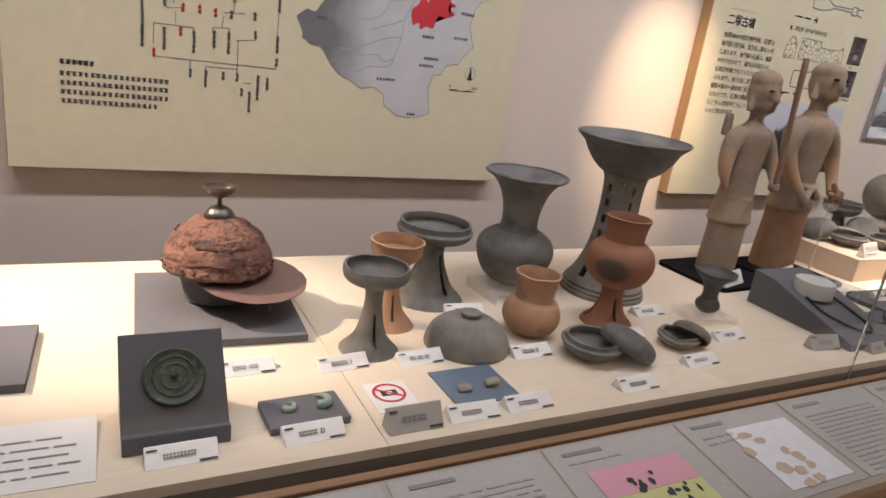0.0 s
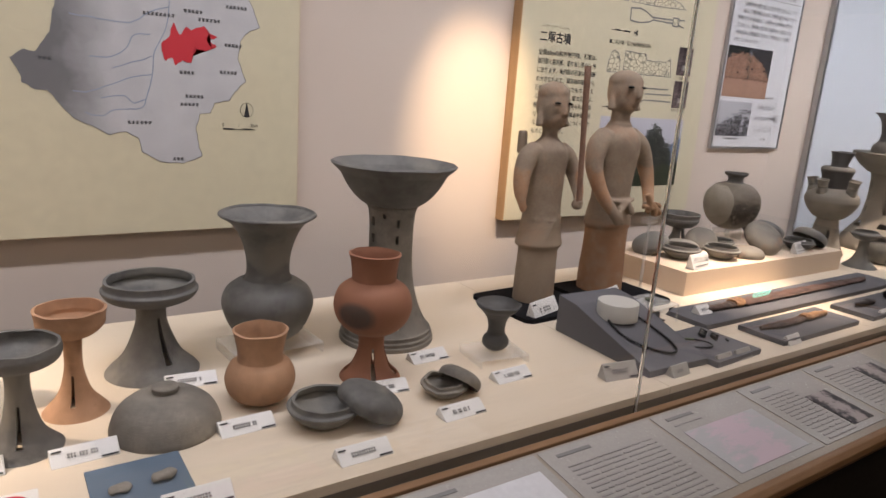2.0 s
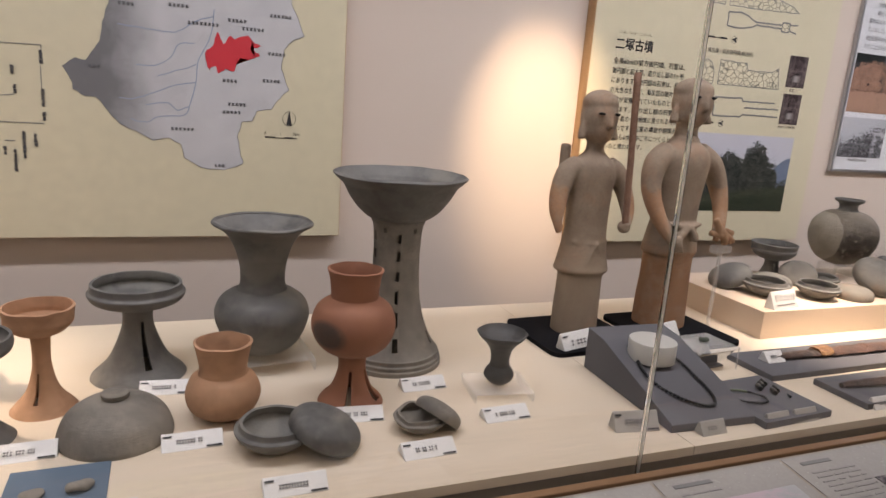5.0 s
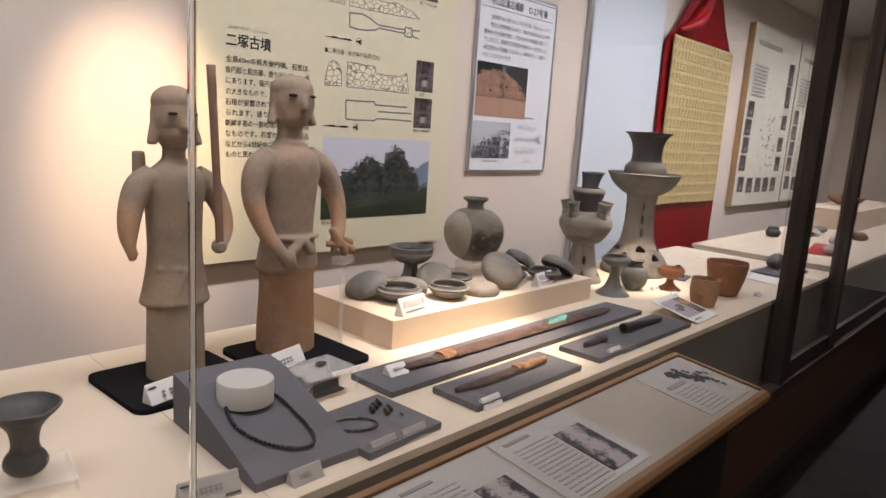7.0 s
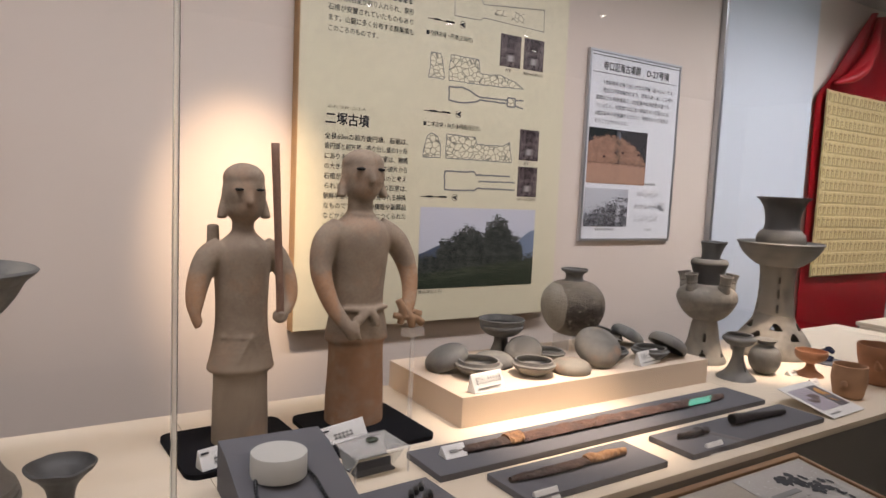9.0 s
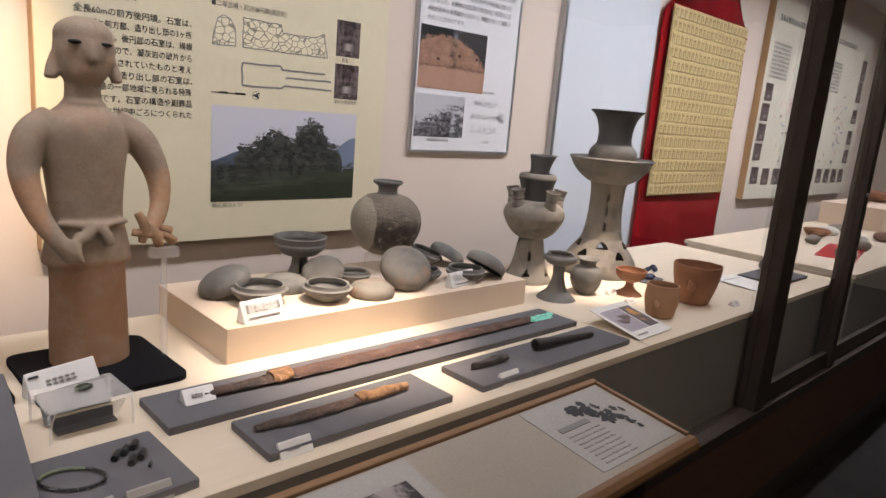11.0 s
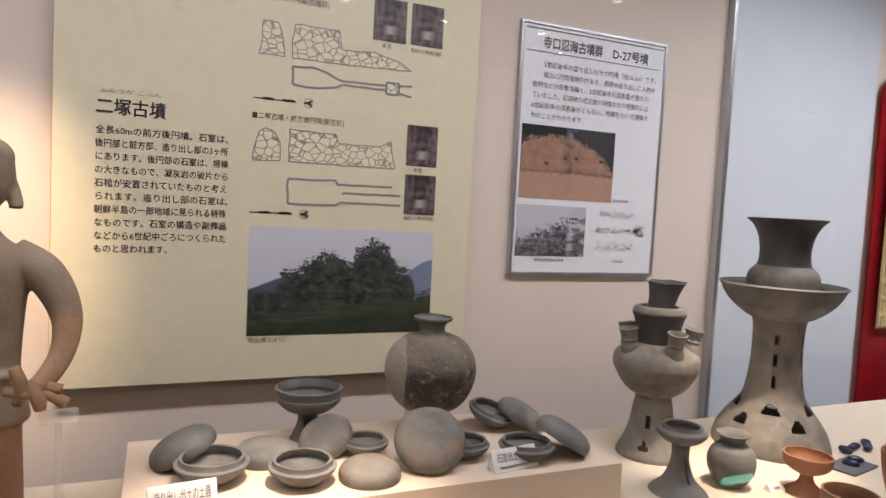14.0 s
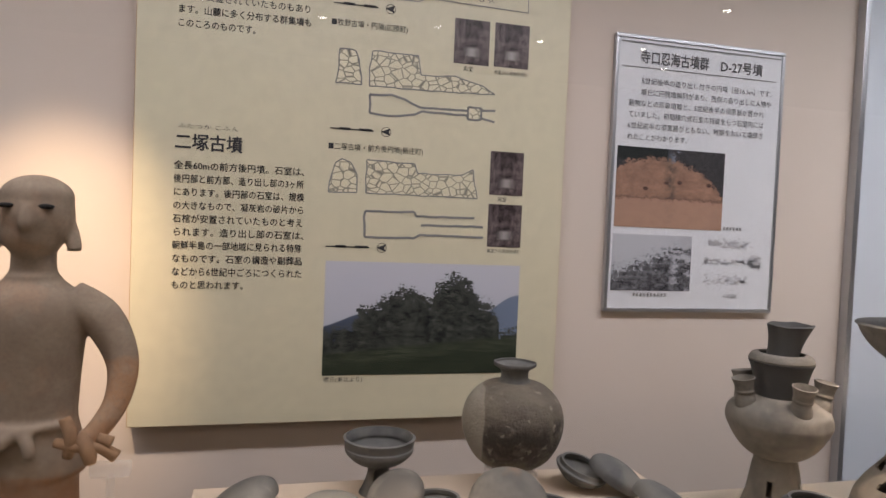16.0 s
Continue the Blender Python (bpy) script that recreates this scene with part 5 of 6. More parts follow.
part("finial_stem", lathe([(0.007, 0.209), (0.0045, 0.22), (0.006, 0.232)], 20, 0, wob=0, n=4), GILT, h, smooth=50)
part("finial_cup", lathe([(0.0, 0.230), (0.012, 0.231), (0.028, 0.241), (0.034, 0.254)], 32, 0.002, wob=0, n=5), GILT, h, "gilt bronze finial cup", smooth=50)
bm = bmesh.new()
rim = []
for k in range(64):
    a = 2 * math.pi * k / 64
    r = 1 + 0.05 * noise.noise((math.cos(a) * 5, math.sin(a) * 5, 2)) + 0.03 * noise.noise((math.cos(a) * 14, math.sin(a) * 14, 2))
    rim.append(bm.verts.new((0.058 + 0.120 * r * math.cos(a), -0.072 + 0.112 * r * math.sin(a), 0.066 + 0.022 * math.sin(a) - 0.006 * math.cos(a))))
bm.faces.new(rim)
bmesh.ops.solidify(bm, geom=bm.faces[:], thickness=0.003)
part("brim", bm, BRIM, h, "brown metal brim with a ragged edge")
part("prop", tube([(0.09, -0.11, 0.0), (0.09, -0.11, 0.052)], 0.004, 8, 1), ACRYLIC, h, "clear acrylic prop")
part("prop", lathe([(0.07, 0.002), (0.085, 0.074)], 32, 0.003, wob=0, n=3), SLATE, h, "dark support ring")

# mirror on a slanted board
t = thing("mirror_stand", pose(0.659, 0.92, DZ), "dark slanted display board holding a bronze mirror", "display stand")
wedge = [(-0.004, 0.0), (0.115, 0.0), (0.115, 0.135), (0.107, 0.139), (0.004, 0.024), (-0.004, 0.024)]
part("slanted_board", slab_x(wedge, -0.077, 0.077), SLATE_DARK, t)
part("front_lip", box(-0.077, 0.077, -0.012, -0.0045, 0.0, 0.03, 0.0012), SLATE_DARK, t, "glossy front lip")
m = thing("bronze_mirror", pose(0.659, 0.975, DZ + 0.0865, 48, 0, 0), "round green bronze mirror with ring mouldings", "mirror")
part("disc", lathe([(0.0, 0.002), (0.03, 0.002), (0.047, 0.0025), (0.049, 0.005), (0.046, 0.007), (0.040, 0.0055), (0.034, 0.005), (0.033, 0.0065), (0.030, 0.005), (0.022, 0.0048), (0.021, 0.006), (0.018, 0.0048), (0.009, 0.005), (0.0, 0.0055)], 64, 0, wob=0, n=3), BRONZE, m, smooth=40).scale = (0.94, 0.94, 1.0)
part("knob", ball((0, 0, 0.007), (0.006, 0.006, 0.0055), None, 3), BRONZE, m, "round centre knob", smooth=0)


def slab(name, x0, x1, y0, y1, h, material, label, rz=0.0, z=DZ, group="dark grey display boards", category="board", taper=0.0):
    cx, cy = (x0 + x1) / 2, (y0 + y1) / 2
    t = thing(name, pose(cx, cy, z, 0, 0, rz), label, category, group)
    part("board", box(x0 - cx, x1 - cx, y0 - cy, y1 - cy, 0, h, min(0.0015, h / 3)), material, t)
    return t


slab("slate_board", 0.10, 0.452, 1.13, 1.355, 0.017, SLATE, "dark grey board on the pale table", -2)
slab("slate_board", 0.795, 0.932, 0.905, 0.992, 0.014, SLATE, "dark grey board with two comma-shaped jade beads", 2)
for x, y, k, rz in ((0.838, 0.955, 0.75, 160), (0.894, 0.959, 1.05, 200)):
    t = thing("comma_bead", pose(x, y, DZ + 0.0145 + 0.0065 * k, 0, 0, rz), "pale green curved jade bead", "bead", "comma-shaped jade beads")
    part("stone", tube([(0.011 * k, 0.008 * k, 0), (0.004 * k, 0.014 * k, 0), (-0.008 * k, 0.011 * k, 0), (-0.012 * k, -0.002 * k, 0), (-0.006 * k, -0.012 * k, 0), (0.002 * k, -0.014 * k, 0)], [0.0065 * k, 0.0075 * k, 0.0062 * k, 0.0055 * k, 0.0042 * k, 0.002 * k], 12, 5), JADE, t, smooth=0)
slab("felt_mat", 1.14, 1.284, 0.905, 1.034, 0.003, MAT_BLUE, "slate-blue felt mat with two small stones", 1, group="", category="mat")
for x, y, s in ((1.182, 0.954, (0.018, 0.013, 0.005)), (1.246, 0.958, (0.021, 0.012, 0.008))):
    t = thing("small_find", pose(x, y, DZ + 0.0035 + s[2] * 0.9, 0, 0, 20), "small flat brown stone find", "find", "small stone finds")
    part("stone", roughen(ball((0, 0, 0), s), 0.003, 60, x), SUEKI_PALE, t, smooth=0)


def label_card(x, y, rz=0.0, w=0.103, h=0.020, material=None, z=DZ, body="", lean=56, red=False, small=False):
    t = thing("label_card", pose(x, y, z, 0, 0, rz), "small white printed label card propped on the table", "label card", "label cards of the display")
    d = math.tan(radians(lean)) * h
    part("card", slab_x([(0.0, 0.0), (d + 0.012, 0.0), (d + 0.003, h), (d, h)], -w / 2, w / 2), material or CARD, t)
    rr = random.Random(int((x * 7919 + y * 104729) * 100))
    slope = pose(0, -0.0012, 0, -lean) @ Matrix.Diagonal((1, 1, 1 / math.cos(radians(lean)), 1))
    if body:
        words("printed_name", body, h * 0.42, -w * 0.42, h * 0.48, INK, t, wide=w * 0.82, m=slope)
        bm = sheet(-w * 0.38, w * 0.36, h * 0.2, h * 0.27, -0.0008, None, 0.0006)
        bm.transform(slope)
        part("small_print", bm, GREY_INK, t)
        return t
    bm = bmesh.new()
    u, end = -w * 0.26, w * (0.16 if not small else 0.1)
    while u < end:
        s = h * rr.uniform(0.17, 0.24)
        for j in range(2):
            sheet(u, u + s * rr.uniform(0.7, 0.95), h * 0.42 + j * h * 0.14, h * 0.42 + j * h * 0.14 + h * 0.07, -0.0008, bm, 0.0006)
        sheet(u + s * 0.4, u + s * 0.55, h * 0.38, h * 0.66, -0.0008, bm, 0.0006)
        u += s * 1.12 + (s if rr.random() < 0.15 else 0)
    bm.transform(slope)
    tagged(part("printed_name", bm, GREY_INK, t), kind="stuff")
    if not small:
        bm = sheet(-w * 0.47, -w * 0.33, h * 0.80, h * 0.88, -0.0008, None, 0.0006)
        sheet(w * 0.22, w * 0.47, h * 0.10, h * 0.19, -0.0008, bm, 0.0006)
        bm.transform(slope)
        part("small_print", bm, INK, t)
    return t


CARDS = [(0.662, 0.866, 1), (0.864, 0.870, 2), (0.802, 1.10, 3), (0.984, 1.078, 4), (1.147, 1.066, 3), (1.41, 1.042, 2), (1.562, 0.863, 1), (1.81, 0.916, 2), (1.156, 0.856, -1), (1.28, 0.859, 1), (1.361, 1.272, -5), (1.714, 1.072, -6), (1.892, 1.179, 2), (2.013, 1.008, 2)]
for x, y, rz in CARDS:
    label_card(x, y, rz)
label_card(1.035, 0.853, 1, 0.104, 0.04, CARD_GREY, lean=32)
label_card(2.252, 0.905, -8, 0.10, 0.036, CARD_GREY, lean=32)
t = thing("notice_sheet", pose(1.034, 0.968, DZ, 0, 0, 0), "white notice with a red no-photography ring", "notice")
part("paper", prism([(-0.042, 0.0), (0.042, 0.0), (0.042, 0.0015), (-0.042, 0.0015)], -0.048, 0.052), CARD, t)
ring = lathe([(0.027, 0.0018), (0.027, 0.0026), (0.032, 0.0026), (0.032, 0.0018)], 40, 0, wob=0, n=1)
part("red_ring", ring, RED_INK, t, "red prohibition ring", pose(0, 0.012, 0))
part("red_bar", box(-0.028, 0.028, -0.002, 0.002, 0.0018, 0.0028), RED_INK, t, "red bar", pose(0, 0.012, 0.0002, 0, 0, -35))
part("camera_sign", box(-0.016, 0.016, -0.009, 0.009, 0.0016, 0.0022), INK, t, "black camera sign", pose(0, 0.012, 0))
part("camera_lens", lathe([(0.0, 0.0026), (0.006, 0.0026)], 20, 0.0003, wob=0, n=1), CARD, t, "", pose(0, 0.012, 0))
part("text_bar", box(-0.03, 0.03, -0.04, -0.036, 0.0016, 0.0022), GREY_INK, t)
t = thing("text_sheet", pose(0.40, 0.94, DZ, 3, 0, -1), "white printed sheet lying on the table", "sheet")
part("paper", box(-0.15, 0.15, -0.074, 0.078, 0.004, 0.0055), CARD, t)
bm = bmesh.new()
for k in range(5):
    u = -0.12
    while u < 0.11:
        w = rng.uniform(0.015, 0.05)
        box(u, min(u + w, 0.13), 0.03 - 0.02 * k, 0.034 - 0.02 * k, 0.006, 0.0064, 0, bm)
        u += w + 0.006
tagged(part("printed_text", bm, GREY_INK, t), kind="stuff")

# ---- the two clay figures on their felt ----


def felt(x0, x1, y0, y1, rz):
    cx, cy = (x0 + x1) / 2, (y0 + y1) / 2
    t = thing("felt_mat", pose(cx, cy, DZ, 0, 0, rz), "black felt mat with rounded corners under a clay figure", "mat", "black felt mats")
    b = bmesh.new()
    w, d, r = (x1 - x0) / 2, (y1 - y0) / 2, 0.03
    ring = [b.verts.new((sx * (w - r) + r * math.cos(a), sy * (d - r) + r * math.sin(a), 0)) for sx, sy, q in ((1, 1, 0), (-1, 1, 1), (-1, -1, 2), (1, -1, 3)) for a in [radians(90 * q + 15 * k) for k in range(7)]]
    f = b.faces.new(ring)
    up = [e for e in bmesh.ops.extrude_face_region(b, geom=[f])["geom"] if isinstance(e, bmesh.types.BMVert)]
    bmesh.ops.translate(b, verts=up, vec=(0, 0, 0.012))
    bmesh.ops.recalc_face_normals(b, faces=b.faces[:])
    part("felt", b, BLACK_FELT, t)


felt(2.275, 2.572, 1.29, 1.565, 3)
felt(2.602, 2.885, 1.255, 1.555, 2)


def clay_figure(name, x, y, rz, pieces, eyes, material, label, extra=(), trim=None):
    """One joined clay mesh: the pieces are fused, then black balls paint the shade of hollow eyes."""
    bm = bmesh.new()
    for kind, args in pieces:
        if kind == "turn":
            lathe(args[0], 40, 0, wob=0.02, floor=True, n=5, bm=bm, squash=args[1], seed=args[2])
        elif kind == "bar":
            tube(args[0], args[1], 14, 5, bm)
        else:
            ball(args[0], args[1], bm)
    me = bpy.data.meshes.new("tmp_figure")
    bm.to_mesh(me)
    bm.free()
    ob = new("tmp_figure", me)
    mod = ob.modifiers.new("fuse", "REMESH")
    mod.mode, mod.voxel_size = "VOXEL", 0.0042
    sm = ob.modifiers.new("soften", "SMOOTH")
    sm.iterations, sm.factor = 5, 0.5
    bpy.context.view_layer.update()
    fused = bpy.data.meshes.new_from_object(ob.evaluated_get(bpy.context.evaluated_depsgraph_get()))
    bpy.data.objects.remove(ob)
    bm = bmesh.new()
    bm.from_mesh(fused)
    for f in bm.faces:
        f.smooth, f.material_index = True, 0
    n0 = len(bm.faces)
    for c, s in eyes:
        ball(c, s, bm, 2)
    bm.faces.ensure_lookup_table()
    for f in bm.faces[n0:]:
        f.material_index = 1
    n0 = len(bm.faces)
    for c, s in extra:
        tube(c, s, 10, 4, bm)
    bm.faces.ensure_lookup_table()
    for f in bm.faces[n0:]:
        f.material_index, f.smooth = 2, True
    return tagged(part(name, bm, [material, HOLLOW_SHADE, trim], None, label, pose(x, y, DZ + 0.012, 0, 0, rz)), "", "statue", "clay figures on black felt")


CLAY_A = haniwa_clay("buff_clay", 0.60, 0.61, 0.0)
CLAY_B = haniwa_clay("buff_and_orange_clay", -0.05, 0.222, 0.9)
clay_figure("clay_figure", 2.437, 1.450, 1, [
    ("turn", ([(0.067, -0.006), (0.066, 0.06), (0.064, 0.13), (0.064, 0.19)], 0.92, 1.0)),
    ("turn", ([(0.060, 0.17), (0.079, 0.178), (0.075, 0.20), (0.066, 0.25), (0.062, 0.285), (0.0615, 0.33), (0.065, 0.40), (0.067, 0.445), (0.060, 0.475), (0.034, 0.50), (0.026, 0.512), (0.026, 0.54)], 0.82, 2.0)),
    ("ball", ((0, -0.002, 0.598), (0.0505, 0.051, 0.062))), ("ball", ((0, -0.006, 0.566), (0.043, 0.045, 0.042))), ("ball", ((0, 0.0, 0.632), (0.0485, 0.048, 0.037))),
    ("bar", ([(0, -0.049, 0.605), (0, -0.054, 0.59), (0, -0.056, 0.577), (0, -0.047, 0.571)], [0.005, 0.007, 0.009, 0.005])),
    ("bar", ([(-0.046, 0.0, 0.592), (-0.051, -0.004, 0.562), (-0.053, -0.008, 0.538)], [0.006, 0.009, 0.0115])), ("bar", ([(0.046, 0.0, 0.592), (0.051, -0.004, 0.562), (0.053, -0.008, 0.538)], [0.006, 0.009, 0.0115])),
    ("bar", ([(-0.048, 0, 0.468), (-0.082, -0.003, 0.445), (-0.104, -0.012, 0.392), (-0.114, -0.025, 0.348), (-0.115, -0.035, 0.318), (-0.110, -0.040, 0.290)], [0.029, 0.0295, 0.026, 0.021, 0.013, 0.008])), ("bar", ([(-0.113, -0.034, 0.318), (-0.102, -0.044, 0.303)], [0.008, 0.005])),
    ("bar", ([(0.048, 0, 0.468), (0.080, -0.003, 0.447), (0.103, -0.014, 0.40), (0.106, -0.034, 0.358), (0.092, -0.058, 0.330), (0.074, -0.074, 0.320)], [0.029, 0.0285, 0.024, 0.020, 0.015, 0.013])), ("ball", ((0.067, -0.080, 0.314), (0.019, 0.017, 0.018))), ("bar", ([(0.056, -0.094, 0.322), (0.070, -0.100, 0.322)], [0.007, 0.006])), ("bar", ([(0.056, -0.093, 0.308), (0.070, -0.099, 0.308)], [0.007, 0.006])),
    ("bar", ([(-0.058, -0.030, 0.262), (0, -0.0545, 0.260), (0.058, -0.030, 0.262)], [0.003, 0.003, 0.003])), ("bar", ([(0.006, -0.0535, 0.262), (-0.006, -0.0565, 0.24), (-0.022, -0.059, 0.205)], [0.004, 0.0045, 0.003])), ("bar", ([(0.006, -0.0535, 0.262), (0.018, -0.0545, 0.235), (0.030, -0.0545, 0.205)], [0.004, 0.0045, 0.003])), ("ball", ((0.006, -0.054, 0.258), (0.008, 0.006, 0.008))),
    ("bar", ([(-0.055, 0.055, 0.45), (-0.055, 0.058, 0.52)], [0.016, 0.014]))],
    [((-0.023, -0.0455, 0.607), (0.0115, 0.007, 0.0036)), ((0.023, -0.0455, 0.607), (0.0115, 0.007, 0.0036))], CLAY_A,
    "grey-buff clay figure holding a staff, standing on black felt",
    [([(0.064, -0.088, 0.318), (0.061, -0.086, 0.40), (0.055, -0.082, 0.54), (0.047, -0.078, 0.716)], [0.0092, 0.0088, 0.0088, 0.0098])], BROWN_CLAY)
clay_figure("clay_figure", 2.746, 1.462, 2, [
    ("turn", ([(0.080, -0.006), (0.078, 0.08), (0.075, 0.16), (0.074, 0.23)], 0.92, 3.0)),
    ("turn", ([(0.070, 0.215), (0.087, 0.222), (0.083, 0.25), (0.076, 0.29), (0.071, 0.315), (0.073, 0.36), (0.080, 0.43), (0.084, 0.48), (0.074, 0.52), (0.042, 0.55), (0.035, 0.565), (0.034, 0.60)], 0.80, 4.0)),
    ("ball", ((0.004, -0.002, 0.655), (0.0575, 0.057, 0.066))), ("ball", ((0, -0.005, 0.628), (0.049, 0.050, 0.047))), ("ball", ((0.004, 0.0, 0.684), (0.056, 0.055, 0.039))),
    ("bar", ([(0, -0.055, 0.670), (0, -0.059, 0.655), (0, -0.061, 0.640), (0, -0.052, 0.634)], [0.005, 0.007, 0.009, 0.006])),
    ("bar", ([(-0.052, 0.0, 0.648), (-0.058, -0.005, 0.622), (-0.061, -0.010, 0.597)], [0.006, 0.010, 0.013])), ("bar", ([(0.056, 0.0, 0.648), (0.061, -0.005, 0.622), (0.063, -0.010, 0.597)], [0.006, 0.010, 0.013])),
    ("bar", ([(-0.055, 0, 0.515), (-0.098, -0.005, 0.48), (-0.116, -0.02, 0.41), (-0.103, -0.052, 0.335), (-0.078, -0.080, 0.285), (-0.062, -0.086, 0.262)], [0.034, 0.034, 0.028, 0.022, 0.018, 0.016])), ("ball", ((-0.056, -0.088, 0.262), (0.021, 0.013, 0.026))), ("bar", ([(-0.050, -0.094, 0.262), (-0.034, -0.092, 0.238)], [0.009, 0.005])), ("turn", ([(0.034, 0.548), (0.0415, 0.553), (0.034, 0.558)], 0.95, 7.0)),
    ("bar", ([(0.055, 0, 0.515), (0.108, -0.005, 0.48), (0.142, -0.015, 0.41), (0.138, -0.04, 0.345), (0.11, -0.07, 0.30), (0.09, -0.08, 0.295)], [0.034, 0.034, 0.027, 0.021, 0.018, 0.014])),
    ("bar", ([(-0.068, -0.04, 0.31), (0, -0.066, 0.308), (0.068, -0.04, 0.31)], [0.007, 0.007, 0.007])), ("bar", ([(0.0, -0.066, 0.31), (-0.03, -0.075, 0.285), (-0.045, -0.078, 0.29)], [0.010, 0.012, 0.012])), ("bar", ([(0.0, -0.066, 0.31), (0.018, -0.076, 0.285), (0.02, -0.078, 0.265)], [0.009, 0.011, 0.009]))],
    [((-0.027, -0.050, 0.670), (0.0135, 0.007, 0.0043)), ((0.029, -0.050, 0.670), (0.0135, 0.007, 0.0043))], CLAY_B,
    "larger buff and orange clay figure with a belt, on black felt",
    [([(0.072, -0.092, 0.335), (0.084, -0.098, 0.305), (0.078, -0.095, 0.272)], [0.009, 0.011, 0.008]), ([(0.092, -0.092, 0.305), (0.108, -0.10, 0.285), (0.112, -0.10, 0.262)], [0.011, 0.013, 0.009]), ([(0.06, -0.09, 0.295), (0.09, -0.10, 0.29), (0.125, -0.095, 0.285), (0.148, -0.09, 0.268)], [0.008, 0.009, 0.009, 0.011]), ([(0.12, -0.09, 0.30), (0.142, -0.092, 0.292)], [0.009, 0.010])], TAN_CLAY)
label_card(2.38, 1.305, 15, 0.128, 0.052, body="", lean=30)
label_card(2.668, 1.318, 16, 0.138, 0.050, body="", lean=30)

t = thing("acrylic_prop", pose(2.885, 1.40, DZ), "clear acrylic prop under the figure's forearm", "prop")
for p in (part("post", box(-0.006, 0.006, -0.003, 0.003, 0, 0.24, 0.0008), ACRYLIC, t), part("cradle", box(-0.03, 0.03, -0.012, 0.012, 0.2405, 0.262, 0.001), ACRYLIC, t)):
    p.visible_shadow = False

# ---- beads: wedge, tray, mirror box ----
t = thing("bead_wedge", pose(2.425, 0.88, DZ, 0, 0, -2), "dark grey cloth wedge carrying a black bead string", "display stand")
part("wedge", slab_x([(0.0, 0.0), (0.34, 0.0), (0.34, 0.105), (0.27, 0.098), (0.0, 0.018)], -0.108, 0.108), SLATE, t)
SLOPE = 0.080 / 0.27
t = thing("plaster_drum", pose(2.412, 1.085, DZ + 0.0735, 0, 0, 0), "round pale plaster drum on the grey wedge", "drum")
part("drum", lathe([(0.0, 0.0), (0.054, 0.0), (0.0545, 0.0005), (0.0545, 0.044), (0.053, 0.046), (0.0, 0.046)], 48, 0, wob=0.006, n=1), STONE_DRUM, t, smooth=40)
t = thing("bead_string", pose(2.425, 0.88, DZ, 0, 0, -2), "string of small black beads hanging over the drum", "necklace")
loop = []
for k in range(76):
    a = 2 * math.pi * k / 76
    x, y = -0.018 + 0.060 * math.cos(a) + 0.032 * max(0, -math.sin(a)) ** 1.5, 0.135 + 0.100 * math.sin(a)
    loop.append((x, y, 0.018 + SLOPE * min(y, 0.27) + 0.0055))
for p in loop:
    part("bead", ball(p, (0.0046, 0.0046, 0.0046), None, 1), BEAD, t)
t = slab("slate_board", 2.53, 2.735, 0.853, 1.048, 0.016, SLATE, "dark grey board with a ring of green beads", 3)
t = thing("bead_bracelet", pose(2.585, 0.955, DZ + 0.0205, 0, 0, -35), "small ring of thin green tube beads", "bracelet")
for k in range(22):
    a, b = 2 * math.pi * k / 22, 2 * math.pi * (k + 0.9) / 22
    part("bead", tube([(0.046 * math.cos(a), 0.030 * math.sin(a), 0), (0.046 * math.cos(b), 0.030 * math.sin(b), 0)], 0.0028, 6, 1), BEAD_GREEN if 4 < k < 12 else BEAD, t)
for k, (x, y) in enumerate(((2.655, 0.985), (2.672, 0.995), (2.69, 1.005), (2.672, 0.958), (2.69, 0.968), (2.69, 0.93))):
    t = thing("tube_bead", pose(x, y, DZ + 0.0225, 0, 90, 62), "small black tube bead on the grey board", "bead", "black tube beads")
    part("stone", lathe([(0.0, -0.011), (0.0056, -0.011), (0.0062, 0.0), (0.0056, 0.011), (0.0, 0.011)] if k < 5 else [(0.0, -0.006), (0.0028, -0.006), (0.003, 0), (0.0028, 0.006), (0.0, 0.006)], 14, 0, wob=0, n=2), BEAD, t, smooth=40)
t = thing("mirror_box", pose(2.655, 1.175, DZ, 0, 0, 4), "clear acrylic box with slanted mirrors below its top", "display box")
for x in (-0.068, 0.068):
    for y in (-0.055, 0.055):
        part("post", box(x - 0.002, x + 0.002, y - 0.002, y + 0.002, 0, 0.056, 0.0005), ACRYLIC, t, "clear acrylic post")
p = part("top_plate", box(-0.071, 0.071, -0.058, 0.058, 0.0565, 0.060, 0.0008), ACRYLIC, t, "clear acrylic top")
p.visible_shadow = False
part("mirror_plate", slab_x([(-0.052, 0.052), (-0.012, 0.006), (-0.010, 0.006), (-0.050, 0.052)], -0.058, 0.058), MIRROR, t, "slanted mirror")
part("mirror_plate", slab_x([(0.052, 0.052), (0.012, 0.006), (0.010, 0.006), (0.050, 0.052)], -0.058, 0.058), MIRROR, t, "slanted mirror")
part("base_plate", box(-0.05, 0.05, -0.03, 0.03, 0.0, 0.005, 0.0006), SLATE, t)
t = thing("small_find", pose(2.66, 1.18, DZ + 0.066), "small green-grey ornament on the clear box", "find", "small stone finds")
part("stone", roughen(ball((0, 0, 0), (0.016, 0.011, 0.0055)), 0.002, 70), BRONZE, t, smooth=0)
for x, y, rz in ((2.407, 0.855, 2), (2.585, 0.851, 3), (2.667, 0.852, 2), (2.915, 0.856, 1), (3.49, 0.863, 1)):
    label_card(x, y, rz, 0.066, 0.026, CARD_GREY if x < 2.7 else CARD, small=True, lean=32)
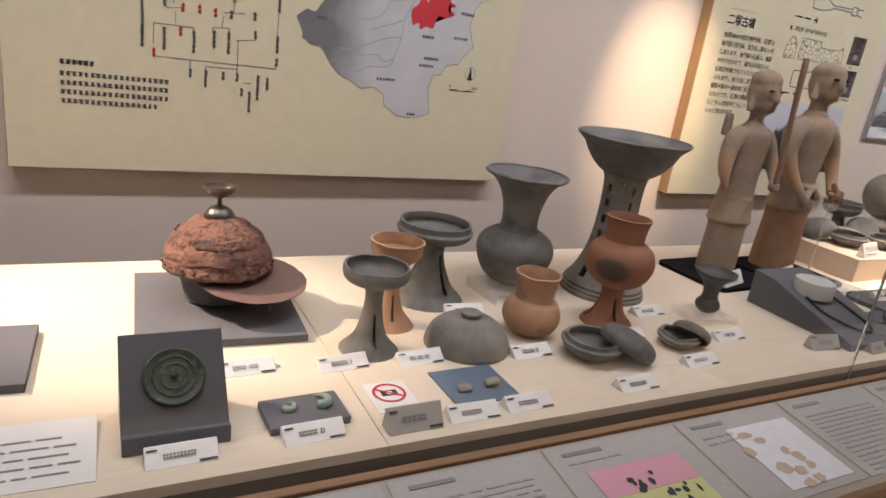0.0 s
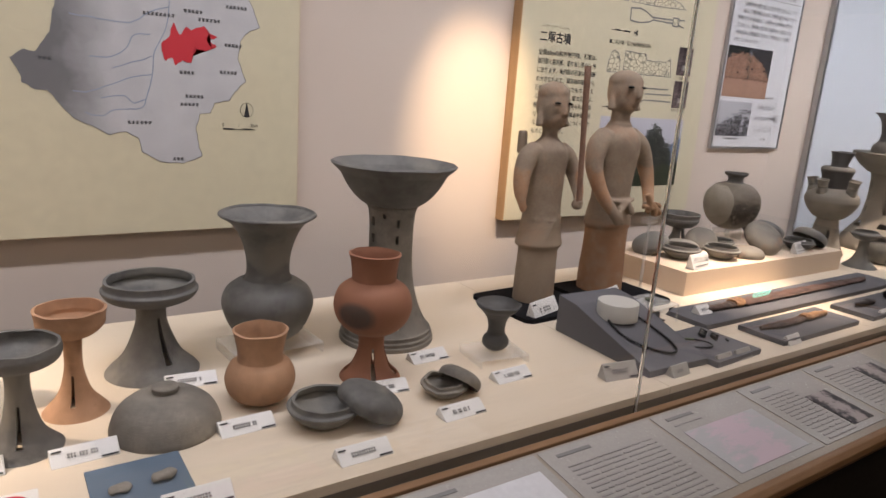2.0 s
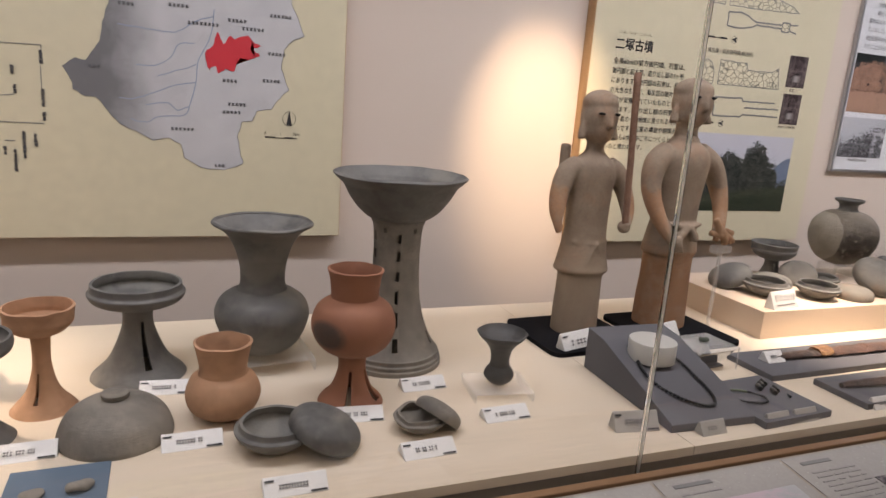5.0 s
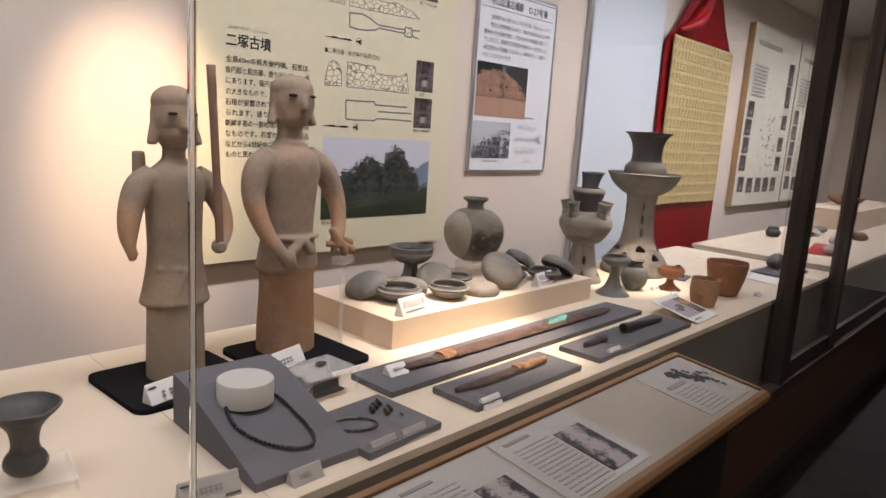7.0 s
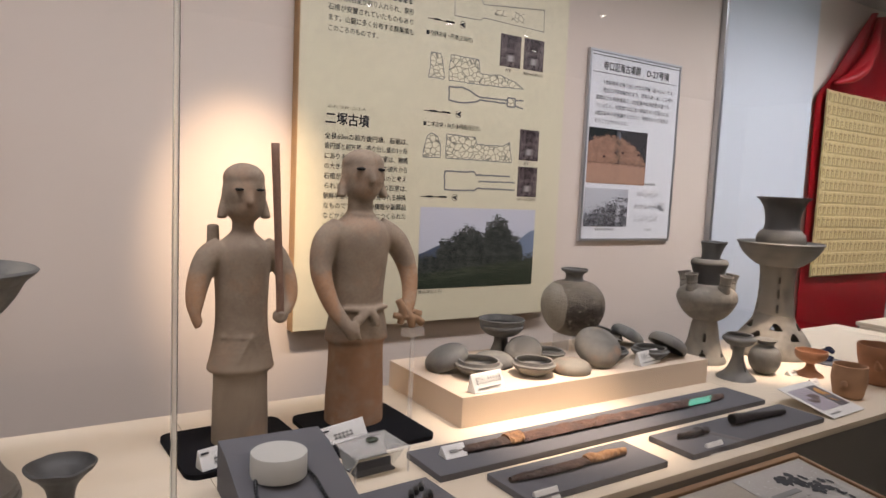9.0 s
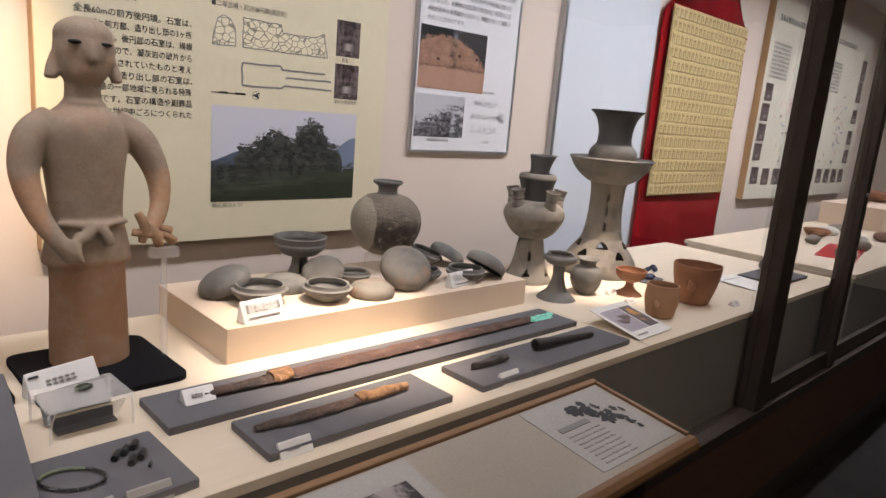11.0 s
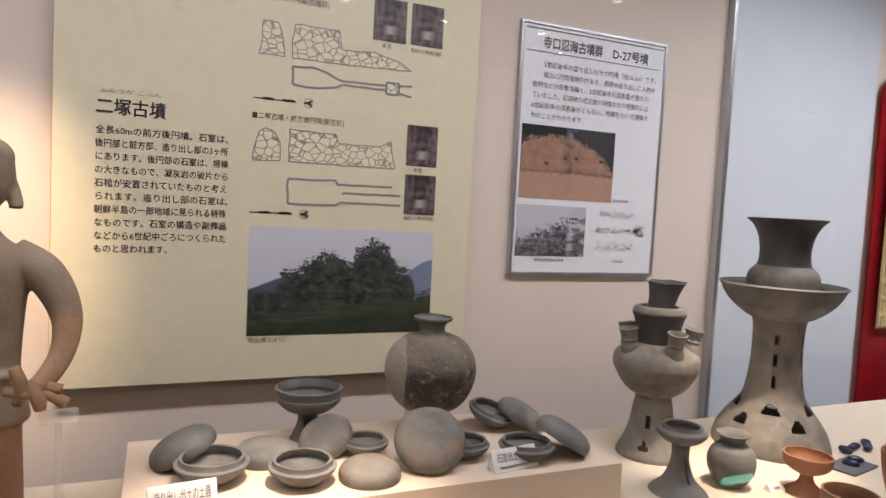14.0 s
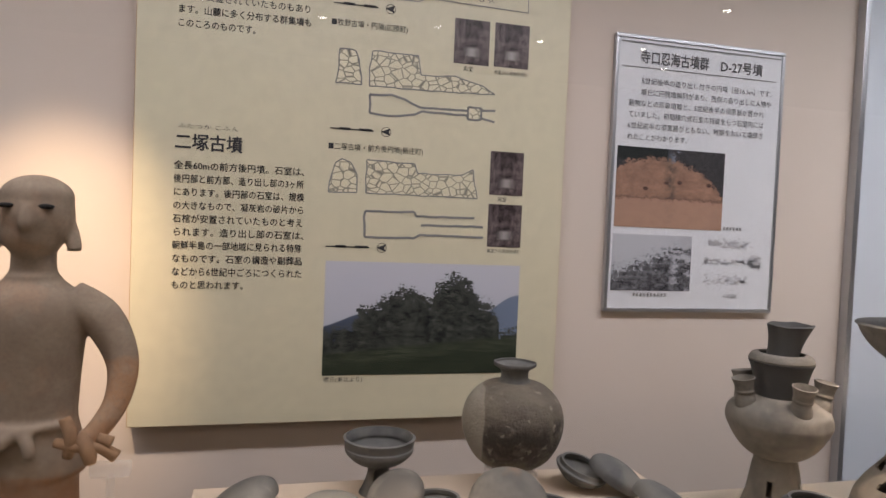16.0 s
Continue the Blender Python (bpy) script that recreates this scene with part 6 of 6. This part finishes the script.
label_card(2.848, 1.105, 0, 0.062, 0.024, CARD, small=True, z=DZ + 0.0165, lean=45)

# ---- iron blades on their boards ----
slab("slate_board", 2.760, 3.995, 1.046, 1.196, 0.016, SLATE, "long dark grey board under an iron sword", 0.5)
slab("slate_board", 2.862, 3.296, 0.865, 1.009, 0.016, SLATE, "dark grey board under an iron knife", 0.5)
slab("slate_board", 3.388, 3.998, 0.866, 1.005, 0.016, SLATE, "dark grey board under a spear head and ferrule", 0.3)


def blade(points, widths, thick, material, seed, z):
    """A long flat corroded bar: a lens section that follows the points."""
    b = bmesh.new()
    line = curve_points([(x, y, 0) for x, y in points], 26)
    ww = [v.x for v in curve_points([(w, 0, 0) for w in widths], 26)]
    rings = []
    for i, p in enumerate(line):
        w = ww[i] * (1 + 0.2 * noise.noise((p.x * 26, seed, 0)) + 0.22 * noise.noise((p.x * 110, seed, 2)))
        h = thick * (1 + 0.3 * noise.noise((p.x * 30, seed, 4)))
        dy = 0.0025 * noise.noise((p.x * 14, seed, 9))
        rings.append([b.verts.new((p.x, p.y + dy + w * math.cos(a), z + h * (0.5 + 0.5 * math.sin(a)))) for a in [2 * math.pi * k / 12 for k in range(12)]])
    for i in range(len(rings) - 1):
        for k in range(12):
            b.faces.new((rings[i][k], rings[i][(k + 1) % 12], rings[i + 1][(k + 1) % 12], rings[i + 1][k]))
    b.faces.new(rings[0][::-1])
    b.faces.new(rings[-1])
    bmesh.ops.recalc_face_normals(b, faces=b.faces[:])
    return b


BZ_TOP = DZ + 0.0165
t = thing("iron_sword", pose(0, 0, BZ_TOP), "long rusted iron sword with a brown scabbard crust", "sword")
part("tang", blade([(2.855, 1.128), (2.93, 1.125), (3.015, 1.126)], [0.012, 0.016, 0.021], 0.016, RUST_DARK, 1, 0), RUST_DARK, t, "dark rusted tang", smooth=60)
part("collar", blade([(3.005, 1.126), (3.025, 1.127), (3.05, 1.126)], [0.021, 0.027, 0.021], 0.024, AMBER, 2, 0), AMBER, t, "ochre collar", smooth=60)
part("blade", blade([(3.045, 1.126), (3.2, 1.127), (3.4, 1.126), (3.6, 1.125), (3.75, 1.124), (3.85, 1.123), (3.872, 1.122)], [0.0245, 0.026, 0.0245, 0.0225, 0.020, 0.0155, 0.007], 0.015, SWORD_RUST, 3, 0), SWORD_RUST, t, "rust-brown blade", smooth=60)
t = thing("iron_knife", pose(0, 0, BZ_TOP), "dark corroded iron knife with an ochre grip", "knife")
part("blade", blade([(2.878, 0.945), (2.95, 0.943), (3.03, 0.942), (3.11, 0.945)], [0.006, 0.014, 0.016, 0.015], 0.014, RUST_DARK, 4, 0), RUST_DARK, t, "dark corroded blade", smooth=60)
part("grip", blade([(3.10, 0.945), (3.14, 0.946), (3.19, 0.944), (3.228, 0.942)], [0.014, 0.017, 0.013, 0.008], 0.019, AMBER, 5, 0), AMBER, t, "ochre grip", smooth=60)
t = thing("spear_head", pose(0, 0, BZ_TOP), "small black iron spear head", "spear head")
part("head", blade([(3.43, 0.945), (3.48, 0.945), (3.53, 0.948), (3.552, 0.949)], [0.003, 0.010, 0.016, 0.014], 0.018, RUST_BLACK, 6, 0), RUST_BLACK, t, smooth=60)
t = thing("iron_ferrule", pose(0, 0, BZ_TOP + 0.0005), "black tapering iron ferrule lying on the board", "ferrule")
part("ferrule", tube([(3.672, 0.952, 0.016), (3.70, 0.951, 0.0155), (3.80, 0.947, 0.011), (3.912, 0.942, 0.008)], [0.0155, 0.0145, 0.0105, 0.0075], 16, 5), RUST_BLACK, t, smooth=40)
# solid black plug, painted in place of the shade in the socket
part("mouth", tube([(3.6705, 0.952, 0.016), (3.673, 0.952, 0.016)], 0.011, 14, 1), HOLLOW_SHADE, t, "black plug painting the shade inside the open mouth")

# ---- raised box with stoneware cups and lids ----
BX = DZ + 0.086
t = thing("raised_box", pose(0, 0, DZ), "beige cloth-covered raised box carrying stoneware", "plinth")
part("box", box(2.985, 4.03, 1.293, 1.712, 0, 0.0855, 0.002), BOX, t)


def cup(x, y, k, tx=0.0, ty=0.0, rz=0.0, lift=0.0, material=SUEKI, seed=0.0):
    t = vessel("stoneware_cup", x, y, [("bowl", scaled(CUP, k), material, dict(seed=seed, rim=0.003, seg=48))], "shallow grey stoneware cup with a flanged rim", "cup", z=BX, group="stoneware on the raised box")
    t.matrix_world = pose(x, y, BX + lift, tx, ty, rz)


def dome(x, y, k, tx=0.0, ty=0.0, rz=0.0, lift=0.0, material=SUEKI, seed=0.0):
    t = vessel("stoneware_cover", x, y, [("dome", scaled(LID, k), material, dict(seed=seed, seg=48))], "round grey stoneware lid", "lid", z=BX, group="stoneware on the raised box")
    t.matrix_world = pose(x, y, BX + lift, tx, ty, rz)


dome(3.100, 1.548, 1.02, -8, -24, 10, 0.024, SUEKI, 31)
cup(3.145, 1.447, 1.02, 0, 0, 0, 0, SUEKI, 32)
dome(3.262, 1.53, 0.98, 0, 0, 0, 0, SUEKI, 33)
cup(3.313, 1.391, 0.96, 0, 0, 0, 0, SUEKI, 34)
dome(3.449, 1.372, 0.95, 0, 0, 0, 0, BUFF_WARE, 35)
dome(3.40, 1.545, 0.92, 20, -28, 0, 0.022, SUEKI_PALE, 36)
cup(3.478, 1.505, 0.74, 0, 0, 0, 0, SUEKI, 37)
dome(3.592, 1.405, 1.15, 38, -14, 0, 0.048, BUFF_WARE, 38)
cup(3.69, 1.43, 0.82, 0, 0, 0, 0, SUEKI, 39)
cup(3.835, 1.60, 0.86, 12, 14, 0, 0.012, SUEKI, 40)
dome(3.905, 1.56, 0.95, 10, 26, 0, 0.028, SUEKI, 41)
cup(3.82, 1.375, 0.9, 0, 0, 0, 0, SUEKI, 42)
dome(3.918, 1.385, 1.02, 4, 30, 0, 0.031, SUEKI, 43)
vessel("footed_cup", 3.375, 1.64, [
    ("foot", [(0.042, 0.0), (0.035, 0.012), (0.025, 0.04), (0.024, 0.066)], SUEKI, dict(slots=slot_set((250, 10, 130), 10, [(0.012, 0.05)]), n=8, seed=44)),
    ("bowl", [(0.0, 0.064), (0.045, 0.067), (0.071, 0.087), (0.076, 0.10), (0.074, 0.104), (0.079, 0.122)], SUEKI, dict(seed=45))],
    "grey stoneware footed cup on the raised box", "cup", z=BX)
t = acrylic_stand(3.675, 1.615, 0.10, 0.08, 0.047, 0, BX)
jar = vessel("round_jar", 3.675, 1.615, [
    ("body", [(0.0, 0.0), (0.044, 0.004), (0.088, 0.033), (0.114, 0.092), (0.108, 0.148), (0.074, 0.187), (0.038, 0.199)], JAR_GLAZE, dict(seed=46, wob=0.015)),
    ("neck", [(0.037, 0.197), (0.031, 0.209), (0.033, 0.224), (0.047, 0.234), (0.048, 0.242)], SUEKI, dict(seed=47, rim=0.004, thick=0.004))],
    "round stoneware jar with dark ash glaze on one side", "jar", z=BX + 0.048)
label_card(3.09, 1.308, 8, 0.118, 0.050, z=BX, body="造り出し出土の土器", lean=25)
label_card(3.77, 1.322, 8, 0.120, 0.044, z=BX, body="石室出土の土器", lean=25)

# ---- pots at the far end of the first table ----
t = vessel("jar_with_small_jars", 4.302, 1.511, [
    ("foot", [(0.092, 0.0), (0.09, 0.012), (0.075, 0.04), (0.062, 0.08), (0.056, 0.115), (0.05, 0.15), (0.045, 0.168)], SUEKI_PALE, dict(slots=slot_set((220, 292, 4, 76, 148), 5, [(0.085, 0.118)]) + slot_set((215, 287, 359, 71, 143), 8, [(0.028, 0.04)]) + slot_set((215, 287, 359, 71, 143), 4.5, [(0.04, 0.056)]), n=8, seed=50)),
    ("body", [(0.0, 0.165), (0.05, 0.168), (0.086, 0.195), (0.112, 0.240), (0.115, 0.262), (0.106, 0.285), (0.075, 0.306), (0.05, 0.312)], SUEKI_PALE, dict(seed=51)),
    ("neck", [(0.048, 0.310), (0.050, 0.33), (0.056, 0.36), (0.062, 0.382), (0.067, 0.393)], SUEKI_DARK, dict(seed=52, thick=0.005)),
    ("rim", [(0.062, 0.390), (0.070, 0.393), (0.0705, 0.399), (0.064, 0.409), (0.050, 0.412)], SUEKI_PALE, dict(seed=52, thick=0.004))],
    "pale stoneware footed jar with small jars on its shoulder", "jar")
bm = lathe([(0.030, 0.395), (0.031, 0.425), (0.036, 0.452), (0.043, 0.472), (0.047, 0.480)], 48, 0.005, rim=0.007, seed=53, wob=0.03)
for v in bm.verts:
    v.co.x += (v.co.z - 0.40) * 0.26
part("mouth", bm, SUEKI_DARK, t, "dark broken flaring mouth", smooth=60)
for a in (175, 259, 325, 45, 110):
    c, s = math.cos(radians(a)), math.sin(radians(a))
    part("small_jar", lathe([(0.0, 0.0), (0.022, 0.001), (0.0235, 0.016), (0.0195, 0.030), (0.022, 0.037), (0.0205, 0.043), (0.023, 0.058), (0.0265, 0.068)], 32, 0.003, n=5, seed=a), SUEKI_PALE, t, "", pose(0.084 * c, 0.084 * s, 0.286, -10 * s, 10 * c, 0), smooth=50)
ARCH = [(14, 0.114, 0.126), (11, 0.126, 0.135), (6, 0.135, 0.142)]
t = vessel("tall_stand", 4.712, 1.468, [
    ("foot", [(0.158, 0.0), (0.159, 0.012), (0.155, 0.030), (0.148, 0.050), (0.147, 0.054), (0.128, 0.085), (0.103, 0.118), (0.081, 0.152), (0.071, 0.20), (0.0655, 0.26), (0.0645, 0.33), (0.067, 0.375), (0.074, 0.397)], SUEKI_PALE,
     dict(slots=slot_set((217, 289, 1, 73, 145), 5.2, [(0.188, 0.224), (0.252, 0.288), (0.314, 0.350)]) + [(a, h, z0, z1) for a in (217, 289, 1, 73, 145) for h, z0, z1 in ARCH] + [(a, h * 0.65, z0 - 0.036, z1 - 0.034) for a in (181, 253, 325, 37, 109) for h, z0, z1 in ARCH], n=9, seg=120, seed=54)),
    ("bowl", [(0.0, 0.395), (0.074, 0.397), (0.104, 0.412), (0.136, 0.440), (0.154, 0.466), (0.162, 0.484), (0.172, 0.495)], SUEKI, dict(seed=55, thick=0.007))],
    "tall stoneware vessel stand with slits carrying a jar", "vessel stand")
t.scale = (0.972, 0.972, 0.972)
vessel("wide_mouth_jar", 4.712, 1.468, [
    ("body", [(0.0, 0.0), (0.05, 0.002), (0.088, 0.040), (0.097, 0.075), (0.092, 0.100), (0.074, 0.120)], SUEKI_PALE, dict(seed=56)),
    ("neck", [(0.074, 0.118), (0.069, 0.135), (0.068, 0.17), (0.076, 0.21), (0.092, 0.24), (0.106, 0.252), (0.107, 0.257)], SUEKI_DARK, dict(seed=57, thick=0.005))],
    "grey stoneware jar with a wide mouth sitting in a stand", "jar", z=DZ + 0.412)
vessel("footed_dish", 4.195, 1.287, [
    ("foot", [(0.069, 0.0), (0.062, 0.008), (0.036, 0.035), (0.021, 0.08), (0.022, 0.122)], SUEKI, dict(slots=slot_set((262, 20, 140), 8, [(0.03, 0.085)]), n=8, seed=58)),
    ("bowl", [(0.0, 0.12), (0.035, 0.123), (0.056, 0.14), (0.058, 0.15), (0.048, 0.156), (0.046, 0.163)], SUEKI, dict(seed=59))],
    "small grey stoneware footed dish", "footed dish")
vessel("small_jar", 4.355, 1.28, [
    ("body", [(0.0, 0.0), (0.028, 0.002), (0.05, 0.028), (0.057, 0.062), (0.048, 0.092), (0.027, 0.108)], SUEKI, dict(seed=60, wob=0.02)),
    ("neck", [(0.027, 0.106), (0.024, 0.115), (0.031, 0.126), (0.039, 0.133)], SUEKI, dict(seed=61, thick=0.004))],
    "small dark grey stoneware jar", "jar", z=DZ)
vessel("footed_dish", 4.505, 1.188, [
    ("foot", [(0.05, 0.0), (0.045, 0.006), (0.02, 0.026), (0.0135, 0.05)], TERRACOTTA, dict(seed=62)),
    ("bowl", [(0.0, 0.048), (0.02, 0.049), (0.046, 0.064), (0.055, 0.08), (0.056, 0.096)], TERRACOTTA, dict(seed=63, rim=0.005, thick=0.004))],
    "small red-brown earthenware goblet", "goblet")
t = vessel("handled_cup", 4.354, 0.976, [("cup", [(0.0, 0.0), (0.04, 0.001), (0.05, 0.03), (0.0555, 0.065), (0.053, 0.10), (0.054, 0.110)], ORANGE, dict(seed=64, thick=0.005))], "orange earthenware cup with a stub handle", "cup")
part("handle_stub", ball((-0.056, -0.012, 0.052), (0.012, 0.011, 0.014), None, 2), ORANGE, t, smooth=0)
t = vessel("handled_bowl", 4.64, 1.003, [("bowl", [(0.0, 0.0), (0.048, 0.001), (0.062, 0.03), (0.076, 0.08), (0.083, 0.12), (0.085, 0.145)], TERRACOTTA, dict(seed=65, rim=0.010, thick=0.005))], "red-brown earthenware bowl with a horn handle", "bowl")
part("handle", tube([(-0.07, -0.02, 0.075), (-0.10, -0.03, 0.08), (-0.118, -0.035, 0.105)], [0.014, 0.011, 0.004], 12, 4), TERRACOTTA, t, "horn-shaped handle", smooth=0)
t = thing("photo_card", pose(4.15, 0.96, DZ + 0.017, 13, 0, 2), "small printed photograph card lying on the table", "photo card")
part("card", box(-0.10, 0.10, -0.09, 0.095, 0.006, 0.008), CARD, t)
part("photograph", box(-0.085, 0.02, -0.05, 0.068, 0.0082, 0.0088), plain("mauve_photo_ground", (0.36, 0.33, 0.38), 0.4), t, "mauve photograph")
part("photograph", box(0.026, 0.086, -0.05, 0.068, 0.0082, 0.0088), plain("dark_photo_ground", (0.10, 0.09, 0.10), 0.4), t, "dark photograph")
part("pictured_find", roughen(ball((0.056, 0.012, 0.009), (0.022, 0.042, 0.0012), None, 2), 0.006, 40), plain("amber_print", (0.58, 0.30, 0.09), 0.5), t, "amber printed shape")
part("pictured_find", roughen(ball((-0.030, 0.010, 0.009), (0.040, 0.026, 0.0012), None, 2), 0.005, 40), plain("brown_print", (0.13, 0.09, 0.085), 0.5), t, "brown printed shape")
part("text_bar", box(-0.08, -0.02, -0.075, -0.068, 0.0082, 0.0086), GREY_INK, t)
for x, y in ((4.40, 1.10), (4.76, 0.885), (4.44, 1.205)):
    label_card(x, y, 2, 0.05, 0.018, small=True, lean=45)
for k, (x, y) in enumerate(((4.93, 1.36), (4.97, 1.345), (5.0, 1.37), (4.88, 1.35), (4.79, 1.27), (4.83, 1.285))):
    t = thing("glass_bead", pose(x, y, DZ, 0, 0, 30 * k), "small dark blue glass bead", "bead", "dark blue beads")
    part("bead", roughen(ball((0, 0, 0.011), (0.022, 0.013, 0.011), None, 2), 0.004, 60, k), plain("dark_blue_glass", (0.025, 0.03, 0.07), 0.25), t, smooth=0)
slab("slate_board", 4.72, 4.86, 1.23, 1.31, 0.006, SLATE, "small dark grey board", 12)
slab("slate_board", 5.27, 5.60, 0.93, 1.11, 0.014, SLATE, "dark grey board carrying a dark stone", 0)
t = thing("dark_stone", pose(5.47, 1.06, DZ + 0.0145), "rough dark stone lump", "stone")
part("stone", roughen(ball((0, 0, 0.035), (0.06, 0.045, 0.04)), 0.012, 18), SUEKI_DARK, t, smooth=0)
part("stone_chip", roughen(ball((0.09, -0.05, 0.016), (0.035, 0.022, 0.018)), 0.006, 30), SUEKI_DARK, t, smooth=0)
t = thing("text_sheet", pose(5.17, 1.03, DZ, 2, 0, -4), "white printed sheet lying on the table", "sheet")
part("paper", box(-0.09, 0.09, -0.10, 0.11, 0.004, 0.0055), CARD, t)
part("text_bar", box(-0.07, 0.06, 0.06, 0.066, 0.006, 0.0065), GREY_INK, t)

# ---- second table ----
t = thing("raised_box", pose(0, 0, DZ), "pale raised box on the second display table", "plinth")
part("box", box(8.06, 10.0, 1.25, 1.69, 0, 0.17, 0.003), BOX, t)
vessel("shallow_bowl", 8.75, 1.50, [("bowl", [(0.0, 0.0), (0.06, 0.004), (0.13, 0.04), (0.15, 0.08)], TERRACOTTA, dict(seed=70, rim=0.02))], "wide shallow red-brown bowl on the raised box", "bowl", z=DZ + 0.1715)
vessel("small_jar", 6.95, 1.54, [("body", [(0.0, 0.0), (0.03, 0.002), (0.045, 0.035), (0.03, 0.06), (0.036, 0.075)], SUEKI_DARK, dict(seed=71))], "small dark jar on the second table", "jar")
vessel("shallow_bowl", 7.15, 1.40, [("bowl", [(0.0, 0.0), (0.04, 0.003), (0.075, 0.025), (0.085, 0.05)], TERRACOTTA, dict(seed=72, rim=0.01))], "shallow red-brown bowl on the second table", "bowl")
for k, (x, y, s, mt) in enumerate(((6.77, 1.30, (0.06, 0.045, 0.03), SUEKI_PALE), (6.45, 1.02, (0.08, 0.05, 0.035), STONE_DRUM), (7.35, 1.38, (0.07, 0.05, 0.03), STONE_DRUM), (7.65, 1.42, (0.07, 0.05, 0.03), SUEKI_PALE), (7.0, 1.12, (0.08, 0.05, 0.04), STONE_DRUM), (6.9, 1.05, (0.06, 0.04, 0.03), SUEKI_PALE), (7.5, 1.1, (0.07, 0.05, 0.035), RUST))):
    t = thing("stone_fragment", pose(x, y, DZ, 0, 0, 40 * k), "rough stone or clay fragment on the second table", "fragment", "fragments on the second table")
    part("stone", roughen(ball((0, 0, s[2] * 0.9), s, None, 2), 0.01, 22, k), mt, t, smooth=0)
slab("red_cloth", 6.35, 6.95, 1.0, 1.2, 0.003, RED_CLOTH, "red cloth laid under finds on the second table", 10, group="", category="cloth")
